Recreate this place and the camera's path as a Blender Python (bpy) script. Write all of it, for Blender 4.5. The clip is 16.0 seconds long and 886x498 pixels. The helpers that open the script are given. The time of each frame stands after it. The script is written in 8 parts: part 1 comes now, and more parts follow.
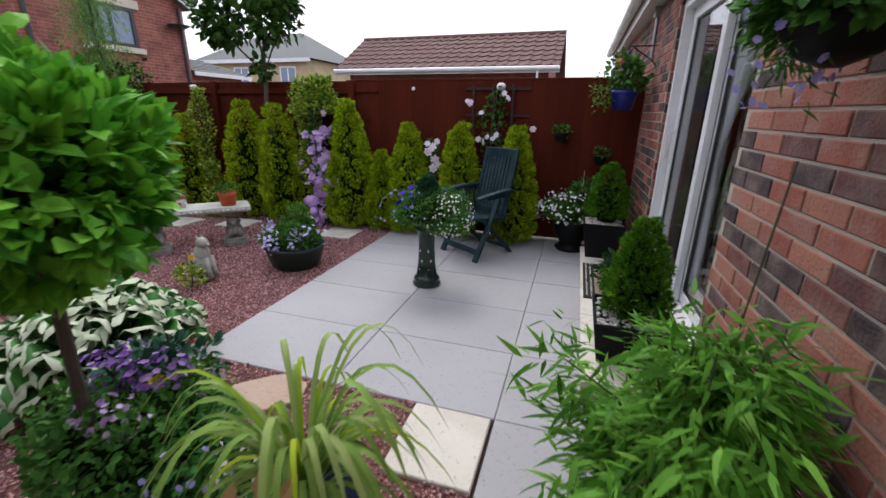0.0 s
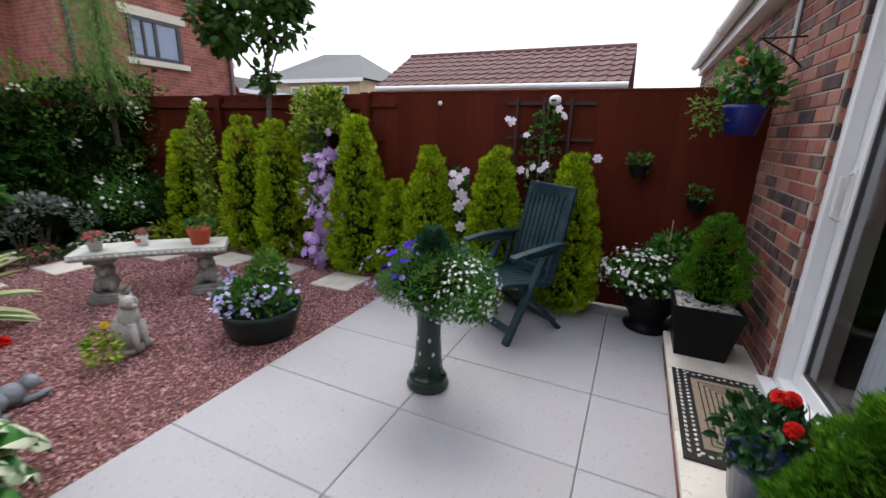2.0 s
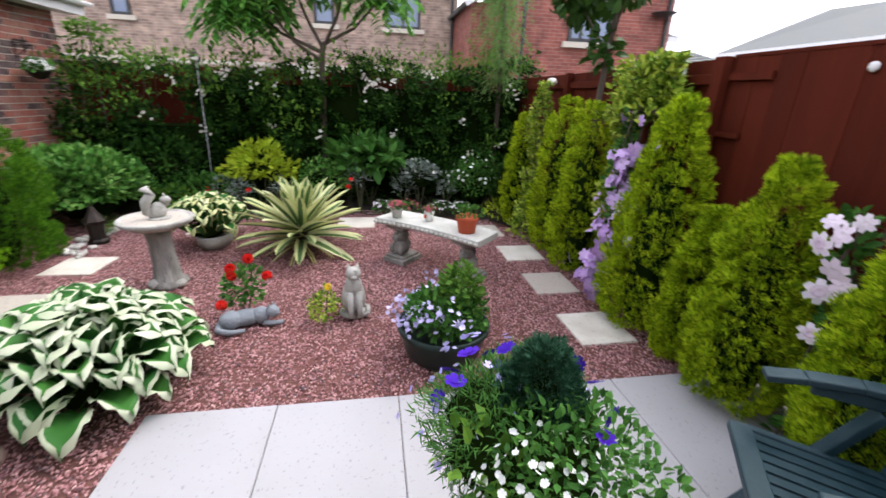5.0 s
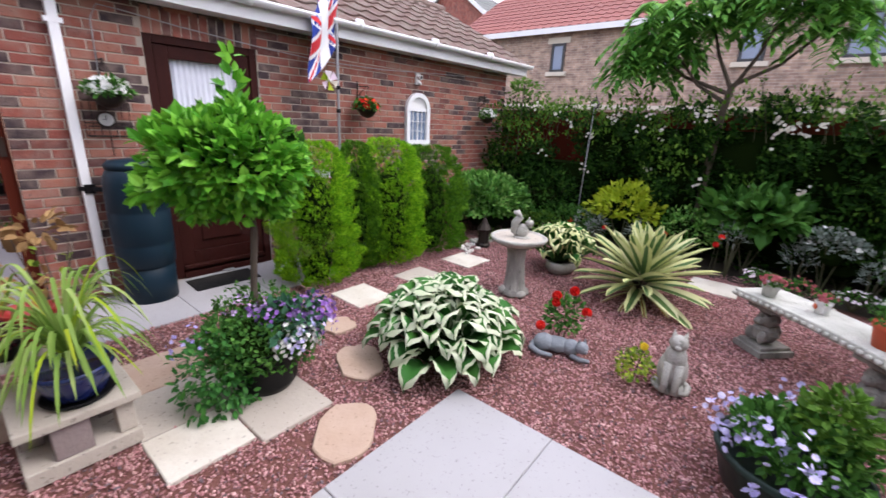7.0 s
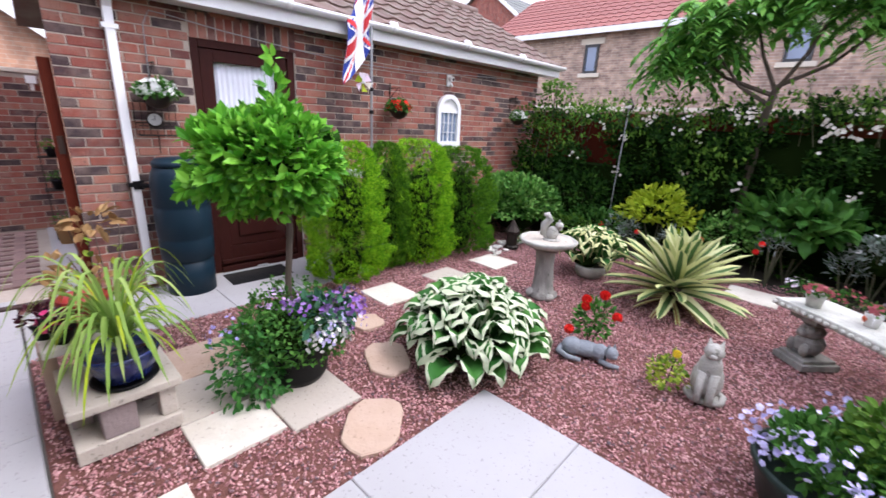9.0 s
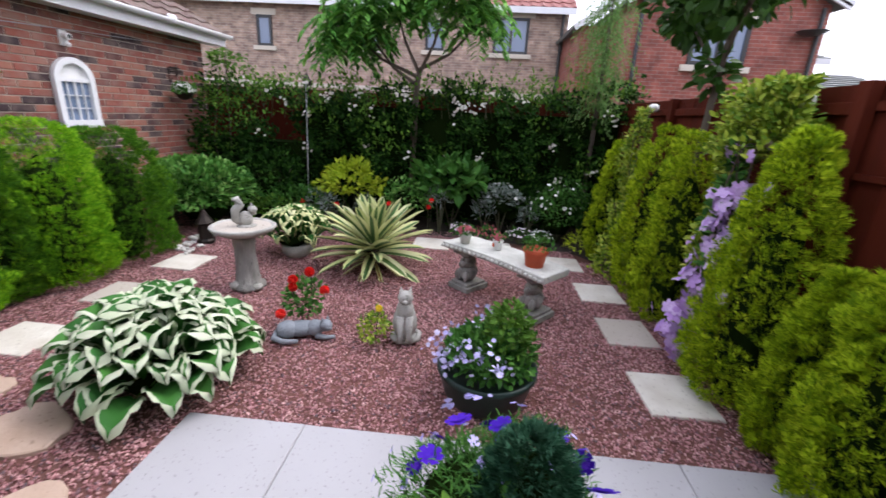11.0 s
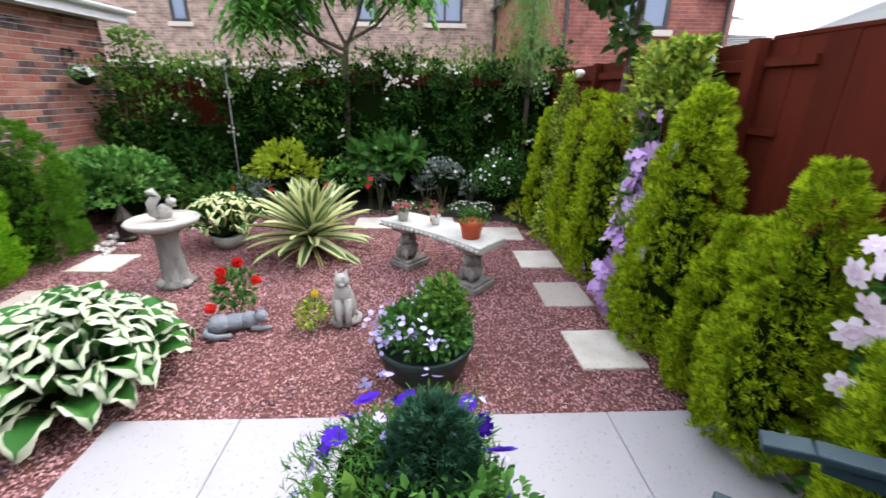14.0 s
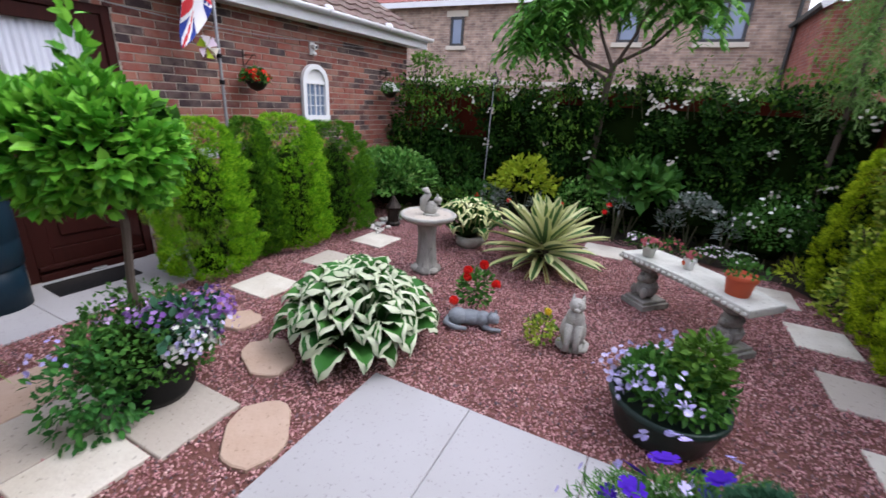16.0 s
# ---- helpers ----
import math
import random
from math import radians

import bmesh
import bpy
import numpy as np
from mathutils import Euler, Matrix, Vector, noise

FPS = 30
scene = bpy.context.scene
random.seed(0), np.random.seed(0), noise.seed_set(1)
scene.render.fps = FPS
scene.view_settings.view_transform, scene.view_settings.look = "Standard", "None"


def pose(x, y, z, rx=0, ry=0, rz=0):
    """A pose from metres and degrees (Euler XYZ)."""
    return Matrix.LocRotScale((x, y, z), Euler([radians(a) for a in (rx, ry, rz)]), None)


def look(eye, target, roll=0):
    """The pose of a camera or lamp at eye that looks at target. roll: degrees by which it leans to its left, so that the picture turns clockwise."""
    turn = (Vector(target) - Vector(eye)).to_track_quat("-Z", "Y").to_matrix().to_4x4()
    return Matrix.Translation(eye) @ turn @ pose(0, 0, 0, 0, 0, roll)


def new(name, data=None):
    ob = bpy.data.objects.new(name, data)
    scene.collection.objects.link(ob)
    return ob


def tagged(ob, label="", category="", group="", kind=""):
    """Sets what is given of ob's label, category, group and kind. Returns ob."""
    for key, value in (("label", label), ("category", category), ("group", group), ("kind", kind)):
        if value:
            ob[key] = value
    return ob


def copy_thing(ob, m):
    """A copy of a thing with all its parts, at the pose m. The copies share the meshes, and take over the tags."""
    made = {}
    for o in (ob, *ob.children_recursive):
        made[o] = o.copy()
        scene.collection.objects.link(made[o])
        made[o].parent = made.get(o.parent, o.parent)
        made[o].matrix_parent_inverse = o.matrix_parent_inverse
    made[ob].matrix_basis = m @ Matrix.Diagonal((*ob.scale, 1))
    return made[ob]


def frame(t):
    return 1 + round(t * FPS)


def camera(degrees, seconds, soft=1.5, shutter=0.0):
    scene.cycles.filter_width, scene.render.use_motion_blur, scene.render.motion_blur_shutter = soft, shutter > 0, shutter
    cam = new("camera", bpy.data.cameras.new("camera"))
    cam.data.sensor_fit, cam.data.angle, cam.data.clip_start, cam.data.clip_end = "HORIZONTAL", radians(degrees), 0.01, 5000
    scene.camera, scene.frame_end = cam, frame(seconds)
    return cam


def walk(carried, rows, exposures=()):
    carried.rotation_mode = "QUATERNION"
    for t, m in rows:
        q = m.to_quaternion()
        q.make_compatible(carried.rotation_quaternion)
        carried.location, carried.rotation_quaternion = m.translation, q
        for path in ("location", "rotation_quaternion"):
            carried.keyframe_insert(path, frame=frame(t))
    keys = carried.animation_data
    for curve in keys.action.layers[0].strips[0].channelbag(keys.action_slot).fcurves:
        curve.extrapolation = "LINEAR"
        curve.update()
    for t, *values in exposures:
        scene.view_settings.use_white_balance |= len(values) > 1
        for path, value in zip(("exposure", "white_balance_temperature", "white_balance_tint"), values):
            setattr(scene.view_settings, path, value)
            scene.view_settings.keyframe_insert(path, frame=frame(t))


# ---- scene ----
cam = camera(93.7, 16.0, shutter=0.4)
PATH = [
    (0, (0.048, -0.046, 1.401), (-0.514, 1.769, 0.775), 0.8),
    (0.5, (0.025, 0.242, 1.403), (-0.552, 2.058, 0.797), 1.5),
    (1, (-0.045, 0.553, 1.395), (-0.68, 2.377, 0.878), -0.7),
    (1.5, (-0.078, 0.876, 1.396), (-0.879, 2.641, 0.899), -1.2),
    (2, (-0.132, 1.18, 1.404), (-0.926, 2.933, 0.862), 1.7),
    (2.5, (-0.231, 1.55, 1.381), (-0.695, 3.443, 0.934), -3.7),
    (3, (-0.276, 1.813, 1.359), (-0.908, 3.631, 0.816), -3.1),
    (3.2, (-0.282, 1.917, 1.358), (-1.107, 3.653, 0.806), -2.7),
    (5.3, (-0.239, 2.724, 1.481), (-2.114, 2.891, 0.805), 3.4),
    (5.5, (-0.303, 2.701, 1.455), (-2.19, 2.771, 0.797), 4.3),
    (6, (-0.335, 2.709, 1.478), (-2.112, 2.111, 0.782), 2.4),
    (6.5, (-0.338, 2.813, 1.501), (-1.977, 1.849, 0.884), 4.1),
    (7, (-0.306, 2.822, 1.501), (-1.794, 1.621, 0.914), 2.8),
    (7.5, (-0.285, 2.828, 1.5), (-1.656, 1.481, 0.95), 2.4),
    (8, (-0.272, 2.818, 1.494), (-1.558, 1.39, 0.941), 2.6),
    (8.5, (-0.268, 2.815, 1.495), (-1.568, 1.407, 0.923), 2.7),
    (9, (-0.279, 2.821, 1.494), (-1.685, 1.524, 0.909), 3.0),
    (9.5, (-0.301, 2.848, 1.51), (-1.869, 1.764, 0.907), 2.7),
    (10, (-0.351, 2.882, 1.501), (-2.113, 2.146, 0.905), 2.2),
    (10.2, (-0.361, 2.88, 1.495), (-2.175, 2.286, 0.898), 2.6),
    (12.3, (-0.404, 3.12, 1.5), (-2.256, 3.434, 0.814), 1.3),
    (12.5, (-0.404, 3.126, 1.497), (-2.243, 3.486, 0.799), 1.0),
    (13, (-0.41, 3.144, 1.494), (-2.223, 3.583, 0.773), 1.1),
    (13.5, (-0.408, 3.135, 1.495), (-2.24, 3.481, 0.77), 0.6),
    (14, (-0.404, 3.099, 1.495), (-2.27, 3.181, 0.78), 0.7),
    (14.5, (-0.4, 3.062, 1.499), (-2.273, 2.907, 0.814), 1.1),
    (15, (-0.39, 2.986, 1.503), (-2.221, 2.522, 0.845), 2.0),
    (15.5, (-0.37, 2.917, 1.515), (-2.137, 2.242, 0.866), 2.7),
    (16, (-0.35, 2.806, 1.511), (-2.043, 1.979, 0.838), 3.4),
]
EXPOSURES = [  # seconds, stops, kelvin, tint
    (0.0, 1.0, 6400, 11), (0.6, 0.93, 6400, 11), (1.5, 1.0, 6500, 10), (2.5, 1.33, 6500, 11), (3.0, 1.14, 6500, 11), (4.3, 1.55, 6500, 11), (5.5, 1.78, 6500, 14),
    (6.0, 1.26, 6450, 16), (6.5, 1.33, 6400, 17), (7.5, 1.73, 6350, 16), (9.0, 1.78, 6200, 17), (10.0, 1.68, 6200, 18), (11.3, 1.42, 6300, 14), (12.5, 1.20, 6250, 12),
    (13.0, 1.62, 6400, 11), (14.0, 1.95, 6350, 12), (14.6, 1.66, 6300, 13), (15.0, 1.33, 6200, 14), (15.5, 1.04, 6100, 15), (16.0, 1.36, 6150, 15)]
walk(cam, [(t, look(eye, target, roll)) for t, eye, target, roll in PATH], EXPOSURES)

# ---- world, sky and sun: a bright overcast day ----
world = bpy.data.worlds.new("overcast_sky")
scene.world = world
world.use_nodes = True
wn = world.node_tree.nodes
wn.clear()
w_out = wn.new("ShaderNodeOutputWorld")
w_bg = wn.new("ShaderNodeBackground")
w_sky = wn.new("ShaderNodeTexSky")
w_sky.sky_type = "NISHITA"
w_sky.sun_disc = False
w_sky.sun_elevation = radians(55)
w_sky.sun_rotation = radians(-30)
w_sky.air_density, w_sky.dust_density, w_sky.ozone_density = 1.0, 6.0, 1.0
w_hs = wn.new("ShaderNodeHueSaturation")
w_hs.inputs["Saturation"].default_value = 0.30
w_hs.inputs["Value"].default_value = 1.0
w_bg.inputs["Strength"].default_value = 0.15
world.node_tree.links.new(w_sky.outputs[0], w_hs.inputs["Color"])
w_mix = wn.new("ShaderNodeMix")  # an even veil of bright cloud over the sky
w_mix.data_type = "RGBA"
w_mix.inputs[0].default_value = 0.75
w_mix.inputs[7].default_value = (4.65, 4.78, 5.6, 1)
world.node_tree.links.new(w_hs.outputs[0], w_mix.inputs[6])
world.node_tree.links.new(w_mix.outputs[2], w_bg.inputs["Color"])
world.node_tree.links.new(w_bg.outputs[0], w_out.inputs["Surface"])

sun = new("sun", bpy.data.lights.new("sun", "SUN"))
sun.data.energy = 0.5
sun.data.angle = radians(25)
sun.data.color = (1.0, 0.97, 0.93)
sun.matrix_world = look((-4.0, 7.0, 11.5), (0.0, 0.0, 0.0))


# ---- materials ----
def tree_of(name):
    m = bpy.data.materials.new(name)
    m.use_nodes = True
    n = m.node_tree.nodes
    n.clear()
    out = n.new("ShaderNodeOutputMaterial")
    return m, n, m.node_tree.links, out


def ramp_of(n, cols, interp="LINEAR"):
    r = n.new("ShaderNodeValToRGB")
    r.color_ramp.interpolation = interp
    e = r.color_ramp.elements
    while len(e) < len(cols):
        e.new(0.5)
    for i, c in enumerate(cols):
        if len(c) == 4:
            e[i].position, col = c[0], c[1:]
        else:
            e[i].position, col = i / max(1, len(cols) - 1), c
        e[i].color = (*col, 1)
    return r


def math_node(n, links, op, a, b):
    x = n.new("ShaderNodeMath")
    x.operation = op
    for i, v in enumerate((a, b)):
        if isinstance(v, (int, float)):
            x.inputs[i].default_value = v
        else:
            links.new(v, x.inputs[i])
    return x.outputs[0]


def surface(name, cols, scale=8.0, rough=0.7, bump=0.2, bump_scale=60.0, rnd=0.0, metal=0.0, stain=0.3,
            stain_col=(0.1, 0.09, 0.07), stain_scale=1.3, speck=0.0, speck_col=(0.03, 0.03, 0.03), speck_scale=90.0,
            stretch=(1, 1, 1), spec=0.5, coat=0.0):
    """A solid weathered surface: colour ramp driven by noise and by a random value per piece, broad stains, specks, fine relief."""
    m, n, links, out = tree_of(name)
    b = n.new("ShaderNodeBsdfPrincipled")
    co = n.new("ShaderNodeTexCoord")
    mp = n.new("ShaderNodeMapping")
    mp.inputs["Scale"].default_value = stretch
    oi = n.new("ShaderNodeObjectInfo")
    geo = n.new("ShaderNodeNewGeometry")
    rand = math_node(n, links, "FRACT", math_node(n, links, "ADD", oi.outputs["Random"], geo.outputs["Random Per Island"]), 0.0)
    links.new(co.outputs["Object"], mp.inputs["Vector"])
    off = n.new("ShaderNodeVectorMath")
    off.operation = "ADD"
    links.new(mp.outputs[0], off.inputs[0])
    jump = math_node(n, links, "MULTIPLY", rand, 17.0 if rnd else 0.0)
    links.new(jump, off.inputs[1])
    tex = n.new("ShaderNodeTexNoise")
    tex.inputs["Scale"].default_value, tex.inputs["Detail"].default_value = scale, 6
    links.new(off.outputs[0], tex.inputs["Vector"])
    fac = math_node(n, links, "ADD", math_node(n, links, "MULTIPLY", tex.outputs["Fac"], 1 - rnd), math_node(n, links, "MULTIPLY", rand, rnd))
    r = ramp_of(n, cols)
    links.new(fac, r.inputs[0])
    col = r.outputs[0]
    if stain:
        t2 = n.new("ShaderNodeTexNoise")
        t2.inputs["Scale"].default_value, t2.inputs["Detail"].default_value = stain_scale, 5
        links.new(off.outputs[0], t2.inputs["Vector"])
        f2 = ramp_of(n, [(0.42, 0, 0, 0), (0.72, stain, stain, stain)])
        links.new(t2.outputs["Fac"], f2.inputs[0])
        mx = n.new("ShaderNodeMix")
        mx.data_type = "RGBA"
        links.new(f2.outputs[0], mx.inputs[0])
        links.new(col, mx.inputs[6])
        mx.inputs[7].default_value = (*stain_col, 1)
        col = mx.outputs[2]
    if speck:
        t3 = n.new("ShaderNodeTexNoise")
        t3.inputs["Scale"].default_value, t3.inputs["Detail"].default_value = speck_scale, 2
        links.new(off.outputs[0], t3.inputs["Vector"])
        f3 = ramp_of(n, [(0.64, 0, 0, 0), (0.7, speck, speck, speck)])
        links.new(t3.outputs["Fac"], f3.inputs[0])
        mx = n.new("ShaderNodeMix")
        mx.data_type = "RGBA"
        links.new(f3.outputs[0], mx.inputs[0])
        links.new(col, mx.inputs[6])
        mx.inputs[7].default_value = (*speck_col, 1)
        col = mx.outputs[2]
    links.new(col, b.inputs["Base Color"])
    rr = math_node(n, links, "ADD", math_node(n, links, "MULTIPLY", tex.outputs["Fac"], 0.25), rough - 0.12)
    links.new(rr, b.inputs["Roughness"])
    b.inputs["Metallic"].default_value = metal
    b.inputs["Specular IOR Level"].default_value = spec
    b.inputs["Coat Weight"].default_value = coat
    if bump:
        bt = n.new("ShaderNodeTexNoise")
        bt.inputs["Scale"].default_value, bt.inputs["Detail"].default_value = bump_scale, 4
        links.new(off.outputs[0], bt.inputs["Vector"])
        bp = n.new("ShaderNodeBump")
        bp.inputs["Strength"].default_value, bp.inputs["Distance"].default_value = bump, 0.01
        links.new(bt.outputs["Fac"], bp.inputs["Height"])
        links.new(bp.outputs[0], b.inputs["Normal"])
    links.new(b.outputs[0], out.inputs["Surface"])
    return m


def leafy(name, cols, rough=0.45, trans=0.25, spec=0.3):
    """A leaf: its colour varies from leaf to leaf, and some light passes through."""
    m, n, links, out = tree_of(name)
    b = n.new("ShaderNodeBsdfPrincipled")
    geo = n.new("ShaderNodeNewGeometry")
    oi = n.new("ShaderNodeObjectInfo")
    co = n.new("ShaderNodeTexCoord")
    tex = n.new("ShaderNodeTexNoise")
    tex.inputs["Scale"].default_value, tex.inputs["Detail"].default_value = 5.0, 3
    links.new(co.outputs["Object"], tex.inputs["Vector"])
    rand = math_node(n, links, "FRACT", math_node(n, links, "ADD", oi.outputs["Random"], geo.outputs["Random Per Island"]), 0.0)
    fac = math_node(n, links, "ADD", math_node(n, links, "MULTIPLY", rand, 0.6), math_node(n, links, "MULTIPLY", tex.outputs["Fac"], 0.4))
    r = ramp_of(n, cols)
    links.new(fac, r.inputs[0])
    links.new(r.outputs[0], b.inputs["Base Color"])
    b.inputs["Roughness"].default_value = rough
    b.inputs["Specular IOR Level"].default_value = .6 * spec * 0.5
    if trans:
        t = n.new("ShaderNodeBsdfTranslucent")
        links.new(r.outputs[0], t.inputs["Color"])
        mx = n.new("ShaderNodeMixShader")
        mx.inputs[0].default_value = trans
        links.new(b.outputs[0], mx.inputs[1])
        links.new(t.outputs[0], mx.inputs[2])
        links.new(mx.outputs[0], out.inputs["Surface"])
    else:
        links.new(b.outputs[0], out.inputs["Surface"])
    return m


def far_brick(name, c1, c2, mortar, scale=1.0):
    """Brickwork of a distant facade: courses 75 mm, bricks 225 mm, in colour and relief."""
    m, n, links, out = tree_of(name)
    b = n.new("ShaderNodeBsdfPrincipled")
    geo = n.new("ShaderNodeNewGeometry")
    sep = n.new("ShaderNodeSeparateXYZ")
    links.new(geo.outputs["Position"], sep.inputs[0])
    cmb = n.new("ShaderNodeCombineXYZ")
    links.new(math_node(n, links, "ADD", sep.outputs["X"], sep.outputs["Y"]), cmb.inputs[0])
    links.new(sep.outputs["Z"], cmb.inputs[1])
    t = n.new("ShaderNodeTexBrick")
    t.inputs["Scale"].default_value = scale
    t.inputs["Brick Width"].default_value, t.inputs["Row Height"].default_value = 0.225, 0.075
    t.inputs["Mortar Size"].default_value = 0.006
    t.inputs["Mortar Smooth"].default_value = 0.2
    t.inputs["Bias"].default_value = 0.1
    for k, c in (("Color1", c1), ("Color2", c2), ("Mortar", mortar)):
        t.inputs[k].default_value = (*c, 1)
    links.new(cmb.outputs[0], t.inputs["Vector"])
    tex = n.new("ShaderNodeTexNoise")
    tex.inputs["Scale"].default_value, tex.inputs["Detail"].default_value = 4.2, 5
    links.new(geo.outputs["Position"], tex.inputs["Vector"])
    r = ramp_of(n, [(0.3, 0.62, 0.62, 0.62), (0.7, 1.25, 1.2, 1.15)])
    links.new(tex.outputs["Fac"], r.inputs[0])
    mx = n.new("ShaderNodeMix")
    mx.data_type, mx.blend_type = "RGBA", "MULTIPLY"
    mx.inputs[0].default_value = 1
    links.new(t.outputs["Color"], mx.inputs[6])
    links.new(r.outputs[0], mx.inputs[7])
    links.new(mx.outputs[2], b.inputs["Base Color"])
    b.inputs["Roughness"].default_value = 0.85
    bp = n.new("ShaderNodeBump")
    bp.inputs["Strength"].default_value, bp.inputs["Distance"].default_value = 0.6, 0.008
    bp.invert = True
    links.new(t.outputs["Fac"], bp.inputs["Height"])
    links.new(bp.outputs[0], b.inputs["Normal"])
    links.new(b.outputs[0], out.inputs["Surface"])
    return m


def glass_mat(name, tint=(0.9, 0.95, 0.95), rough=0.0):
    m, n, links, out = tree_of(name)
    tr = n.new("ShaderNodeBsdfTransparent")
    tr.inputs["Color"].default_value = (*tint, 1)
    gl = n.new("ShaderNodeBsdfGlossy")
    gl.inputs["Roughness"].default_value = rough
    lw = n.new("ShaderNodeLayerWeight")
    lw.inputs["Blend"].default_value = 0.5
    fr = math_node(n, links, "ADD", math_node(n, links, "POWER", lw.outputs["Facing"], 5.0), 0.04)
    mx = n.new("ShaderNodeMixShader")
    links.new(fr, mx.inputs[0])
    links.new(tr.outputs[0], mx.inputs[1])
    links.new(gl.outputs[0], mx.inputs[2])
    links.new(mx.outputs[0], out.inputs["Surface"])
    return m


M = {}
M["brick"] = surface("red_brick", [(0.0, 0.022, 0.016, 0.020), (0.24, 0.05, 0.026, 0.028), (0.34, 0.13, 0.038, 0.030), (0.46, 0.27, 0.080, 0.052),
                                   (0.60, 0.22, 0.056, 0.040), (0.76, 0.33, 0.13, 0.085), (1.0, 0.22, 0.080, 0.06)],
                     scale=14, rough=0.85, bump=0.5, bump_scale=90, rnd=0.8, stain=0.45, stain_col=(0.30, 0.22, 0.18), stain_scale=9, speck=0.5, speck_col=(0.06, 0.03, 0.03), speck_scale=60)
M["mortar"] = surface("mortar", [(0.36, 0.30, 0.25), (0.48, 0.42, 0.35)], 30, 0.95, 0.4, 150, stain=0.4)
M["joint"] = surface("paving_joint", [(0.10, 0.098, 0.088), (0.16, 0.155, 0.14)], 20, 0.95, 0.3, 90)
M["slab"] = surface("grey_paving", [(0.345, 0.340, 0.348), (0.40, 0.394, 0.402)], 3, 0.72, 0.12, 240, rnd=0.25, stain=0.35, stain_col=(0.28, 0.275, 0.255), stain_scale=1.6, speck=0.35, speck_col=(0.12, 0.115, 0.10), speck_scale=60)
M["stone_pale"] = surface("pale_riven_stone", [(0.50, 0.47, 0.40), (0.66, 0.63, 0.55), (0.56, 0.51, 0.43)], 5, 0.8, 0.35, 40, rnd=0.45, stain=0.5, stain_col=(0.36, 0.30, 0.22), stain_scale=4, speck=0.4, speck_col=(0.15, 0.12, 0.09), speck_scale=45)
M["stone_dull"] = surface("dull_riven_stone", [(0.36, 0.32, 0.27), (0.50, 0.45, 0.38)], 6, 0.85, 0.35, 40, rnd=0.4, stain=0.5, stain_col=(0.42, 0.37, 0.31), stain_scale=4, speck=0.4, speck_scale=45)
M["stone_tan"] = surface("tan_riven_stone", [(0.36, 0.25, 0.185), (0.46, 0.34, 0.26), (0.41, 0.29, 0.21)], 6, 0.85, 0.35, 40, rnd=0.3, stain=0.5, stain_col=(0.36, 0.24, 0.16), stain_scale=4, speck=0.5, speck_col=(0.2, 0.13, 0.09), speck_scale=45)
M["soil"] = surface("red_brown_bed", [(0.10, 0.04, 0.03), (0.19, 0.075, 0.06)], 40, 0.95, 0.8, 80, stain=0.4, stain_col=(0.05, 0.03, 0.025))
M["earth"] = surface("dark_soil", [(0.015, 0.011, 0.008), (0.045, 0.032, 0.022)], 30, 0.95, 0.9, 60, stain=0.3)
M["gravel"] = surface("red_gravel", [(0.0, 0.08, 0.072, 0.090), (0.12, 0.16, 0.11, 0.12), (0.22, 0.25, 0.105, 0.108), (0.45, 0.42, 0.195, 0.20), (0.7, 0.52, 0.28, 0.28),
                                     (0.9, 0.62, 0.38, 0.35), (1.0, 0.66, 0.55, 0.52)], 20, 0.8, 0.3, 120, rnd=0.85, stain=0)
M["ground"] = surface("ground_outside", [(0.10, 0.11, 0.08), (0.16, 0.15, 0.12)], 0.6, 0.95, 0.3, 5)
M["block_pave"] = surface("block_paving", [(0.16, 0.10, 0.095), (0.27, 0.17, 0.155), (0.33, 0.22, 0.20)], 8, 0.9, 0.4, 90, rnd=0.7, stain=0.3)
M["fence"] = surface("fence_brown_paint", [(0.058, 0.0095, 0.0045), (0.088, 0.0150, 0.0065), (0.115, 0.022, 0.010)], 7, 0.75, 0.5, 45, rnd=0.4, stain=0.35, stain_col=(0.045, 0.009, 0.006), stain_scale=3, stretch=(3, 3, 0.3), spec=0.1)
M["fence_dark"] = surface("fence_dark_rail", [(0.022, 0.006, 0.004), (0.038, 0.010, 0.007)], 8, 0.65, 0.5, 45, rnd=0.3, stain=0.3, stain_col=(0.03, 0.012, 0.009))
M["mahogany"] = surface("mahogany_upvc", [(0.024, 0.007, 0.006), (0.045, 0.011, 0.008)], 6, 0.5, 0.1, 80, stain=0.2, stain_col=(0.02, 0.008, 0.006), stretch=(6, 6, 0.6), spec=0.1)
M["upvc"] = surface("white_upvc", [(0.74, 0.75, 0.76), (0.82, 0.82, 0.82)], 3, 0.32, 0.03, 60, stain=0.18, stain_col=(0.5, 0.5, 0.48), stain_scale=2)
M["upvc_grey"] = surface("grey_gasket", [(0.02, 0.02, 0.022), (0.05, 0.05, 0.05)], 3, 0.5, 0.03, 60, stain=0.1)
M["tile_brown"] = surface("brown_roof_tile", [(0.075, 0.045, 0.038), (0.13, 0.08, 0.066), (0.18, 0.115, 0.095)], 12, 0.8, 0.4, 70, rnd=0.5, stain=0.5, stain_col=(0.20, 0.19, 0.15), stain_scale=5)
M["tile_red"] = surface("red_roof_tile", [(0.20, 0.068, 0.06), (0.28, 0.10, 0.085)], 6, 0.75, 0.3, 40, rnd=0.5, stain=0.3, stain_col=(0.22, 0.09, 0.07))
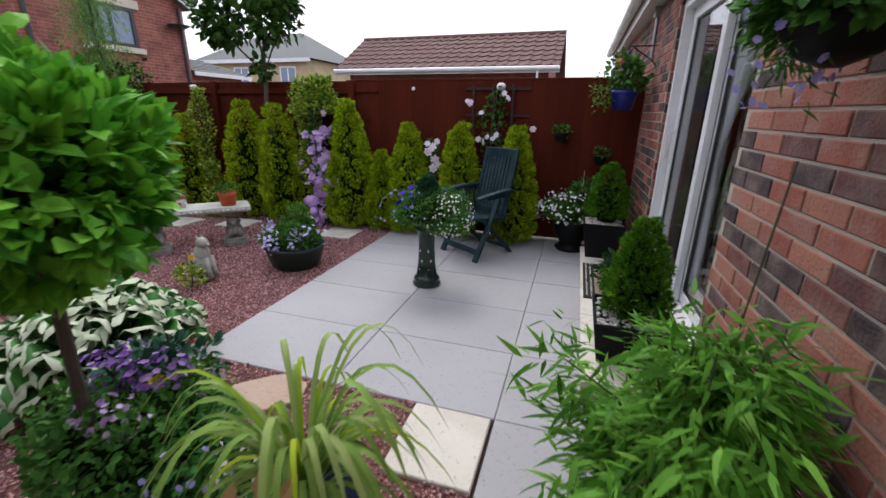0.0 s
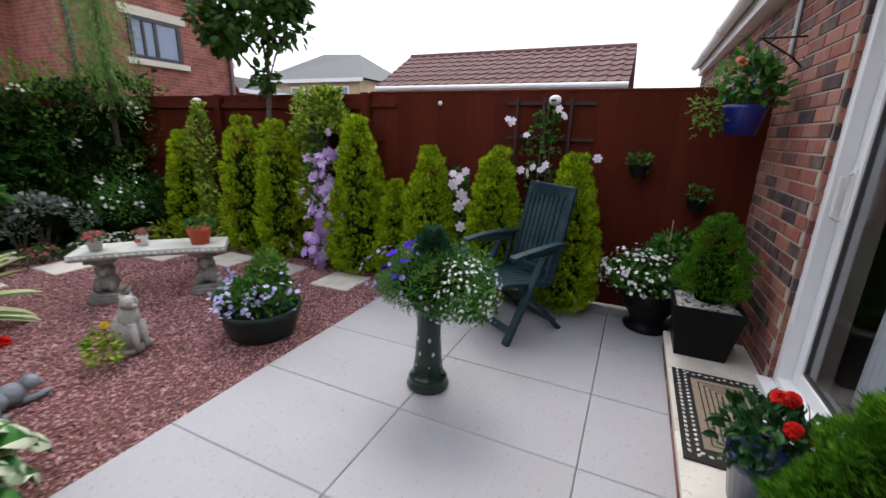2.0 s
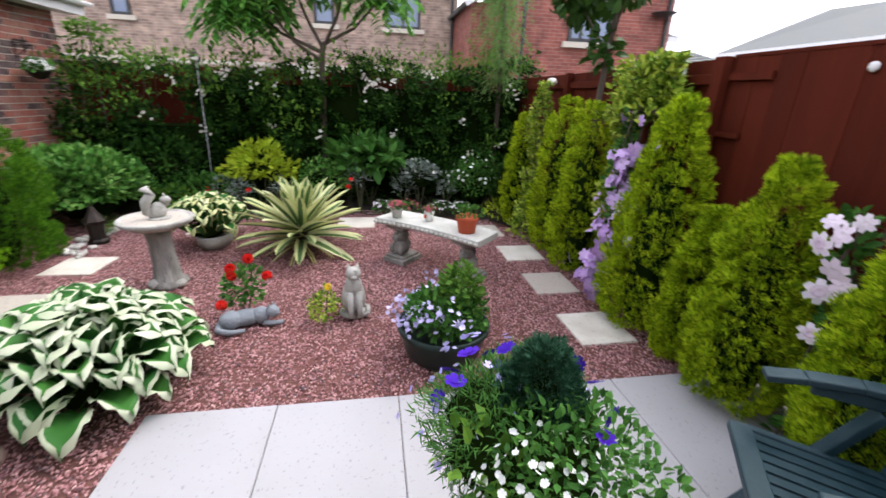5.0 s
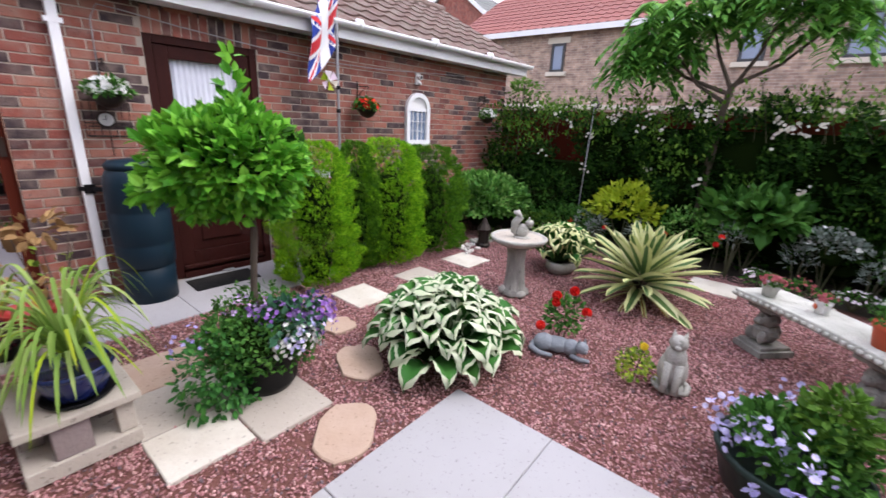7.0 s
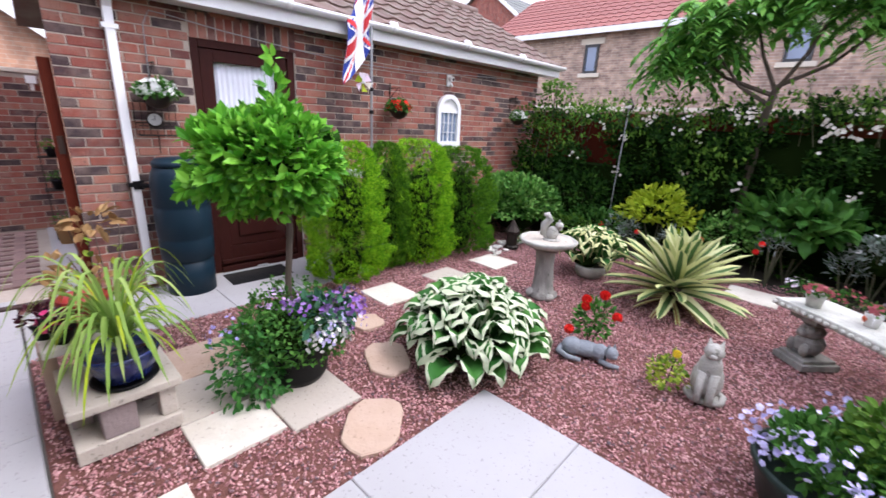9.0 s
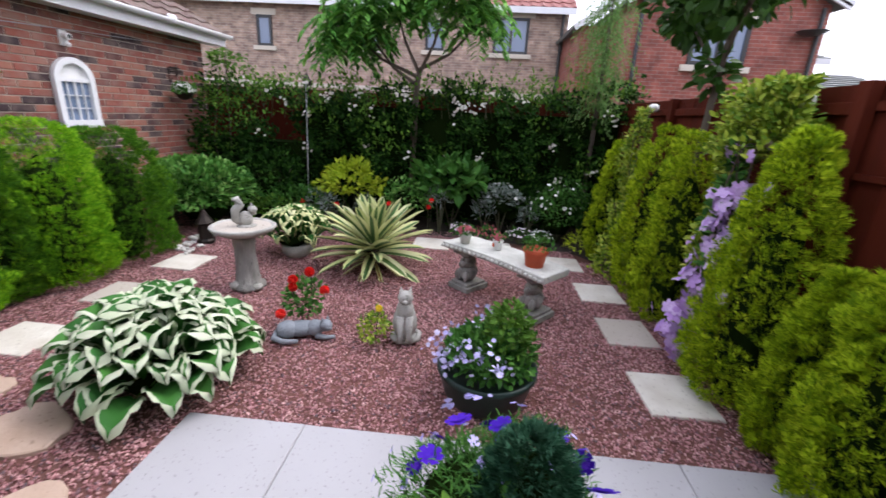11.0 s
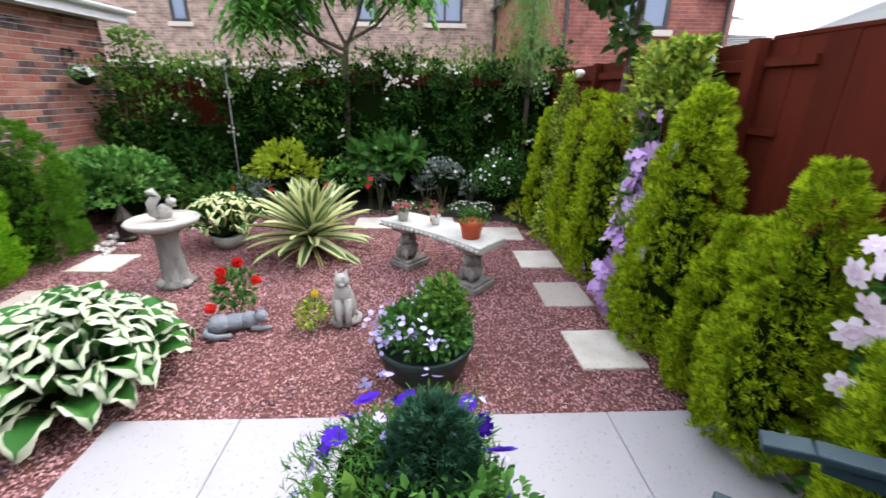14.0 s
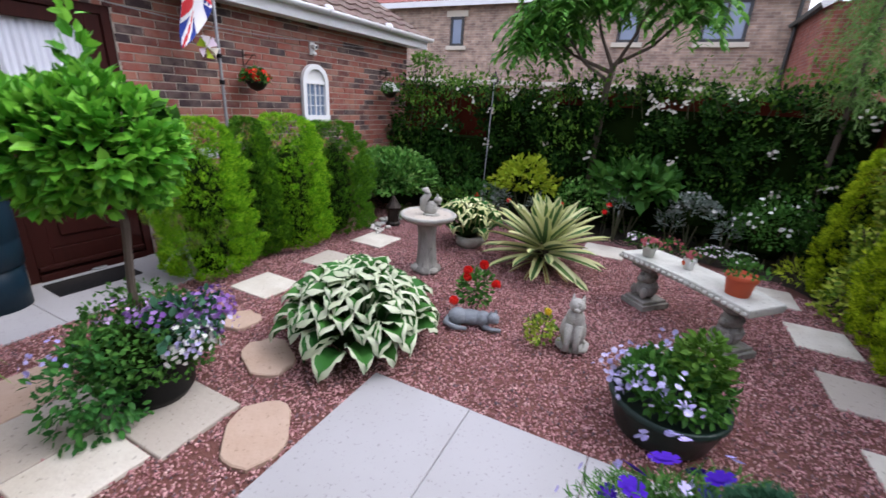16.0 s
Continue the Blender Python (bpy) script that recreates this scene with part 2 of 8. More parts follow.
M["tile_rust"] = surface("rust_roof_tile", [(0.10, 0.048, 0.042), (0.155, 0.072, 0.062)], 6, 0.8, 0.3, 40, rnd=0.5, stain=0.4, stain_col=(0.12, 0.08, 0.06))
M["slate"] = surface("grey_slate", [(0.10, 0.11, 0.105), (0.16, 0.17, 0.16)], 4, 0.7, 0.3, 30, rnd=0.5, stain=0.3, stain_col=(0.13, 0.14, 0.11))
M["buff_brick"] = far_brick("buff_facing_brick", (0.50, 0.37, 0.28), (0.30, 0.21, 0.17), (0.46, 0.41, 0.36))
M["red_far_brick"] = far_brick("red_facing_brick", (0.34, 0.11, 0.08), (0.26, 0.08, 0.06), (0.32, 0.22, 0.19))
M["orange_far_brick"] = far_brick("pale_orange_brick", (0.52, 0.30, 0.20), (0.44, 0.25, 0.17), (0.48, 0.38, 0.30))
M["render_buff"] = surface("buff_render", [(0.52, 0.40, 0.25), (0.58, 0.45, 0.29)], 2, 0.9, 0.1, 60)
M["cream_stone"] = surface("cream_stone", [(0.58, 0.53, 0.43), (0.66, 0.60, 0.50)], 4, 0.85, 0.2, 60, stain=0.3, stain_col=(0.4, 0.36, 0.3))
M["win_dark"] = surface("dark_window_frame", [(0.015, 0.018, 0.02), (0.03, 0.033, 0.036)], 4, 0.4, 0.0)
# dark base colour carries the dimness of the unlit room
M["interior"] = surface("interior_room_shade", [(0.05, 0.045, 0.04), (0.09, 0.08, 0.07)], 1.5, 0.9, 0.0)
M["carpet"] = surface("beige_carpet", [(0.30, 0.26, 0.22), (0.38, 0.34, 0.29)], 20, 0.95, 0.3, 200)
M["net"] = surface("net_curtain", [(0.62, 0.64, 0.70), (0.76, 0.78, 0.84)], 6, 0.9, 0.1, 60, stain=0)
M["curtain"] = surface("patterned_curtain", [(0.0, 0.46, 0.42, 0.36), (0.55, 0.5, 0.46, 0.4), (0.6, 0.10, 0.09, 0.08), (1.0, 0.08, 0.07, 0.06)], 22, 0.9, 0.1, 60, stain=0, stretch=(1, 1, 0.5))
M["glass"] = glass_mat("window_glass", (0.95, 0.96, 0.96))
# blue base colour paints the sky's reflection into opaque panes
M["glass_blue"] = surface("far_glass_sky_tint", [(0.12, 0.16, 0.24), (0.22, 0.29, 0.40)], 0.8, 0.10, 0, stain=0, spec=0.9)
M["chair"] = surface("dark_green_resin", [(0.008, 0.026, 0.034), (0.016, 0.042, 0.052)], 12, 0.48, 0.15, 90, stain=0.35, stain_col=(0.07, 0.10, 0.11), stain_scale=6, spec=0.22)
M["urn"] = surface("dark_green_glaze", [(0.006, 0.022, 0.016), (0.012, 0.035, 0.026)], 8, 0.22, 0.05, 50, stain=0.15, coat=0.4, spec=0.25)
M["pot_green"] = surface("dark_green_pot", [(0.008, 0.020, 0.016), (0.018, 0.034, 0.028)], 8, 0.35, 0.05, 50, stain=0.3, stain_col=(0.05, 0.06, 0.05), spec=0.2)
M["pot_black"] = surface("black_plastic", [(0.004, 0.004, 0.005), (0.010, 0.010, 0.011)], 8, 0.45, 0.05, 60, stain=0.15, stain_col=(0.02, 0.02, 0.019), spec=0.12)
M["pot_blue"] = surface("blue_plastic", [(0.006, 0.012, 0.16), (0.010, 0.022, 0.26)], 5, 0.3, 0.03, 50, stain=0.15)
M["pot_navy"] = surface("navy_glaze", [(0.008, 0.014, 0.070), (0.016, 0.028, 0.13)], 5, 0.25, 0.05, 50, stain=0.25, coat=0.3)
M["terracotta"] = surface("terracotta", [(0.48, 0.072, 0.024), (0.60, 0.11, 0.04)], 7, 0.7, 0.2, 60, stain=0.2, stain_col=(0.3, 0.1, 0.06))
M["concrete"] = surface("weathered_cast_stone", [(0.26, 0.25, 0.22), (0.40, 0.39, 0.35), (0.52, 0.51, 0.46)], 12, 0.9, 0.7, 55, stain=0.5, stain_col=(0.14, 0.14, 0.115), stain_scale=7, speck=0.5, speck_col=(0.10, 0.10, 0.08), speck_scale=40)
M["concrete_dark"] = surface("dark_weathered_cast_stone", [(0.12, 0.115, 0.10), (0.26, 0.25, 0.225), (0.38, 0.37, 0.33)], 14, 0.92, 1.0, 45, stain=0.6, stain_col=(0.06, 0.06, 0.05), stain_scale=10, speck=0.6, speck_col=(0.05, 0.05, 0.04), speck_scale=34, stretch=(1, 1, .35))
M["red_plastic"] = surface("red_plastic", [(0.30, 0.018, 0.014), (0.40, 0.03, 0.02)], 5, 0.35, 0.03, 50, stain=0.15)
M["begonia"] = leafy("dark_begonia_leaf", [(0.008, 0.035, 0.012), (0.02, 0.07, 0.02), (0.05, 0.12, 0.03)], 0.4, 0.15, 0.45)
M["bench"] = surface("pale_cast_stone", [(0.42, 0.42, 0.37), (0.62, 0.62, 0.56)], 9, 0.9, 0.7, 45, stain=0.5, stain_col=(0.28, 0.30, 0.25), stain_scale=6, speck=0.5, speck_col=(0.2, 0.2, 0.17), speck_scale=38)
M["grey_stone"] = surface("blue_grey_cast_stone", [(0.15, 0.17, 0.19), (0.30, 0.33, 0.36)], 12, 0.9, 0.7, 55, stain=0.4, stain_col=(0.1, 0.1, 0.1))
M["block"] = surface("mauve_concrete_block", [(0.22, 0.17, 0.165), (0.30, 0.24, 0.23)], 12, 0.9, 0.5, 55, stain=0.4)
M["butt"] = surface("dark_teal_plastic", [(0.005, 0.016, 0.028), (0.009, 0.026, 0.040)], 5, 0.42, 0.05, 50, stain=0.2, stain_col=(0.02, 0.032, 0.04), spec=0.18)
M["metal_dark"] = surface("black_iron", [(0.012, 0.011, 0.010), (0.035, 0.028, 0.022)], 20, 0.5, 0.2, 100, metal=0.6, stain=0.4, stain_col=(0.10, 0.04, 0.02))
M["metal_grey"] = surface("galvanised_metal", [(0.30, 0.31, 0.32), (0.45, 0.46, 0.47)], 15, 0.45, 0.1, 80, metal=0.7)
M["white_paint"] = surface("white_plastic", [(0.70, 0.70, 0.68), (0.80, 0.80, 0.78)], 5, 0.45, 0.05, 50, stain=0.2, stain_col=(0.45, 0.43, 0.38))
M["bark"] = surface("bark", [(0.055, 0.040, 0.030), (0.13, 0.10, 0.075)], 16, 0.9, 0.8, 60, stretch=(1, 1, 0.25))
M["stem"] = surface("green_brown_stem", [(0.030, 0.036, 0.014), (0.07, 0.07, 0.03)], 20, 0.8, 0.2, 60)
M["pebble"] = surface("pale_pebbles", [(0.38, 0.36, 0.32), (0.62, 0.60, 0.55), (0.75, 0.74, 0.70)], 12, 0.7, 0.2, 60, rnd=0.7)
M["mat_black"] = surface("black_rubber", [(0.007, 0.007, 0.008), (0.016, 0.016, 0.017)], 10, 0.75, 0.4, 120, spec=0.15)
M["coir"] = surface("coir", [(0.20, 0.15, 0.10), (0.34, 0.27, 0.19)], 60, 0.95, 0.7, 260)
M["flag_blue"] = surface("flag_blue", [(0.010, 0.030, 0.22), (0.018, 0.045, 0.30)], 5, 0.8, 0.1, 80, stain=0)
M["flag_red"] = surface("flag_red", [(0.50, 0.02, 0.03), (0.60, 0.035, 0.04)], 5, 0.8, 0.1, 80, stain=0)
M["flag_white"] = surface("flag_white", [(0.70, 0.70, 0.72), (0.78, 0.78, 0.80)], 5, 0.8, 0.1, 80, stain=0)
# near-black fill colour that paints the shade deep inside foliage
M["core"] = leafy("painted_inner_shade", [(0.004, 0.009, 0.002), (0.012, 0.024, 0.004)], 0.95, 0, 0.05)
M["gold"] = leafy("golden_conifer", [(0.03, 0.07, 0.003), (0.15, 0.26, 0.008), (0.46, 0.62, 0.020), (0.84, 0.92, 0.05)], 0.6, 0.3, 0.2)
M["green_con"] = leafy("green_conifer", [(0.014, 0.055, 0.006), (0.06, 0.18, 0.012), (0.22, 0.44, 0.03)], 0.6, 0.2, 0.2)
M["lime_con"] = leafy("lime_conifer", [(0.03, 0.12, 0.006), (0.17, 0.42, 0.014), (0.50, 0.80, 0.035)], 0.6, 0.25, 0.2)
M["blue_con"] = leafy("dark_dwarf_conifer", [(0.008, 0.034, 0.018), (0.030, 0.095, 0.050), (0.09, 0.20, 0.12)], 0.6, 0.1, 0.2)
M["bay"] = leafy("bay_leaf", [(0.02, 0.09, 0.010), (0.07, 0.27, 0.020), (0.17, 0.46, 0.04), (0.32, 0.64, 0.08)], 0.32, 0.25, 0.5)
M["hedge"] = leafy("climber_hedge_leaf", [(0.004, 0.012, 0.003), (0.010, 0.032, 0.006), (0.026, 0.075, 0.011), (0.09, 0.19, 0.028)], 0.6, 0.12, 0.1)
M["mid"] = leafy("mid_green_leaf", [(0.016, 0.062, 0.012), (0.055, 0.165, 0.028), (0.125, 0.29, 0.05)], 0.45, 0.25, 0.35)
M["fresh"] = leafy("fresh_green_leaf", [(0.04, 0.10, 0.015), (0.09, 0.20, 0.025), (0.16, 0.30, 0.04)], 0.45, 0.3, 0.35)
M["yellow_leaf"] = leafy("yellow_green_leaf", [(0.17, 0.30, 0.015), (0.38, 0.50, 0.03), (0.58, 0.66, 0.06)], 0.5, 0.3, 0.3)
M["euonymus"] = leafy("variegated_leaf", [(0.04, 0.10, 0.012), (0.13, 0.24, 0.025), (0.36, 0.46, 0.05), (0.66, 0.68, 0.16)], 0.4, 0.2, 0.3)
M["shrub_var"] = leafy("variegated_shrub_leaf", [(0.02, 0.08, 0.015), (0.06, 0.19, 0.03), (0.14, 0.33, 0.06), (0.42, 0.58, 0.20)], 0.4, 0.2, 0.4)
M["silver"] = leafy("silver_leaf", [(0.08, 0.12, 0.09), (0.20, 0.25, 0.21), (0.36, 0.40, 0.37)], 0.7, 0.15, 0.2)
M["fig"] = leafy("tree_leaf", [(0.012, 0.035, 0.008), (0.035, 0.09, 0.014), (0.08, 0.18, 0.024)], 0.45, 0.3, 0.35)
M["sumac"] = leafy("sumac_leaf", [(0.02, 0.08, 0.014), (0.07, 0.22, 0.035), (0.16, 0.38, 0.06), (0.24, 0.48, 0.09)], 0.5, 0.3, 0.3)
M["willow"] = leafy("feathery_leaf", [(0.06, 0.13, 0.035), (0.14, 0.27, 0.07), (0.24, 0.38, 0.12)], 0.5, 0.3, 0.3)
M["bamboo"] = leafy("bamboo_leaf", [(0.02, 0.08, 0.008), (0.065, 0.20, 0.018), (0.14, 0.35, 0.04), (0.26, 0.48, 0.08)], 0.45, 0.3, 0.35)
M["hosta_green"] = leafy("hosta_green", [(0.016, 0.080, 0.020), (0.045, 0.17, 0.034), (0.085, 0.26, 0.045)], 0.38, 0.2, 0.45)
M["hosta_edge"] = leafy("hosta_cream_margin", [(0.46, 0.54, 0.34), (0.60, 0.66, 0.46), (0.70, 0.74, 0.56)], 0.42, 0.25, 0.4)
M["yucca_mid"] = leafy("yucca_green", [(0.05, 0.11, 0.04), (0.11, 0.19, 0.06)], 0.45, 0.1, 0.4)
M["yucca_edge"] = leafy("yucca_cream", [(0.42, 0.46, 0.17), (0.60, 0.62, 0.30), (0.70, 0.70, 0.42)], 0.45, 0.15, 0.4)
M["spider"] = leafy("spider_leaf", [(0.10, 0.22, 0.03), (0.24, 0.38, 0.08), (0.44, 0.50, 0.20)], 0.45, 0.3, 0.35)
M["dead_leaf"] = leafy("withered_leaf", [(0.22, 0.12, 0.05), (0.40, 0.26, 0.12)], 0.8, 0.15, 0.1)
M["purple"] = leafy("violet_petal", [(0.030, 0.008, 0.22), (0.06, 0.015, 0.36), (0.12, 0.04, 0.50)], 0.6, 0.2, 0.2)
M["lilac"] = leafy("lilac_petal", [(0.30, 0.26, 0.66), (0.45, 0.40, 0.80), (0.62, 0.58, 0.88)], 0.6, 0.25, 0.2)
M["pale_lilac"] = leafy("pale_lilac_petal", [(0.42, 0.38, 0.74), (0.58, 0.54, 0.84), (0.76, 0.73, 0.92)], 0.6, 0.25, 0.2)
M["plum"] = leafy("plum_petal", [(0.14, 0.05, 0.28), (0.28, 0.14, 0.44), (0.50, 0.38, 0.64)], 0.6, 0.2, 0.2)
M["mauve"] = leafy("mauve_petal", [(0.42, 0.23, 0.58), (0.60, 0.40, 0.74), (0.80, 0.66, 0.88)], 0.6, 0.25, 0.2)
M["pinkwhite"] = leafy("blush_petal", [(0.72, 0.55, 0.70), (0.82, 0.72, 0.80), (0.85, 0.8, 0.84)], 0.6, 0.25, 0.2)
M["white_fl"] = leafy("white_petal", [(0.70, 0.72, 0.66), (0.80, 0.81, 0.78), (0.85, 0.85, 0.84)], 0.6, 0.25, 0.2)
M["red_fl"] = leafy("red_petal", [(0.50, 0.012, 0.012), (0.68, 0.025, 0.018), (0.78, 0.06, 0.035)], 0.6, 0.2, 0.2)
M["pink_fl"] = leafy("pink_petal", [(0.55, 0.04, 0.16), (0.75, 0.10, 0.28)], 0.6, 0.2, 0.2)
M["dusty_pink"] = leafy("dusty_pink_petal", [(0.35, 0.08, 0.10), (0.50, 0.16, 0.17)], 0.6, 0.2, 0.2)
M["yellow_fl"] = leafy("yellow_petal", [(0.75, 0.55, 0.03), (0.85, 0.68, 0.06)], 0.6, 0.2, 0.2)
M["cream_fl"] = leafy("cream_petal", [(0.52, 0.48, 0.38), (0.66, 0.62, 0.54), (0.76, 0.73, 0.68)], 0.6, 0.25, 0.2)
M["new_leaf"] = leafy("young_rose_leaf", [(0.035, 0.09, 0.012), (0.09, 0.20, 0.025), (0.19, 0.33, 0.045)], 0.5, 0.3, 0.2)
M["dark_leaf"] = leafy("wine_leaf", [(0.030, 0.006, 0.012), (0.075, 0.014, 0.026)], 0.4, 0.1, 0.4)


# ---- mesh helpers ----
RNG = np.random.default_rng(7)


class Geo:
    """Collects vertices and faces, with a material slot for each face."""

    def __init__(self):
        self.v, self.f, self.m, self.n = [], [], [], 0

    def add(self, v, f, slot=0):
        v = np.asarray(v, float).reshape(-1, 3)
        self.v.append(v)
        self.f += [tuple(int(i) + self.n for i in q) for q in f]
        self.m += [slot] * len(f)
        self.n += len(v)
        return self

    def box(self, x0, x1, y0, y1, z0, z1, slot=0):
        v = [(x, y, z) for z in (z0, z1) for y in (y0, y1) for x in (x0, x1)]
        return self.add(v, [(0, 2, 3, 1), (4, 5, 7, 6), (0, 1, 5, 4), (2, 6, 7, 3), (0, 4, 6, 2), (1, 3, 7, 5)], slot)

    def beam(self, a, b, w, h, slot=0, up=(0, 0, 1)):
        """A bar of rectangular section from a to b."""
        a, b = np.array(a, float), np.array(b, float)
        d = (b - a) / np.linalg.norm(b - a)
        s = np.cross(d, up)
        s = s / (np.linalg.norm(s) + 1e-9) * w / 2
        u = np.cross(s, d)
        u = u / (np.linalg.norm(u) + 1e-9) * h / 2
        v = [p + i * s + j * u for p in (a, b) for i, j in ((-1, -1), (1, -1), (1, 1), (-1, 1))]
        return self.add(v, [(0, 3, 2, 1), (4, 5, 6, 7), (0, 1, 5, 4), (1, 2, 6, 5), (2, 3, 7, 6), (3, 0, 4, 7)], slot)

    def lathe(self, prof, n=20, c=(0, 0, 0), sx=1.0, sy=1.0, slot=0, wob=0.0):
        v = []
        for k, (r, z) in enumerate(prof):
            for i in range(n):
                a = 2 * math.pi * i / n
                q = 1 + wob * math.sin(3 * a + k) + wob * math.sin(7 * a + 2 * k)
                v.append((c[0] + sx * r * q * math.cos(a), c[1] + sy * r * q * math.sin(a), c[2] + z))
        f = [(k * n + i, k * n + (i + 1) % n, (k + 1) * n + (i + 1) % n, (k + 1) * n + i) for k in range(len(prof) - 1) for i in range(n)]
        if prof[0][0] > 1e-4:
            f.append(tuple(range(n - 1, -1, -1)))
        if prof[-1][0] > 1e-4:
            f.append(tuple((len(prof) - 1) * n + i for i in range(n)))
        return self.add(v, f, slot)

    def tube(self, pts, rad, n=7, slot=0):
        pts = [np.array(p, float) for p in pts]
        if isinstance(rad, (int, float)):
            rad = [rad] * len(pts)
        v = []
        for k, p in enumerate(pts):
            d = pts[min(k + 1, len(pts) - 1)] - pts[max(k - 1, 0)]
            d = d / (np.linalg.norm(d) + 1e-9)
            ref = np.array((1.0, 0, 0)) if abs(d[2]) > 0.8 else np.array((0, 0, 1.0))
            a = np.cross(d, ref)
            a /= np.linalg.norm(a) + 1e-9
            b = np.cross(d, a)
            for i in range(n):
                t = 2 * math.pi * i / n
                v.append(p + rad[k] * (a * math.cos(t) + b * math.sin(t)))
        f = [(k * n + i, (k + 1) * n + i, (k + 1) * n + (i + 1) % n, k * n + (i + 1) % n) for k in range(len(pts) - 1) for i in range(n)]
        f.append(tuple(range(n)))
        f.append(tuple((len(pts) - 1) * n + n - 1 - i for i in range(n)))
        return self.add(v, f, slot)

    def blob(self, c, r, n=10, m=7, slot=0, lump=0.0, seed=0):
        """A lumpy ellipsoid."""
        rs = random.Random(seed)
        v = [(c[0], c[1], c[2] - r[2])]
        for k in range(1, m):
            p = -math.pi / 2 + math.pi * k / m
            for i in range(n):
                a = 2 * math.pi * i / n
                q = 1 + lump * (rs.random() - 0.5) * 2
                v.append((c[0] + r[0] * q * math.cos(p) * math.cos(a), c[1] + r[1] * q * math.cos(p) * math.sin(a), c[2] + r[2] * q * math.sin(p)))
        v.append((c[0], c[1], c[2] + r[2]))
        f = [(0, 1 + (i + 1) % n, 1 + i) for i in range(n)]
        for k in range(m - 2):
            f += [(1 + k * n + i, 1 + k * n + (i + 1) % n, 1 + (k + 1) * n + (i + 1) % n, 1 + (k + 1) * n + i) for i in range(n)]
        top = 1 + (m - 1) * n
        f += [(top, top - n + i, top - n + (i + 1) % n) for i in range(n)]
        return self.add(v, f, slot)

    def scatter(self, tmpl, pos, axis, hint, scale, slots=None):
        """Sets a small template (its length along y, its face along z) at each place."""
        tv, tf = np.asarray(tmpl[0], float), tmpl[1]
        pos, axis, hint = (np.asarray(q, float).reshape(-1, 3) for q in (pos, axis, hint))
        scale = np.broadcast_to(np.asarray(scale, float), (len(pos),))
        y = axis / (np.linalg.norm(axis, axis=1, keepdims=True) + 1e-9)
        x = np.cross(y, hint)
        x /= np.linalg.norm(x, axis=1, keepdims=True) + 1e-9
        z = np.cross(x, y)
        v = pos[:, None] + scale[:, None, None] * (tv[None, :, :1] * x[:, None] + tv[None, :, 1:2] * y[:, None] + tv[None, :, 2:] * z[:, None])
        self.v.append(v.reshape(-1, 3))
        k = len(tv)
        base = self.n + k * np.arange(len(pos))
        for fi, q in enumerate(tf):
            a = base[:, None] + np.array(q)[None]
            self.f += [tuple(r) for r in a.tolist()]
            self.m += [slots[fi] if slots else 0] * len(pos)
        self.n += k * len(pos)
        return self

    def mesh(self, name, smooth=False):
        me = bpy.data.meshes.new(name)
        v = np.concatenate(self.v)
        me.vertices.add(len(v))
        me.vertices.foreach_set("co", v.astype(np.float32).ravel())
        sizes = np.fromiter((len(q) for q in self.f), np.int32, len(self.f))
        flat = np.fromiter((i for q in self.f for i in q), np.int32, int(sizes.sum()))
        me.loops.add(len(flat))
        me.loops.foreach_set("vertex_index", flat)
        me.polygons.add(len(sizes))
        me.polygons.foreach_set("loop_start", np.concatenate(([0], np.cumsum(sizes)[:-1])).astype(np.int32))
        me.polygons.foreach_set("material_index", np.array(self.m, np.int32))
        me.update(calc_edges=True)
        me.polygons.foreach_set("use_smooth", np.full(len(sizes), smooth))
        return me


def mats(me, material):
    for k in (material if isinstance(material, (list, tuple)) else [material]):
        me.materials.append(M[k])
    return me


def thing(name, loc, label, category, group="", kind="", rz=0.0):
    ob = new(name)
    ob.empty_display_size = 0.1
    ob.matrix_world = pose(*loc, 0, 0, rz)
    return tagged(ob, label, category, group, kind)


def part(name, geo, material, parent=None, label="", smooth=False, bevel=0.0, kind="", loc=None, rz=0.0):
    ob = new(name, mats(geo.mesh(name, smooth), material))
    if parent:
        ob.parent = parent
    if loc:
        ob.matrix_basis = pose(*loc, 0, 0, rz)
    if bevel:
        b = ob.modifiers.new("bevel", "BEVEL")
        b.width, b.segments, b.limit_method, b.angle_limit = bevel, 2, "ANGLE", radians(35)
    return tagged(ob, label, "", "", kind)


def structure(name, geo, material, label, category, smooth=False, bevel=0.0):
    ob = part(name, geo, material, None, label, smooth, bevel, "structure")
    ob["category"] = category
    return ob


def piece(name, me, parent, loc, rz=0.0, rot=None, sc=None, label=""):
    ob = new(name, me)
    ob.parent = parent
    ob.matrix_basis = rot if rot is not None else pose(*loc, 0, 0, rz)
    if sc:
        ob.scale = sc
    return tagged(ob, label)


# ---- leaf templates: length along y, face along z ----
OVAL = ([(0, 0, 0), (-.26, .3, .05), (0, .33, 0), (.26, .3, .05), (-.24, .65, .03), (0, .68, -.03), (.24, .65, .03), (0, 1, -.12)],
        [(0, 2, 1), (0, 3, 2), (1, 2, 5, 4), (2, 3, 6, 5), (4, 5, 7), (5, 6, 7)])
LANCE = ([(0, 0, 0), (-.07, .35, .02), (.07, .35, .02), (-.05, .7, -.04), (.05, .7, -.04), (0, 1, -.2)], [(0, 2, 1), (1, 2, 4, 3), (3, 4, 5)])
DIAMOND = ([(0, 0, 0), (-.3, .5, .08), (0, 1, -.05), (.3, .5, .08)], [(0, 3, 2), (0, 2, 1)])
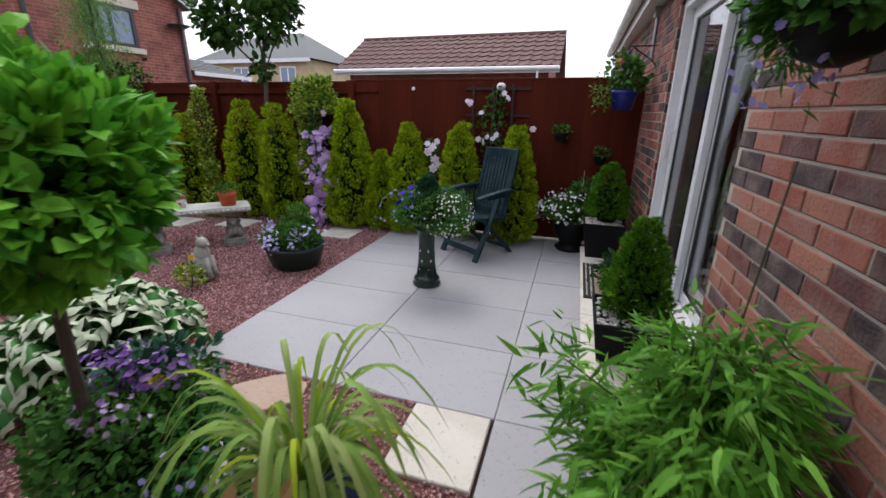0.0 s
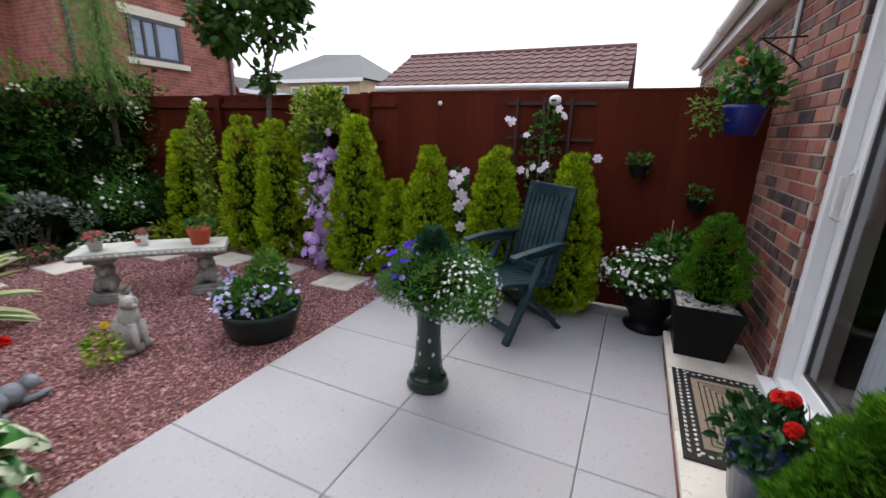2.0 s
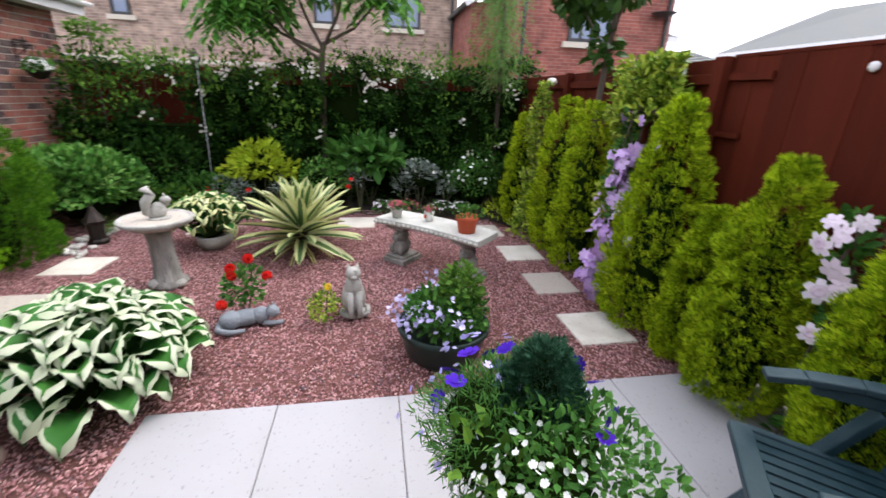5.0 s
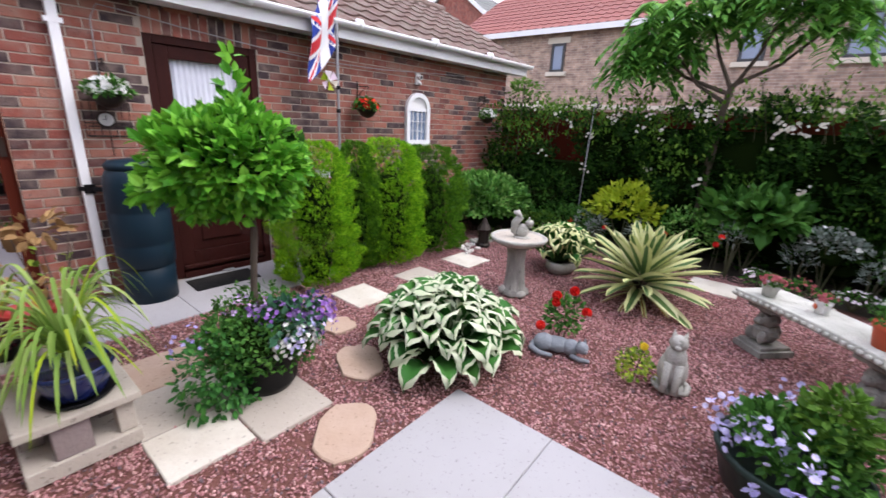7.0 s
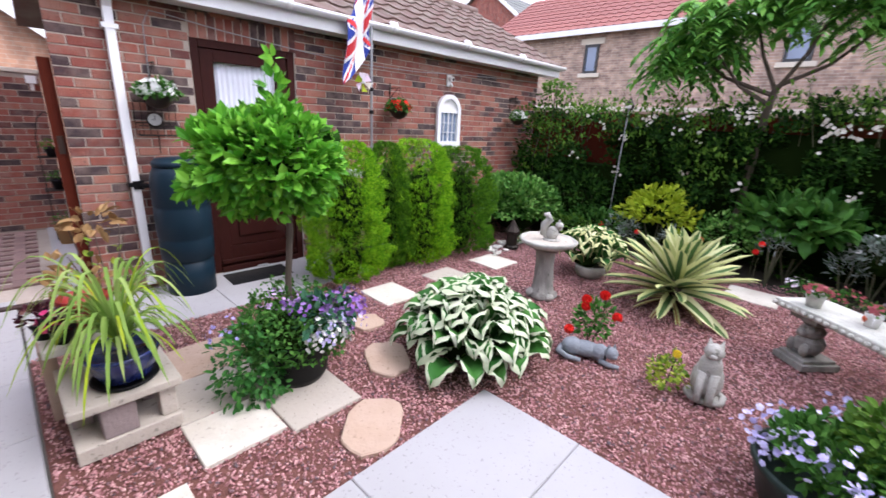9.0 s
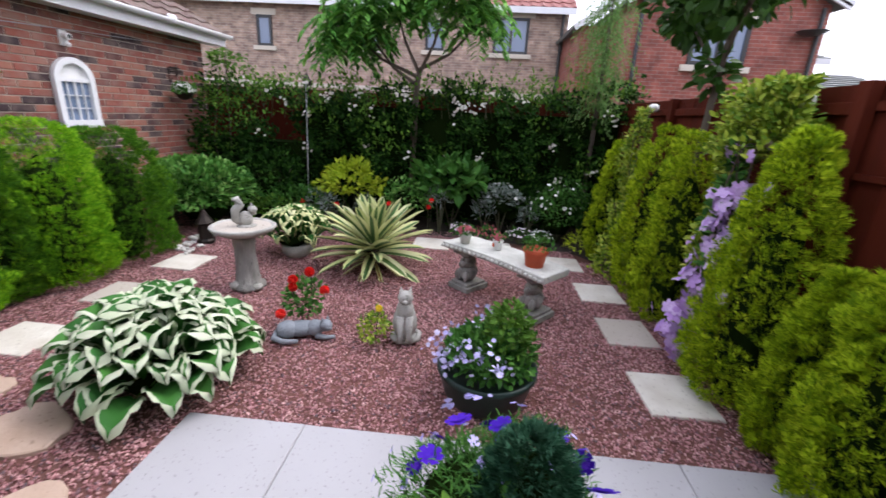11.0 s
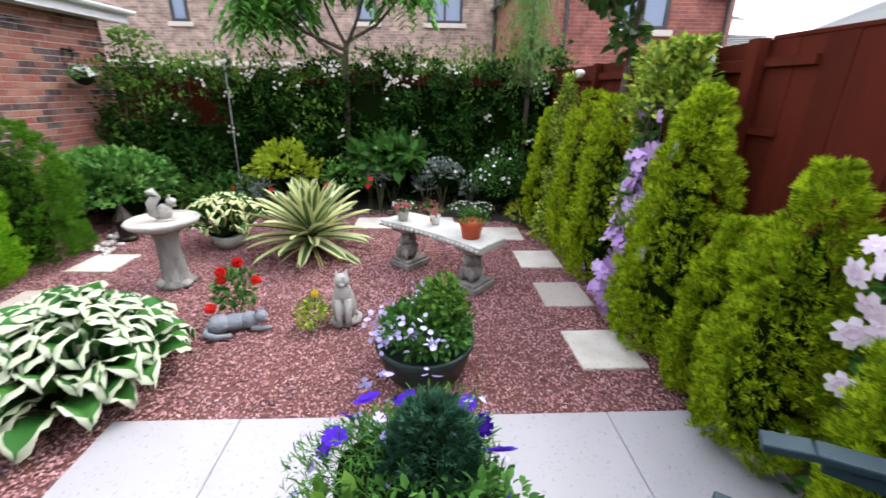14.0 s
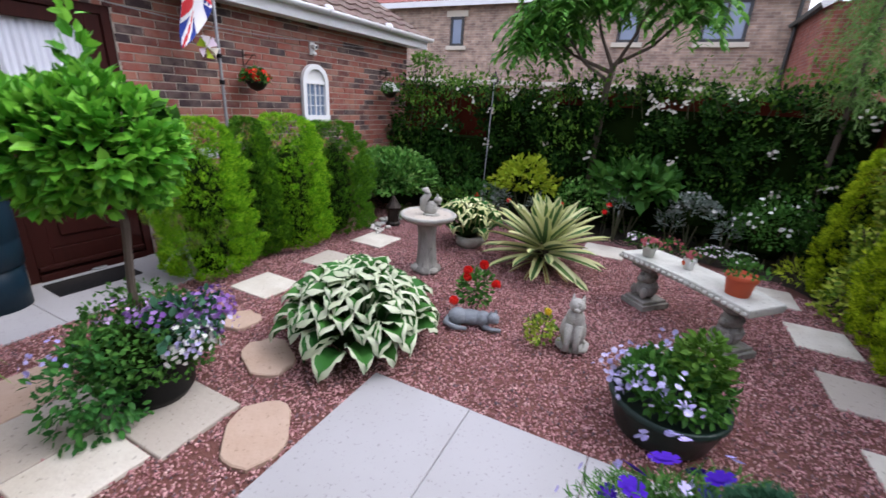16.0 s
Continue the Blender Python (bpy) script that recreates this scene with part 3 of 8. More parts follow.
FROND = ([(0, 0, 0), (-.06, .35, 0), (.06, .35, 0), (0, 1, .04), (-.42, .62, .05), (-.3, .28, 0), (.42, .66, -.05), (.3, .3, 0), (-.2, .92, .08), (.22, .95, -.08), (-.04, .55, 0), (.04, .55, 0), (0, .1, 0)],
         [(1, 2, 3), (12, 4, 5), (12, 7, 6), (1, 11, 8), (2, 9, 10)])
PETALS = 5


def flower_tmpl(n=5, cup=0.25, inner=0.12):
    v, f = [(0, 0, 0)], []
    for i in range(n):
        a, w = 2 * math.pi * i / n, 1.02 * math.pi / n
        k = len(v)
        v += [(.62 * math.cos(a - w), .62 * math.sin(a - w), cup * .6), (.96 * math.cos(a - w * .68), .96 * math.sin(a - w * .68), cup), (.99 * math.cos(a + w * .60), .99 * math.sin(a + w * .60), cup * .9), (.62 * math.cos(a + w), .62 * math.sin(a + w), cup * .6)]
        f.append((0, k, k + 1, k + 2, k + 3))
    return v, f


FLOWER = flower_tmpl()
FLOWER6 = flower_tmpl(7, 0.12)


def star_tmpl(n=6):
    v, f = [(0, 0, 0)], []
    for i in range(n):
        a, w, k = 2 * math.pi * i / n, 1.08 * math.pi / n, 1 + 4 * i
        v += [(.58 * math.cos(a - w), .58 * math.sin(a - w), .16), (.92 * math.cos(a - .26), .92 * math.sin(a - .26), .10), (.98 * math.cos(a + .20), .98 * math.sin(a + .20), .02), (.60 * math.cos(a + w), .60 * math.sin(a + w), .14)]
        f.append((0, k, k + 1, k + 2, k + 3))
    return v, f


STAR = star_tmpl()


def flower_scatter(g, pos, normal, size, tmpl=FLOWER, slots=None):
    normal = np.asarray(normal, float)
    ref = np.tile((0.3, 0.2, 1.0), (len(normal), 1)) + RNG.normal(0, .3, normal.shape)
    axis = np.cross(normal, ref)
    g.scatter(tmpl, pos, axis, normal, size, slots)
    return g


def unit(v):
    return v / (np.linalg.norm(v, axis=-1, keepdims=True) + 1e-9)


def tuft(p, d, k, out, seed):
    """Gathers points into small tufts that stand a little proud, and turns their directions away from each tuft's heart."""
    g = np.random.default_rng(seed + 900)
    c = p[g.choice(len(p), min(k, len(p)), replace=False)]
    idx = np.empty(len(p), int)
    for s in range(0, len(p), 2000):
        q = p[s:s + 2000]
        idx[s:s + 2000] = ((q[:, None] - c[None]) ** 2).sum(2).argmin(1)
    near = c[idx]
    gap = np.linalg.norm(p - near, axis=1)
    far = np.array([gap[idx == i].max() if (idx == i).any() else 1 for i in range(len(c))])[idx] + 1e-6
    p2 = p + (near - p) * .22 + d * (out * (1 - (gap / far) ** 1.5) * g.uniform(.3, 1.2, len(c))[idx])[:, None]
    d2 = unit(p2 - (near - d * out * 2.2))
    return p2, unit(d2 * .8 + d * .4)


def ball_points(n, r, c=(0, 0, 0), inner=0.7, low=-1.0, lump=0.12, seed=1):
    """Points in the outer shell of a lumpy ellipsoid, with their outward directions."""
    g = np.random.default_rng(seed)
    d = unit(g.normal(size=(n * 3, 3)))
    d = d[d[:, 2] > low][:n]
    k = g.normal(size=(9, 3)) * 2.6
    ph = g.uniform(0, 6.28, 9)
    bump = 1 + lump * np.sin(d @ k.T + ph).sum(1) / 3
    rad = bump * g.uniform(inner ** 3, 1, len(d)) ** (1 / 3)
    p = d * rad[:, None] * np.array(r) + np.array(c)
    return p, unit(d / np.array(r))


def cone_points(n, h, r, base=0.02, inner=0.72, power=0.75, lump=0.10, seed=1, belly=0.25, top=0.04):
    """Points in the outer shell of an upright conifer, widest a little above the ground."""
    g = np.random.default_rng(seed)
    t = 1 - np.sqrt(g.uniform(0, 1, n)) * 0.99
    t = np.where(g.uniform(0, 1, n) < .65, g.uniform(0, 1, n), t)
    prof = (1 - t ** (1 / power)) ** power * (1 - .35 * np.clip((belly - t) / belly, 0, 1) ** 2) + top * (1 - t)
    a = g.uniform(0, 2 * math.pi, n)
    bump = 1 + lump * 1.2 * (np.sin(3 * a + 9 * t + seed) + np.sin(5 * a - 14 * t + 2 * seed) + .8 * np.sin(8 * a + 25 * t)) / 1.5
    rad = r * prof * bump * g.uniform(inner, 1.04, n)
    d = np.stack([np.cos(a), np.sin(a), np.full(n, .25)], 1)
    p = np.stack([rad * np.cos(a), rad * np.sin(a), base + t * (h - base)], 1)
    return tuft(p, unit(d), max(20, n // 50), .050 * (r / .25) ** .5, seed)


def conifer(name, loc, h, r, mat, n, size, label, group="", seed=1, power=0.75, sway=(0, 0), belly=0.25, top=0.04):
    t = thing(name, loc, label, "conifer", group)
    p, d = cone_points(n, h, r, seed=seed, power=power, belly=belly, top=top)
    p[:, 0] += sway[0] * (p[:, 2] / h) ** 2
    p[:, 1] += sway[1] * (p[:, 2] / h) ** 2
    g = np.random.default_rng(seed + 50)
    axis = unit(d * .75 + np.array((0, 0, .6)) + g.normal(0, .26, d.shape))
    hint = unit(np.cross(d, (0, 0, 1.0)) + g.normal(0, .6, d.shape))
    part("foliage", Geo().scatter(FROND, p - axis * size * .3, axis, hint, size * g.uniform(.7, 1.25, len(p))), mat, t)
    q = 1.0 if power < .45 else .85
    # added dark solid: shows as painted shade between the fronds
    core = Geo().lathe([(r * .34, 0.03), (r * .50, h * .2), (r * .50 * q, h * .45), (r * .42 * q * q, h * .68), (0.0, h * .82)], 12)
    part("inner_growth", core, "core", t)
    part("trunk", Geo().tube([(0, 0, 0), (0, 0, .12)], [.03, .025], 6), "bark", t)
    return t


def bushy(parent, name, pts, dirs, tmpl, size, mat, up=0.35, jit=0.45, seed=3, slots=None, kind=""):
    g = np.random.default_rng(seed)
    axis = unit(dirs + np.array((0, 0, up)) + g.normal(0, jit, dirs.shape))
    hint = unit(dirs + np.array((0, 0, .8)) + g.normal(0, .4, dirs.shape))
    return part(name, Geo().scatter(tmpl, pts, axis, hint, size * g.uniform(.65, 1.25, len(pts)), slots), mat, parent, kind=kind)


FLOWER_MESH = {}


def blooms(parent, name, pts, dirs, size, mat, tmpl=FLOWER, label="", jit=0.35):
    """Flowers facing the given directions: large ones are parts of their own, tiny ones are joined."""
    dirs = unit(np.asarray(dirs, float) + RNG.normal(0, jit, np.shape(dirs)))
    if size >= .028 and len(dirs) <= 160:
        key = (mat, len(tmpl[0]))
        if key not in FLOWER_MESH:
            g = Geo().add(tmpl[0], tmpl[1])
            up = np.array(tmpl[0]) * (.55, .55, .6) + (0, 0, .10)
            g.add(up, tmpl[1])
            FLOWER_MESH[key] = mats(g.mesh("flower"), mat)
        for p, d in zip(np.asarray(pts), dirs):
            s = size * RNG.uniform(.75, 1.2)
            m = Matrix.Translation(Vector(p)) @ Vector(d).to_track_quat("Z", "Y").to_matrix().to_4x4() @ pose(0, 0, 0, 0, 0, RNG.uniform(0, 90))
            piece("flower", FLOWER_MESH[key], parent, None, rot=m, sc=(s, s, s), label=label)
        return None
    return part(name, flower_scatter(Geo(), np.asarray(pts), dirs, size * RNG.uniform(.75, 1.2, len(pts)), tmpl), mat, parent, label, kind="stuff")


# ---- large structure ----
WALL_X, GARAGE_Y, FENCE_Y = 0.66, -1.47, 4.80
HOUSE = pose(.735, 0, 0, 0, 0, 1.1)  # the house face, a little askew to the paving
EAVE = 2.46

structure("ground", Geo().add([(-400, -400, -.06), (400, -400, -.06), (400, 400, -.06), (-400, 400, -.06)], [(0, 1, 2, 3)]), "ground", "dull grass and earth ground reaching the horizon", "ground")
structure("gravel_bed", Geo().box(-5.75, -0.2, -1.47, 4.8, -.055, -.012), "soil", "compacted red-brown bed under the gravel", "ground")
structure("planting_bed", Geo().add([(-6.85, -1.3, 0), (-5.1, -1.3, 0), (-5.17, -.07, 0), (-5.42, 1.05, 0), (-5.54, 2.30, 0), (-5.5, 3.3, 0), (-5.15, 4.2, 0), (-4.65, 4.50, 0), (-2.0, 4.6, 0), (-2.0, 4.8, 0), (-6.85, 4.8, 0)],
                                    [tuple(range(11))]), "earth", "dark planting bed along the back fence", "ground")
structure("paving_base", Geo().box(-2.02, WALL_X, 1.6, FENCE_Y, -.055, -.035).box(-.2, WALL_X, -1.6, 1.6, -.055, -.035).box(-2.76, -.2, -1.3, -.42, -.055, -.035), "joint", "sand bed under the paving", "ground")


def wall(name, x0, x1, z0, z1, thick, openings, place, label, material="mortar"):
    """A wall along local x, its outer face at local y = 0, with openings (x0, x1, z0, z1) cut through it."""
    xs = sorted({x0, x1, *[q for o in openings for q in o[:2]]})
    g = Geo()
    for a, b in zip(xs, xs[1:]):
        z = z0
        for o in sorted((o for o in openings if o[0] <= a and o[1] >= b), key=lambda o: o[2]):
            if o[2] > z:
                g.box(a, b, -thick, 0, z, o[2])
            z = o[3]
        if z < z1:
            g.box(a, b, -thick, 0, z, z1)
    ob = structure(name, g, material, label, "wall")
    ob.matrix_world = place
    return ob


def brick_shape(w, h=0.065, d=0.006):
    e = 0.004
    v = [(-w / 2, 0, -h / 2), (w / 2, 0, -h / 2), (w / 2, 0, h / 2), (-w / 2, 0, h / 2)]
    v += [(-w / 2, d - .003, -h / 2), (w / 2, d - .003, -h / 2), (w / 2, d - .003, h / 2), (-w / 2, d - .003, h / 2)]
    v += [(-w / 2 + e, d, -h / 2 + e), (w / 2 - e, d, -h / 2 + e), (w / 2 - e, d, h / 2 - e), (-w / 2 + e, d, h / 2 - e)]
    f = []
    for k in (0, 4):
        f += [(k + i, k + 4 + i, k + 4 + (i + 1) % 4, k + (i + 1) % 4) for i in range(4)]
    return v, [tuple(reversed(q)) for q in f] + [(8, 11, 10, 9)]


BRICK_MESH = {}


def lay_bricks(parent, x0, x1, z0, z1, openings, near, soldier=None):
    """Stretcher bond on the face of a wall: the bricks of the near stretch are pieces, the rest one mesh."""
    rest, count, pieces = Geo(), 0, []
    rows = int((z1 - z0) / .075)
    for k in range(rows):
        zc = z0 + .075 * k + .0375
        x = x0 - (.1125 if k % 2 else 0)
        spans = [(x0, x1)]
        for o in openings:
            if o[2] < zc < o[3]:
                spans = [s for a, b in spans for s in ((a, min(b, o[0])), (max(a, o[1]), b)) if s[1] - s[0] > .02]
        while x < x1:
            for a, b in spans:
                l, r = max(x, a), min(x + .225, b)
                w = round(r - l - .010, 3)
                if w > .03:
                    xc = (l + r) / 2
                    if near[0] < xc < near[1] and near[2] < zc < near[3]:
                        pieces.append((xc, zc, w))
                    else:
                        v, f = brick_shape(w)
                        rest.add(np.array(v) + (xc, RNG.uniform(-.0015, .0015), zc), [tuple(reversed(q)) for q in f])
            x += .225
    for o in soldier or []:
        x = o[0] + .0375
        while x < o[1] - .02:
            v, f = brick_shape(.065, .215)
            rest.add(np.array(v) + (x, .001, (o[2] + o[3]) / 2), [tuple(reversed(q)) for q in f])
            x += .075
    if rest.n:
        part("brickwork", rest, "brick", parent, "red facing bricks with dark burnt ones", kind="stuff")
    return pieces


def brick_pieces(parent, pieces):
    for xc, zc, w in pieces[:300]:
        key = round(w, 3)
        if key not in BRICK_MESH:
            v, f = brick_shape(key)
            BRICK_MESH[key] = mats(Geo().add(v, [tuple(reversed(q)) for q in f]).mesh("brick"), "brick")
        piece("brick", BRICK_MESH[key], parent, (xc, random.uniform(-.0015, .0015), zc))
    if len(pieces) > 300:
        g = Geo()
        for xc, zc, w in pieces[300:]:
            v, f = brick_shape(w)
            g.add(np.array(v) + (xc, 0, zc), [tuple(reversed(q)) for q in f])
        part("brickwork_rest", g, "brick", parent, kind="stuff")


# garage: outer face at y = GARAGE_Y, local x = world x
G_OPEN = [(-2.40, -1.44, 0.0, 2.22), (-4.87, -4.42, 1.30, 1.98)]
garage_wall = wall("wall_garage", -6.80, -.51, -.06, 2.52, .12, G_OPEN[:1], pose(0, GARAGE_Y - .006, 0), "red-brick garage wall beside the gravel garden")
g_pieces = lay_bricks(garage_wall, -6.80, -.50, 0, 2.475, [(-2.40, -1.44, 0.0, 2.43)], (-3.4, -.5, 1.05, 2.5), [(-2.42, -1.42, 2.215, 2.43)])
side = structure("wall_garage_sides", Geo().add([(-.53, -1.61, -.06), (-.86, -5.2, -.06), (-1.1, -5.2, -.06), (-.8, -1.61, -.06), (-.53, -1.61, 2.52), (-.86, -5.2, 2.52), (-1.1, -5.2, 2.52), (-.8, -1.61, 2.52)], [(0, 1, 2, 3), (7, 6, 5, 4), (0, 4, 5, 1), (1, 5, 6, 2), (2, 6, 7, 3), (3, 7, 4, 0)]).box(-6.8, -6.55, -5.2, GARAGE_Y - .27, -.06, 2.52).box(-6.55, -.75, -5.2, -4.95, -.06, 2.52), "red_far_brick", "red-brick side walls of the garage", "wall")
house_y = [(2.04, 3.76, .14, 2.20)]
house_wall = wall("wall_house", -1.6, 9.0, -.06, 2.40, .28, house_y, HOUSE @ pose(.006, 0, 0, 0, 0, 90), "red-brick bungalow wall around the patio door")
h_pieces = lay_bricks(house_wall, -1.6, 9.0, 0, 2.38, [(2.04, 3.76, 0, 2.20)], (.65, 2.04, .6, 2.4))
# inner walls and ceiling use the colour darkened for room shade
structure("wall_house_back", Geo().box(3.6, 3.8, -1.6, 9.0, -.06, 2.5).box(.96, 3.6, -1.6, -1.4, -.06, 2.5).box(.96, 3.6, 8.8, 9.0, -.06, 2.5), "interior", "inner walls of the house with room shade in their colour", "wall")
structure("floor_house", Geo().box(.95, 3.6, -1.4, 8.8, .02, .15), "carpet", "beige carpeted floor inside the patio door", "floor")
structure("ceiling_house", Geo().box(.95, 3.6, -1.4, 8.8, 2.3, 2.36), "interior", "ceiling inside the house with room shade in its colour", "ceiling")
alley_wall = wall("wall_alley", -.5, 3.2, -.06, 1.93, .22, [], pose(0, -4.5, 0), "red-brick yard wall beyond the gate")
a_pieces = lay_bricks(alley_wall, -.5, 3.2, 0, 1.88, [], (9, 9, 9, 9))
structure("coping_alley", Geo().box(-.52, 3.2, -4.74, -4.46, 1.93, 1.98), "cream_stone", "pale coping on the yard wall", "trim", bevel=.006)


def tiled_roof(name, corners, mat, label, tile=.30, row=.30, wave=.028, thick=.05):
    """A pitched slope of interlocking tiles: corners are eave start, eave end, ridge end, ridge start."""
    a, b, c, d = (np.array(q, float) for q in corners)
    up = (d - a + c - b) / 2
    nrm = unit(np.cross(b - a, up))
    nrm = nrm if nrm[2] > 0 else -nrm
    rows = max(2, int(np.linalg.norm(up) / row))
    cols = max(2, int(np.linalg.norm(b - a) / tile))
    seg = 4
    g = Geo()
    for k in range(rows):
        v, f = [], []
        for s, lift in ((k / rows, .022), ((k + 1.0) / rows, 0.0)):
            l, r = a + (d - a) * s, b + (c - b) * s
            for i in range(cols * seg + 1):
                u = i / (cols * seg)
                h = wave * max(0.0, math.sin(2 * math.pi * (i % seg) / seg + .4))
                v.append(l + (r - l) * u + nrm * (h + lift))
        w = cols * seg + 1
        f = [(i, i + 1, w + i + 1, w + i) for i in range(w - 1)]
        v += [p - nrm * .03 for p in v[:w]]
        f += [(2 * w + i, 2 * w + i + 1, i + 1, i) for i in range(w - 1)]
        g.add(v, f)
    lo = [q - nrm * thick for q in (a, b, c, d)]
    g.add([a - nrm * .004, b - nrm * .004, c - nrm * .004, d - nrm * .004, *lo], [(0, 1, 2, 3), (7, 6, 5, 4), (0, 4, 5, 1), (1, 5, 6, 2), (2, 6, 7, 3), (3, 7, 4, 0)])
    return g, nrm


# garage roof
g, _ = tiled_roof("roof", [(-7.08, -1.22, 2.60), (-.42, -1.22, 2.60), (-.42, -3.35, 3.72), (-7.08, -3.35, 3.72)], "tile_brown", "")
structure("roof_garage", g, "tile_brown", "dark brown interlocking concrete roof tiles on the garage", "roof")
g, _ = tiled_roof("roof", [(-.42, -5.45, 2.60), (-7.08, -5.45, 2.60), (-7.08, -3.35, 3.72), (-.42, -3.35, 3.72)], "tile_brown", "")
structure("roof_garage_back", g, "tile_brown", "dark brown interlocking concrete roof tiles on the garage", "roof")
structure("ridge_garage", Geo().tube([(-7.1, -3.35, 3.72), (-.4, -3.35, 3.72)], .09, 10), "tile_brown", "half-round brown ridge tiles", "roof", True)
structure("gable_garage", Geo().add([(-.53, -1.61, 2.52), (-.86, -5.2, 2.52), (-.70, -3.35, 3.62)], [(0, 1, 2)]).add([(-6.8, -1.47, 2.52), (-6.8, -5.2, 2.52), (-6.8, -3.35, 3.62)], [(0, 2, 1)]), "red_far_brick", "red-brick gables of the garage", "wall")
structure("fascia_garage", Geo().box(-7.06, -.44, -1.262, -1.24, 2.44, 2.60).box(-7.04, -.46, -1.458, -1.264, 2.44, 2.455)
          .beam((-.44, -1.24, 2.53), (-.44, -3.35, 3.64), .03, .16).beam((-7.06, -1.24, 2.53), (-7.06, -3.35, 3.64), .03, .16), "upvc", "white plastic fascia and soffit of the garage", "trim")


def gutter(name, a, b, label):
    """A half-round gutter from a to b, open to the sky."""
    a, b = np.array(a, float), np.array(b, float)
    d = unit(b - a)
    s = np.cross(d, (0, 0, 1.0))
    v = []
    for p in (a, b):
        for r in (.056, .050):
            for i in range(9):
                t = math.pi * i / 8
                v.append(p + s * r * math.cos(t) - np.array((0, 0, 1)) * r * math.sin(t))
    f = []
    for i in range(8):
        f += [(i, i + 1, 19 + i, 18 + i), (9 + i, 27 + i, 28 + i, 10 + i), (i, 9 + i, 10 + i, i + 1), (18 + i, 19 + i, 28 + i, 27 + i)]
    f += [(0, 18, 27, 9), (8, 17, 35, 26)]
    g = Geo().add(v, f)
    n = int(np.linalg.norm(b - a) / 1.3)
    for k in range(1, n + 1):
        p = a + (b - a) * k / (n + .5)
        g.tube([p - d * .03 - (0, 0, .002), p + d * .03 - (0, 0, .002)], .060, 12)
    return structure(name, g, "upvc", label, "gutter", True)


gutter("gutter_garage", (-7.1, -1.18, 2.60), (-.4, -1.18, 2.60), "white half-round gutter along the garage eave")
# house eave and roof
rv = Geo()
for k in range(28):
    z = .14 + .075 * k
    rv.box(.004, .030 if k % 2 else .026, 3.745, 3.764, z + .005, z + .070).box(.014, .030, 2.036, 2.055, z + .005, z + .070)
part("reveal_brick", rv, "brick", house_wall, kind="stuff").matrix_basis = pose(0, 0, 0, 0, 0, -90)
structure("fascia_house", Geo().box(.52, .54, -1.7, 9.1, 2.34, 2.48).box(.54, .74, -1.68, 9.08, 2.34, 2.355), "upvc", "white plastic fascia and soffit of the house", "trim")
gutter("gutter_house", (.46, 9.1, 2.48), (.46, -1.7, 2.48), "white half-round gutter along the house eave")
g, _ = tiled_roof("roof", [(.49, 9.1, 2.50), (.49, -1.7, 2.50), (2.3, -1.7, 3.35), (2.3, 9.1, 3.35)], "tile_brown", "")
structure("roof_house", g, "tile_brown", "brown concrete roof tiles over the house", "roof")
structure("roof_house_back", Geo().box(2.3, 4.2, -1.7, 9.1, 3.4, 3.5), "tile_brown", "far slope of the house roof", "roof")

# door step and sills
step = structure("doorstep", Geo().box(.235, WALL_X, 1.86, 4.22, 0, .09), "mortar", "brick-edged doorstep below the patio door", "step")
for k in range(10):
    y = 1.86 + .236 * k
    part("step_brick", Geo().box(.20, .235, y + .004, y + .232, 0, .088), "brick", step, bevel=.004)
for y0, y1 in ((1.86, 2.24), (2.245, 2.64), (2.645, 3.10), (3.105, 3.70), (3.705, 4.22)):
    part("step_slab", Geo().box(.19, WALL_X + .02, y0, y1 - .003, .09, .125), "stone_pale", step, bevel=.004)

# patio door, white frame with three leaves
pd = thing("door_patio", (0, 0, 0), "white plastic sliding patio door with two large glazed leaves", "patio door", kind="structure")
pd.matrix_world = HOUSE @ pose(.03, 2.045, .14)


def leaf_frame(y0, y1, z0, z1, x0, x1, w, g=None):
    g = g or Geo()
    g.box(x0, x1, y0, y0 + w, z0, z1).box(x0, x1, y1 - w, y1, z0, z1)
    return g.box(x0, x1, y0 + w, y1 - w, z0, z0 + w).box(x0, x1, y0 + w, y1 - w, z1 - w, z1)


part("door_frame", leaf_frame(.0, 1.71, 0, 2.055, 0, .16, .065), "upvc", pd, bevel=.004)
part("door_sill", Geo().box(-.075, -.002, .0, 1.71, -.012, .030), "upvc", pd, bevel=.006)
for nm, y0, y1, x0 in (("fixed_leaf", .068, .91, .108), ("sliding_leaf", .83, 1.642, .060)):
    lf = part(nm, leaf_frame(y0, y1, .067, 1.988, x0, x0 + .042, .078), "upvc", pd, bevel=.004)
    part("gasket", leaf_frame(y0 + .078, y1 - .078, .145, 1.910, x0 + .010, x0 + .030, .012), "upvc_grey", lf)
    gl = part("pane", Geo().box(x0 + .017, x0 + .022, y0 + .090, y1 - .090, .157, 1.898), "glass", lf)
    gl.visible_shadow = False
h = part("door_handle", Geo().box(.052, .061, 1.585, 1.625, .90, 1.16).tube([(.054, 1.605, .92), (.015, 1.600, .94), (.015, 1.600, 1.12), (.054, 1.605, 1.14)], .010, 8), "white_paint", pd, "white D-shaped pull handle", bevel=.001)


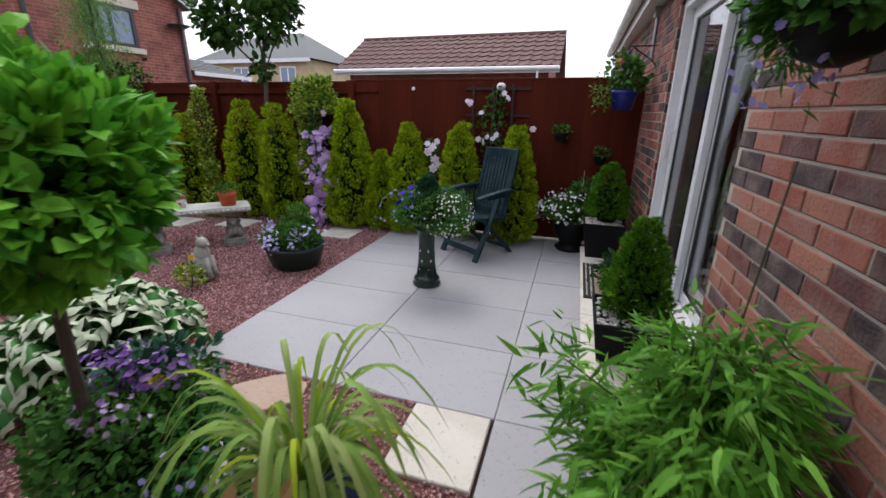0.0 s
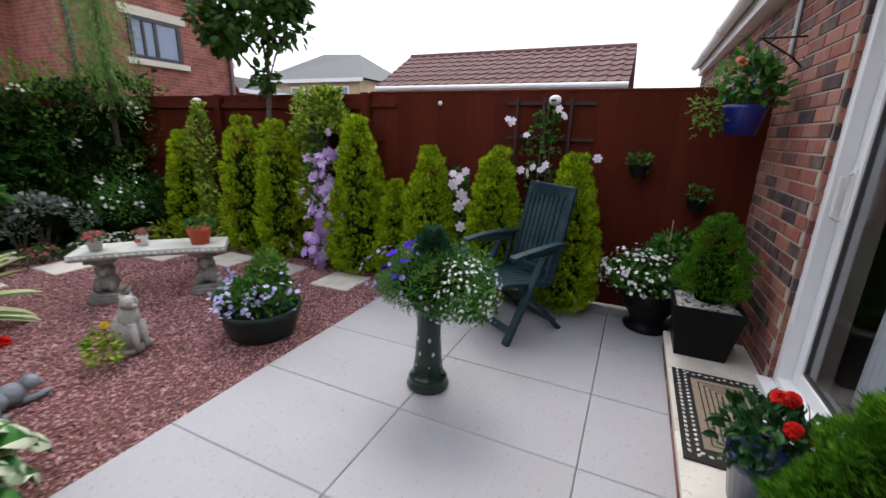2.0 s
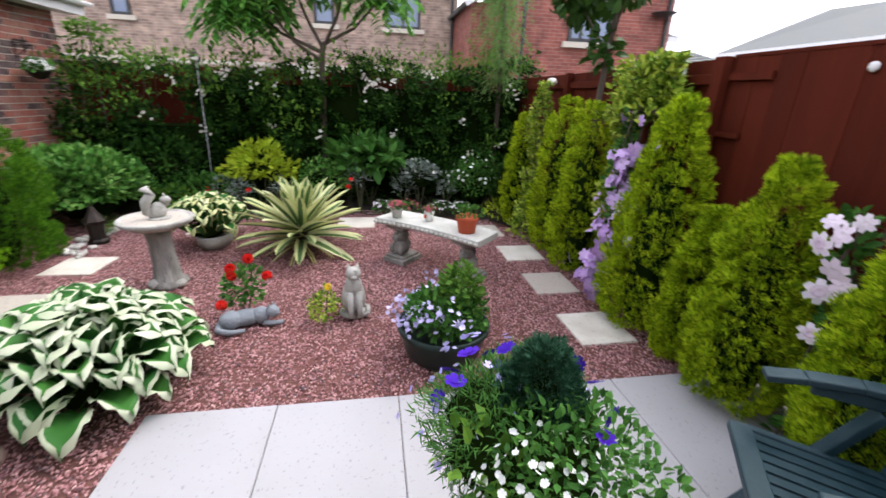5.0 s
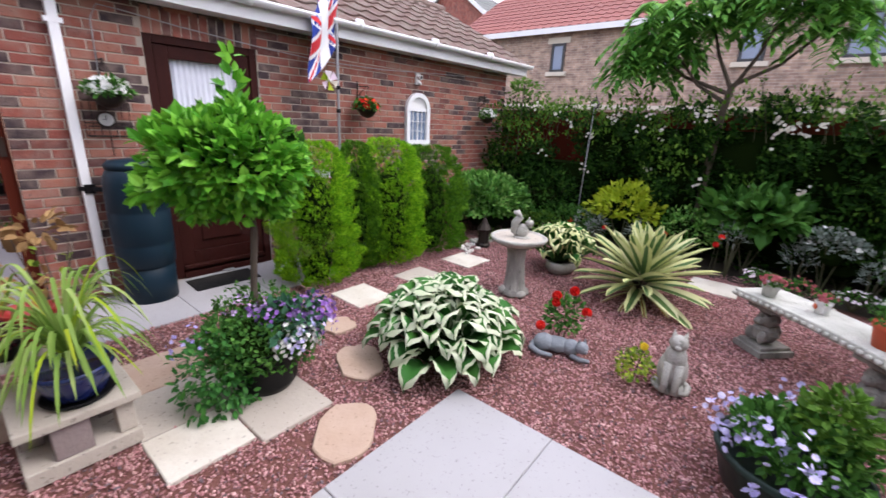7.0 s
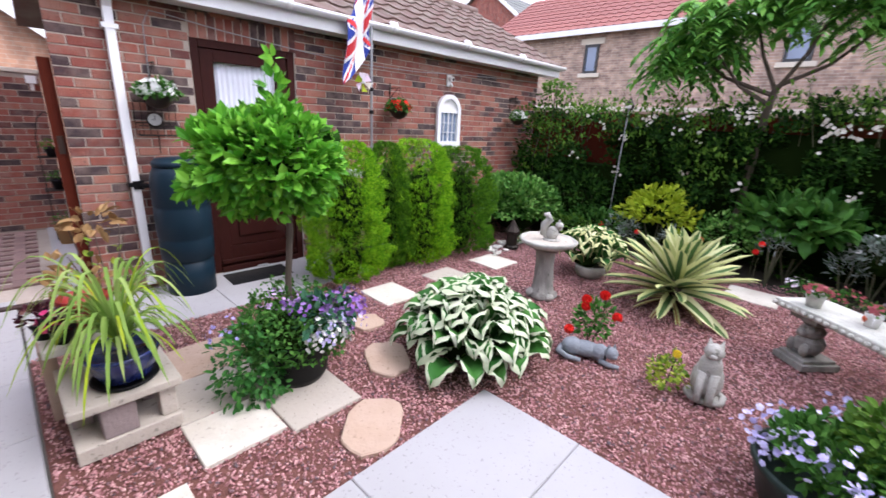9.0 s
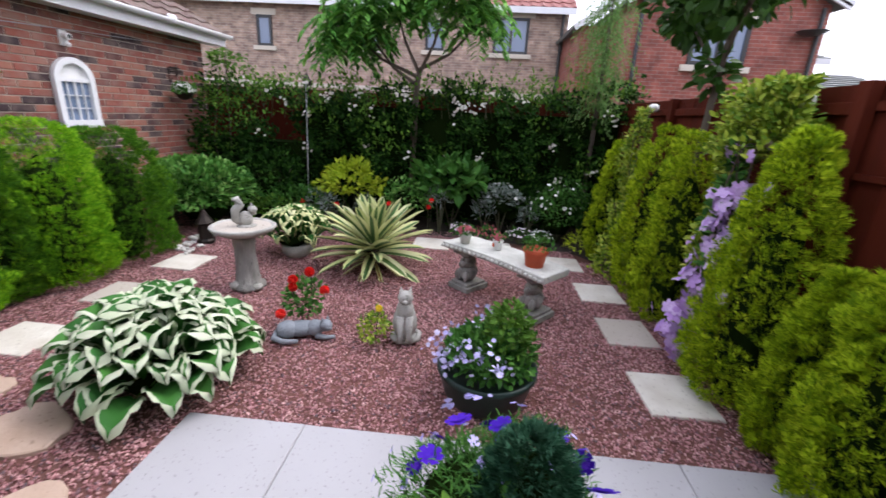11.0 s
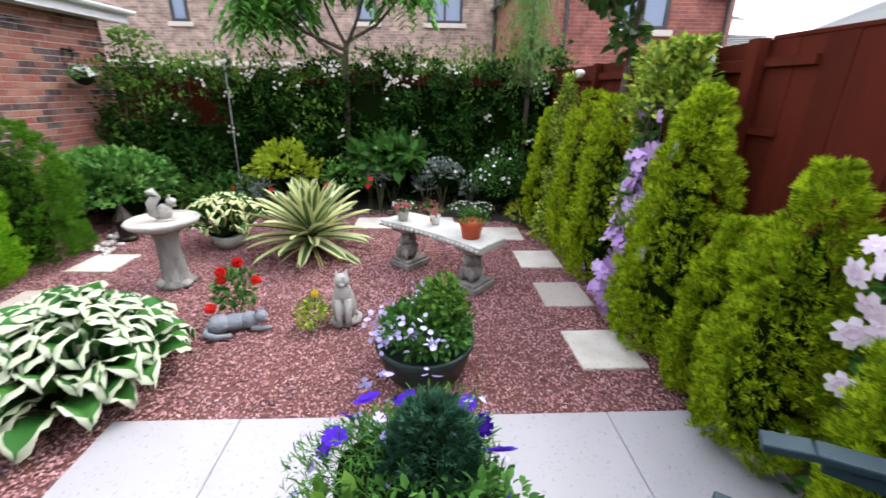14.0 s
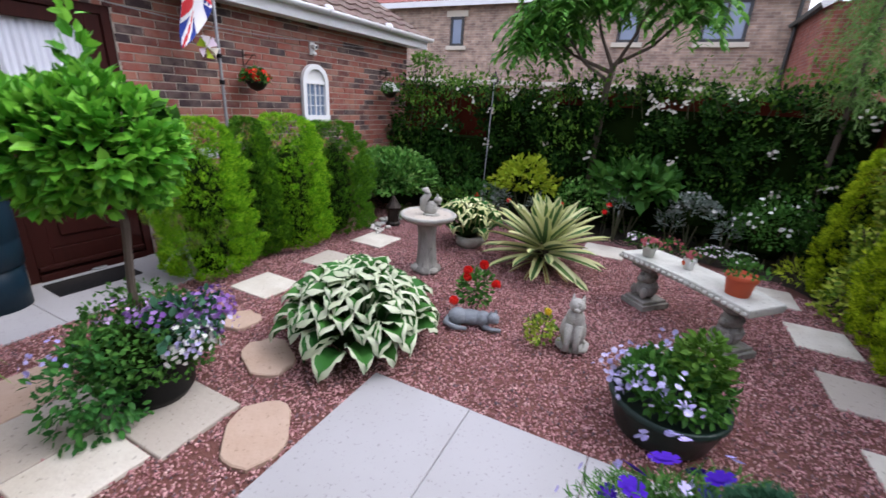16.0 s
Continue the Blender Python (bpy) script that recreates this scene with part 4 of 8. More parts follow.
def drape(name, y0, y1, yw0, yw1, z0, zw, z1, x, folds, mat, label, low=None):
    """A curtain gathered at the height zw."""
    g, n, m = Geo(), 60, 16
    v = []
    for k in range(m + 1):
        z = z0 + (z1 - z0) * k / m
        t = (z - z0) / (zw - z0) if z < zw else (z1 - z) / (z1 - zw)
        t = min(1, max(0, t)) ** (1.2 if z > zw else 2)
        p, q = (y0, y1) if z > zw or not low else low
        a, b = p + (yw0 - p) * t, q + (yw1 - q) * t
        for i in range(n + 1):
            u = i / n
            v.append((x + .035 * math.sin(u * folds * 2 * math.pi) * (1 - .4 * t), a + (b - a) * u, z))
    f = [(k * (n + 1) + i, k * (n + 1) + i + 1, (k + 1) * (n + 1) + i + 1, (k + 1) * (n + 1) + i) for k in range(m) for i in range(n)]
    t = thing(name, (0, 0, 0), label, "curtain")
    c = part("cloth", g.add(v, f), mat, t, smooth=True)
    s = c.modifiers.new("thickness", "SOLIDIFY")
    s.thickness = .003
    return t


drape("net_curtain", 2.75, 3.66, 3.42, 3.56, .17, 1.15, 2.28, 1.00, 11, "net", "white net curtain gathered beside the patio door", (3.32, 3.60))
drape("net_curtain", 2.06, 2.45, 2.08, 2.22, .17, 1.15, 2.28, 1.02, 7, "net", "white net curtain gathered beside the patio door")
drape("patterned_curtain", 3.12, 3.47, 3.22, 3.41, .16, 1.25, 2.28, 1.12, 4, "curtain", "cream curtain with dark leaf pattern inside the patio door")

# garage door
gd = thing("door_garage", (-1.92, GARAGE_Y - .03, .0), "mahogany-coloured panelled door with a glazed upper half", "door", kind="structure")
part("door_frame", Geo().box(-.48, -.41, -.06, .015, 0, 2.22).box(.41, .48, -.06, .015, 0, 2.22).box(-.41, .41, -.06, .015, 2.15, 2.22).box(-.41, .41, -.06, .03, 0, .06), "mahogany", gd, bevel=.004)
gdl = part("door_leaf", Geo().box(-.405, -.29, -.05, -.005, .065, 2.145).box(.29, .405, -.05, -.005, .065, 2.145).box(-.29, .29, -.05, -.005, 2.04, 2.145).box(-.29, .29, -.05, -.005, .92, 1.10).box(-.29, .29, -.05, -.005, .065, .26), "mahogany", gd, bevel=.004)
part("lower_panel", Geo().box(-.289, .289, -.045, -.02, .261, .919).box(-.20, .20, -.02, -.004, .36, .82), "mahogany", gdl, bevel=.012)
gl = part("pane", Geo().box(-.289, .289, -.032, -.027, 1.101, 2.039), "glass", gdl)
gl.visible_shadow = False
part("letter_plate", Geo().lathe([(0, 0), (.07, 0), (.07, .012), (.055, .02), (0, .02)], 20), "metal_grey", gdl, "round chrome plate")
bpy.data.objects[gdl.children[-1].name].matrix_basis = pose(0, -.004, .68, -90, 0, 0)
part("weatherboard", Geo().box(-.40, .40, -.004, .03, .09, .13), "mahogany", gdl, bevel=.008)
nc = thing("door_net", (-1.92, GARAGE_Y - .10, 1.10), "white gathered net curtain behind the garage door glass", "curtain")
v, f = [], []
for k in range(3):
    for i in range(61):
        v.append((-.30 + .6 * i / 60, .012 * math.sin(i * 1.3) + .004 * math.sin(i * .7 + k), -.05 + k * .5))
f = [(k * 61 + i, k * 61 + i + 1, (k + 1) * 61 + i + 1, (k + 1) * 61 + i) for k in range(2) for i in range(60)]
part("cloth", Geo().add(v, f), "net", nc, smooth=True)

# arched window mirror on the garage wall
aw = thing("window_arched", (-4.645, GARAGE_Y + .002, 1.30), "small white arched window with leaded panes", "window", kind="structure")
g = Geo()
out, inn = [], []
for i in range(17):
    a = math.pi * i / 16
    out.append((.225 * math.cos(a), .46 + .225 * math.sin(a)))
    inn.append((.165 * math.cos(a), .46 + .165 * math.sin(a)))
out, inn = [(.225, 0)] + out + [(-.225, 0)], [(.165, .05)] + inn + [(-.165, .05)]
n = len(out)
v = [(x, y, z) for y in (0.0, .05) for r in (out, inn) for x, z in r]
f = []
for i in range(n - 1):
    f += [(2 * n + i, 2 * n + i + 1, 3 * n + i + 1, 3 * n + i), (i + 1, i, 2 * n + i, 2 * n + i + 1)[::-1], (n + i, n + i + 1, 3 * n + i + 1, 3 * n + i)[::-1]]
g.add(v, f).box(-.225, .225, 0, .06, -.03, .05).box(-.165, .165, 0, .035, .44, .48)
part("window_frame", g, "upvc", aw)
part("leaded_bars", Geo().box(-.008, .008, .01, .03, .05, .44).box(-.09, -.082, .01, .026, .05, .44).box(.082, .09, .01, .026, .05, .44).box(-.165, .165, .01, .026, .17, .178).box(-.165, .165, .01, .026, .30, .308), "upvc", aw)
part("fan_panel", Geo().add([(0, .012, .48)] + [(.165 * math.cos(math.pi * i / 12), .012, .47 + .16 * math.sin(math.pi * i / 12)) for i in range(13)], [(0, i + 2, i + 1) for i in range(12)]), "white_paint", aw)
part("pane", Geo().box(-.165, .165, .002, .008, .05, .46), "glass_blue", aw)

# north fence: boards are pieces, added last; rails and posts here
fence_n = structure("fence_north", Geo().box(-6.85, .645, 4.836, 4.86, .30, .38).box(-6.85, .645, 4.836, 4.86, 1.45, 1.53), "fence_dark", "tall brown-painted close-boarded garden fence", "fence")
part("capping", Geo().box(-2.60, .64, 4.797, 4.835, 1.742, 1.762), "fence", fence_n, bevel=.003)
for x in (-6.7, -4.72, -2.64):
    part("fence_post", Geo().box(x - .04, x + .04, 4.735, 4.795, 0, 1.752), "fence", fence_n, bevel=.004)
for z in (.30, .95, 1.60):
    for a, b in ((-6.65, -4.77), (-4.67, -2.69)):
        part("fence_rail", Geo().box(a, b, 4.765, 4.798, z, z + .06), "fence", fence_n, bevel=.003)
part("fence_rail", Geo().box(-2.59, -2.30, 4.777, 4.798, 1.62, 1.66).box(-2.59, -2.42, 4.777, 4.798, 1.30, 1.33), "fence", fence_n)
fence_w = structure("fence_west", Geo().box(-6.90, -6.87, -1.8, 4.85, .30, .38).box(-6.90, -6.87, -1.8, 4.85, 1.45, 1.53), "fence_dark", "brown close-boarded fence behind the climber hedge", "fence")
gate = thing("gate_posts", (0, -1.56, 0), "pair of brown-painted timber gate posts", "gate", kind="structure")
part("gate_post", Geo().box(-.503, -.425, -.05, .03, -.05, 1.93), "fence", gate, bevel=.005)
part("gate_post", Geo().box(.36, .45, -.05, .05, -.05, .56), "fence", gate, bevel=.005)
part("threshold", Geo().box(-.425, .36, -.06, .02, -.04, .015), "fence_dark", gate, bevel=.004)
part("latch", Geo().box(-.485, -.445, .03, .042, 1.22, 1.36), "metal_dark", gate)
part("side_panel", Geo().box(.45, .76, -.02, .02, 0, .54), "fence", gate)

# distant buildings
def far_window(parent, x, y0, y1, z0, z1, split=True):
    """A dark-framed window in a wall facing +x, with a cream sill."""
    w = part("window", leaf_frame(y0, y1, z0, z1, x - .03, x + .04, .08), "win_dark", parent)
    part("pane", Geo().box(x - .005, x + .005, y0 + .07, y1 - .07, z0 + .07, z1 - .07), "glass_blue", w)
    if split:
        ym = (y0 + y1) / 2
        part("mullion", Geo().box(x - .02, x + .035, ym - .035, ym + .035, z0 + .07, z1 - .07), "win_dark", w)
    part("window_sill", Geo().box(x - .02, x + .09, y0 - .12, y1 + .12, z0 - .12, z0), "cream_stone", parent)
    part("lintel", Geo().box(x - .02, x + .045, y0 - .15, y1 + .15, z1, z1 + .18), "cream_stone", parent)


bh = thing("terraced_house", (0, 0, 0), "two-storey buff-brick house with a red pantile roof behind the garden", "house")
part("wall", Geo().box(-20.5, -14.5, -8.2, 5.35, -.05, 4.60), "buff_brick", bh)
part("gable", Geo().add([(-14.5, -8.2, 4.60), (-20.5, -8.2, 4.60), (-17.5, -8.2, 6.55)], [(0, 1, 2)]), "buff_brick", bh)
part("gable", Geo().add([(-14.5, 5.35, 4.60), (-17.5, 5.35, 6.55), (-20.5, 5.35, 4.60)], [(0, 1, 2)]), "buff_brick", bh)
g, _ = tiled_roof("roof", [(-14.2, 5.50, 4.60), (-14.2, -8.4, 4.60), (-17.5, -8.4, 6.62), (-17.5, 5.50, 6.62)], "tile_red", "", tile=.3, row=.33, wave=.04)
part("roof", g, "tile_red", bh)
g, _ = tiled_roof("roof", [(-20.8, -8.4, 4.60), (-20.8, 5.50, 4.60), (-17.5, 5.50, 6.62), (-17.5, -8.4, 6.62)], "tile_red", "", tile=.6, row=.6)
part("roof", g, "tile_red", bh)
part("fascia", Geo().box(-14.2, -14.17, -8.4, 5.50, 4.44, 4.61), "upvc", bh)
part("band_course", Geo().box(-14.5, -14.42, -7.5, 5.35, 2.12, 2.24), "cream_stone", bh)
part("downpipe", Geo().tube([(-14.42, 5.18, 0), (-14.42, 5.18, 4.5)], .045, 8), "win_dark", bh)
for y0, y1, z0, z1, s in ((3.16, 4.21, 3.36, 4.36, True), (1.08, 1.66, 3.36, 4.22, False), (-.95, -.38, 3.34, 4.22, False), (-4.30, -3.81, 3.28, 4.17, False)):
    far_window(bh, -14.49, y0, y1, z0, z1, s)

rh = thing("detached_house", (0, 0, 0), "two-storey red-brick house with a slate gable roof and white bargeboards", "house")
part("wall", Geo().box(-17.5, -10.35, 5.95, 9.75, -.05, 4.0), "red_far_brick", rh)
part("gable", Geo().add([(-10.35, 5.95, 4.0), (-10.35, 9.75, 4.0), (-10.35, 7.85, 4.78)], [(0, 1, 2)]), "red_far_brick", rh)
for y0 in (5.75, 9.95):
    q = [(-10.1, y0, 3.93), (-17.7, y0, 3.93), (-17.7, 7.85, 4.90), (-10.1, 7.85, 4.90)]
    g, _ = tiled_roof("roof", q if y0 < 7 else [q[1], q[0], q[3], q[2]], "slate", "", tile=.35, row=.26, wave=.004)
    part("roof", g, "slate", rh)
part("bargeboard", Geo().beam((-10.12, 5.73, 3.90), (-10.12, 7.85, 4.90), .04, .16), "upvc", rh)
part("bargeboard", Geo().beam((-10.12, 9.97, 3.90), (-10.12, 7.85, 4.90), .04, .16), "upvc", rh)
part("wing", Geo().box(-17.0, -12.0, 5.25, 5.95, -.05, 3.75), "red_far_brick", rh)
g, _ = tiled_roof("roof", [(-11.8, 5.05, 3.72), (-17.2, 5.05, 3.72), (-17.2, 6.0, 4.35), (-11.8, 6.0, 4.35)], "slate", "", tile=.35, row=.26, wave=.004)
part("roof", g, "slate", rh)
part("fascia", Geo().beam((-11.78, 5.05, 3.66), (-11.78, 6.0, 4.28), .04, .14), "upvc", rh)
part("downpipe", Geo().tube([(-10.30, 6.10, 0), (-10.30, 6.10, 4.0)], .04, 8), "win_dark", rh)
part("downpipe", Geo().tube([(-10.30, 9.60, 1.8), (-10.30, 9.60, 3.9)], .04, 8), "win_dark", rh)
far_window(rh, -10.34, 7.18, 8.32, 2.76, 3.62)
part("mullion", Geo().box(-10.36, -10.30, 7.46, 7.51, 2.83, 3.55), "win_dark", rh)
part("satellite_dish", Geo().lathe([(0, 0), (.16, .02), (.26, .08), (.27, .09), (.16, .04), (0, .02)], 18, (-10.1, 9.35, 3.35)), "win_dark", rh, smooth=True)
part("rear_wing", Geo().box(-16.0, -12.2, 9.75, 11.0, -.05, 3.25), "red_far_brick", rh)
g, _ = tiled_roof("roof", [(-12.0, 11.2, 3.25), (-12.0, 9.75, 3.25), (-14.5, 9.75, 4.0), (-14.5, 11.2, 4.0)], "slate", "", tile=.35, row=.26, wave=.004)
part("roof", g, "slate", rh)
part("fascia", Geo().box(-12.0, -11.97, 9.75, 11.2, 3.12, 3.25), "upvc", rh)
part("side_extension", Geo().box(-15.5, -10.5, 9.76, 11.8, -.05, 2.40), "red_far_brick", rh)
g, _ = tiled_roof("roof", [(-10.3, 12.0, 2.40), (-10.3, 9.80, 2.40), (-12.4, 9.80, 2.95), (-12.4, 12.0, 2.95)], "slate", "", tile=.35, row=.26, wave=.004)
part("roof", g, "slate", rh)
part("fascia", Geo().box(-10.3, -10.27, 9.80, 12.0, 2.29, 2.40), "upvc", rh)

fg = thing("gabled_house", (0, 0, 0), "distant red-brick house with a grey gable roof and white verge", "house")
part("wall", Geo().box(-33, -25, -21, -14, -.05, 7.9), "red_far_brick", fg)
part("gable", Geo().add([(-25, -21, 7.9), (-25, -14, 7.9), (-25, -17.3, 10.3)], [(0, 1, 2)]), "red_far_brick", fg)
for a, b in ((-21.3, -17.3), (-13.7, -17.3)):
    q = [(-24.7, a, 7.75), (-33, a, 7.75), (-33, b, 10.4), (-24.7, b, 10.4)]
    g, _ = tiled_roof("roof", q if a < b else [q[1], q[0], q[3], q[2]], "slate", "", tile=.8, row=.5, wave=.004)
    part("roof", g, "slate", fg)
part("bargeboard", Geo().beam((-24.7, -21.3, 7.7), (-24.7, -17.3, 10.4), .05, .22).beam((-24.7, -13.7, 7.7), (-24.7, -17.3, 10.4), .05, .22), "upvc", fg)

ng = thing("neighbour_garage", (0, 0, 0), "low brick garage with a rust-brown tiled roof beyond the fence", "garage")
part("wall", Geo().box(-5.9, -.75, 10.6, 13.6, -.05, 2.36), "red_far_brick", ng)
part("gable", Geo().add([(-.75, 10.6, 2.36), (-.75, 13.6, 2.36), (-.75, 12.0, 3.25)], [(0, 1, 2)]).add([(-5.9, 10.6, 2.36), (-5.9, 12.0, 3.25), (-5.9, 13.6, 2.36)], [(0, 1, 2)]), "red_far_brick", ng)
g, _ = tiled_roof("roof", [(-6.15, 10.3, 2.42), (-.50, 10.3, 2.42), (-.50, 12.0, 3.34), (-6.15, 12.0, 3.34)], "tile_rust", "", tile=.25, row=.26, wave=.035)
part("roof", g, "tile_rust", ng)
g, _ = tiled_roof("roof", [(-.50, 13.8, 2.42), (-6.15, 13.8, 2.42), (-6.15, 12.0, 3.34), (-.50, 12.0, 3.34)], "tile_rust", "", tile=.5, row=.5)
part("roof", g, "tile_rust", ng)
part("ridge", Geo().tube([(-6.15, 12.0, 3.34), (-.5, 12.0, 3.34)], .07, 8), "tile_rust", ng)
part("fascia", Geo().box(-6.15, -.50, 10.28, 10.30, 2.28, 2.41).tube([(-6.15, 10.23, 2.37), (-.5, 10.23, 2.37)], .05, 8).box(-1.0, -.95, 10.22, 10.27, 2.1, 2.36), "upvc", ng)

hh = thing("hipped_house", (-.9, 0, 0), "distant cream-rendered house with a grey hipped tile roof", "house")
part("wall", Geo().box(-19.6, -12.9, 20.3, 26, -.05, 3.95), "render_buff", hh)
g = Geo().add([(-20.2, 20, 3.95), (-12.5, 20, 3.95), (-12.5, 26.3, 3.95), (-20.2, 26.3, 3.95), (-16.9, 22.4, 5.6), (-14.4, 22.4, 5.5)], [(0, 1, 5, 4), (1, 2, 5), (2, 3, 4, 5), (3, 0, 4)])
part("roof", g, "slate", hh)
part("fascia", Geo().box(-20.2, -12.5, 19.97, 20.0, 3.78, 3.96), "upvc", hh)
for x in (-17.1, -14.1):
    w = part("window", Geo().box(x - .5, x + .5, 20.26, 20.3, 2.7, 3.6), "upvc", hh)
    part("pane", Geo().box(x - .42, x - .04, 20.25, 20.258, 2.78, 3.52).box(x + .04, x + .42, 20.25, 20.258, 2.78, 3.52), "glass_blue", w)

oh = thing("end_house", (0, 0, 0), "pale orange-brick house gable beyond the yard wall", "house")
part("wall", Geo().box(-1.0, 9.0, -15, -9.0, -.05, 2.6), "orange_far_brick", oh)
part("gable", Geo().add([(-1.2, -9.0, 2.6), (9.0, -9.0, 2.6), (3.5, -9.0, 6.0)], [(0, 2, 1)]), "orange_far_brick", oh)
g, _ = tiled_roof("roof", [(-1.5, -15, 2.45), (-1.5, -8.7, 2.45), (3.5, -8.7, 6.1), (3.5, -15, 6.1)], "slate", "", tile=.4, row=.3, wave=.004)
part("roof", g, "slate", oh)
part("bargeboard", Geo().beam((-1.5, -8.7, 2.40), (3.5, -8.7, 6.05), .05, .2), "upvc", oh)


# ---- plants along the north fence ----
CON = [  # x, y, height, radius, power, sway
    (-5.02, 4.46, 1.33, .22, .5), (-4.10, 4.52, 1.50, .24, .4), (-3.58, 4.52, 1.47, .23, .42), (-2.58, 4.54, 1.52, .29, .60),
    (-2.16, 4.55, .95, .19, .62), (-1.81, 4.56, 1.26, .255, .62), (-1.19, 4.54, 1.29, .235, .58), (-.56, 4.56, 1.26, .25, .62)]
for i, (x, y, hgt, r, pw) in enumerate(CON):
    conifer("golden_conifer", (x, y, 0), hgt, r, "gold", 8200 if i > 2 else 5200, .050,
            "golden-green upright conifer beside the brown fence", "fence conifers", seed=10 + i, power=pw, belly=.3, top=.10 if i in (1, 2) else .05)

# garage conifers
for i, (x, y, hgt, r, m, pw) in enumerate([(-2.46, -.62, 1.38, .34, "lime_con", .26), (-3.02, -.72, 1.36, .27, "green_con", .4), (-3.46, -.66, 1.40, .36, "lime_con", .28), (-4.18, -.72, 1.32, .42, "green_con", .34)]):
    conifer("bushy_conifer", (x, y, 0), hgt, r, m, 11000, .050, "dense bright-topped conifer in front of the garage wall" if m == "lime_con" else "dense mid-green conifer in front of the garage wall", "garage conifers", seed=30 + i, power=pw, belly=.2, top=.16)


def climber(name, x, y, z0, z1, r, leafmat, n, size, label, seed, tmpl=OVAL, taper=.0, flow=None, stems=3):
    t = thing(name, (x, y, 0), label, "climbing plant")
    g = np.random.default_rng(seed)
    z = g.uniform(z0, z1, n)
    a = g.uniform(0, 2 * math.pi, n)
    u = (z - z0) / (z1 - z0)
    rr = r * (1 - taper * (1 - u)) * (.75 + .35 * np.sin(z * 7 + seed)) * g.uniform(.3, 1, n)
    p = np.stack([rr * np.cos(a) + .05 * np.sin(z * 4), np.minimum(rr * np.sin(a) * .7, .2), z], 1)
    d = unit(np.stack([np.cos(a), np.sin(a), np.full(n, .2)], 1))
    bushy(t, "foliage", p, d, tmpl, size, leafmat, .3, .5, seed)
    s = Geo()
    for k in range(stems):
        s.tube([(.04 * math.cos(k * 2.1 + q * .8), .04 * math.sin(k * 2.1 + q), q * z1 / 6) for q in range(7)], .006, 5)
    part("stem", s, "bark", t)
    return t


climber("variegated_euonymus", -3.12, 4.55, .1, 1.76, .22, "euonymus", 3600, .046, "yellow-variegated evergreen climber on the fence", 3)
t = climber("variegated_euonymus", -3.02, 4.62, 1.35, 1.78, .36, "euonymus", 2600, .046, "yellow-variegated evergreen bush spilling over the fence top", 5)
climber("variegated_euonymus", -4.75, 4.52, .05, 1.65, .20, "euonymus", 2200, .045, "yellow-variegated evergreen climber on the fence", 6)
climber("variegated_euonymus", -4.60, 4.38, .0, .75, .22, "euonymus", 900, .05, "low yellow-variegated bush in the bed", 7)
cl = climber("purple_clematis", -2.94, 4.46, .05, 1.45, .13, "mid", 500, .06, "lilac-flowered clematis climbing the fence", 8)
zz = np.concatenate([RNG.normal(c, .05, 21) for c in (.15, .33, .45, .62, .80, .98, 1.12)] + [RNG.normal(1.42, .05, 5)])
blooms(cl, "blossom", np.stack([RNG.normal(0, .080, len(zz)) + (zz - .7) * .05 + .04 * np.sin(zz * 17), RNG.uniform(-.17, -.02, len(zz)) - .04 + .13 * zz, zz], 1), np.tile((.2, -1, .3), (len(zz), 1)), .056, "mauve", STAR, "large lilac clematis flowers", .7)
cl = climber("pink_clematis", -1.50, 4.60, .0, 1.10, .08, "mid", 420, .055, "pale pink clematis between two conifers", 9)
blooms(cl, "blossom", [(-.06, -.10, 1.06), (.02, -.14, 1.03), (-.03, -.16, .98), (.06, -.12, 1.09), (.05, -.16, .90), (.03, -.17, .80), (.08, -.14, .84), (.05, -.16, .62)],
       [(.4, -1, .5), (-.3, -1, .3), (.2, -1, .1), (.5, -.8, .6), (0, -1, .3), (.4, -1, .2), (.2, -1, .5), (.1, -1, .2)], .052, "pinkwhite", STAR)
# trellis with white clematis
tr = thing("trellis", (-.84, 4.79, 0), "small brown wooden trellis fixed to the fence", "trellis")
g = Geo()
for x in (-.27, -.05, .17):
    g.box(x - .012, x + .012, -.03, -.014, .72, 1.70)
for z in (.85, 1.10, 1.36, 1.64):
    g.box(-.36, .36, -.012, .002, z, z + .028)
part("lattice", g, "fence_dark", tr)
cl = climber("white_clematis", -.84, 4.72, .5, 1.62, .17, "mid", 420, .055, "white and pink clematis on a trellis", 12)
blooms(cl, "blossom", [(-.30, -.10, 1.52), (-.27, -.08, 1.50), (.10, -.1, 1.60), (.14, -.09, 1.55), (-.14, -.1, 1.40), (.42, -.06, 1.24), (-.16, -.12, 1.12), (-.06, -.13, 1.15), (.0, -.12, 1.13), (.04, -.13, 1.17), (-.02, -.12, 1.02), (.10, -.12, .93), (.03, -.13, .95), (-.10, -.12, 1.10)],
       np.tile((-.1, -1, .4), (14, 1)), .040, "pinkwhite", STAR)


def solar_lamp(x, z, y=4.79):
    t = thing("fence_lamp", (x, y, z), "round white solar lamp on the fence", "garden lamp", "fence lamps")
    part("body", Geo().lathe([(0, -.035), (.035, -.03), (.05, 0), (.045, .03), (.02, .045), (0, .046)], 18), "white_paint", t, smooth=True, loc=(0, -.05, 0))
    part("lens", Geo().box(-.02, .02, -.008, 0, -.008, .008), "upvc_grey", t, loc=(0, -.098, .004))
    part("bracket", Geo().box(-.012, .012, -.03, 0, -.03, .05), "metal_dark", t)
    return t


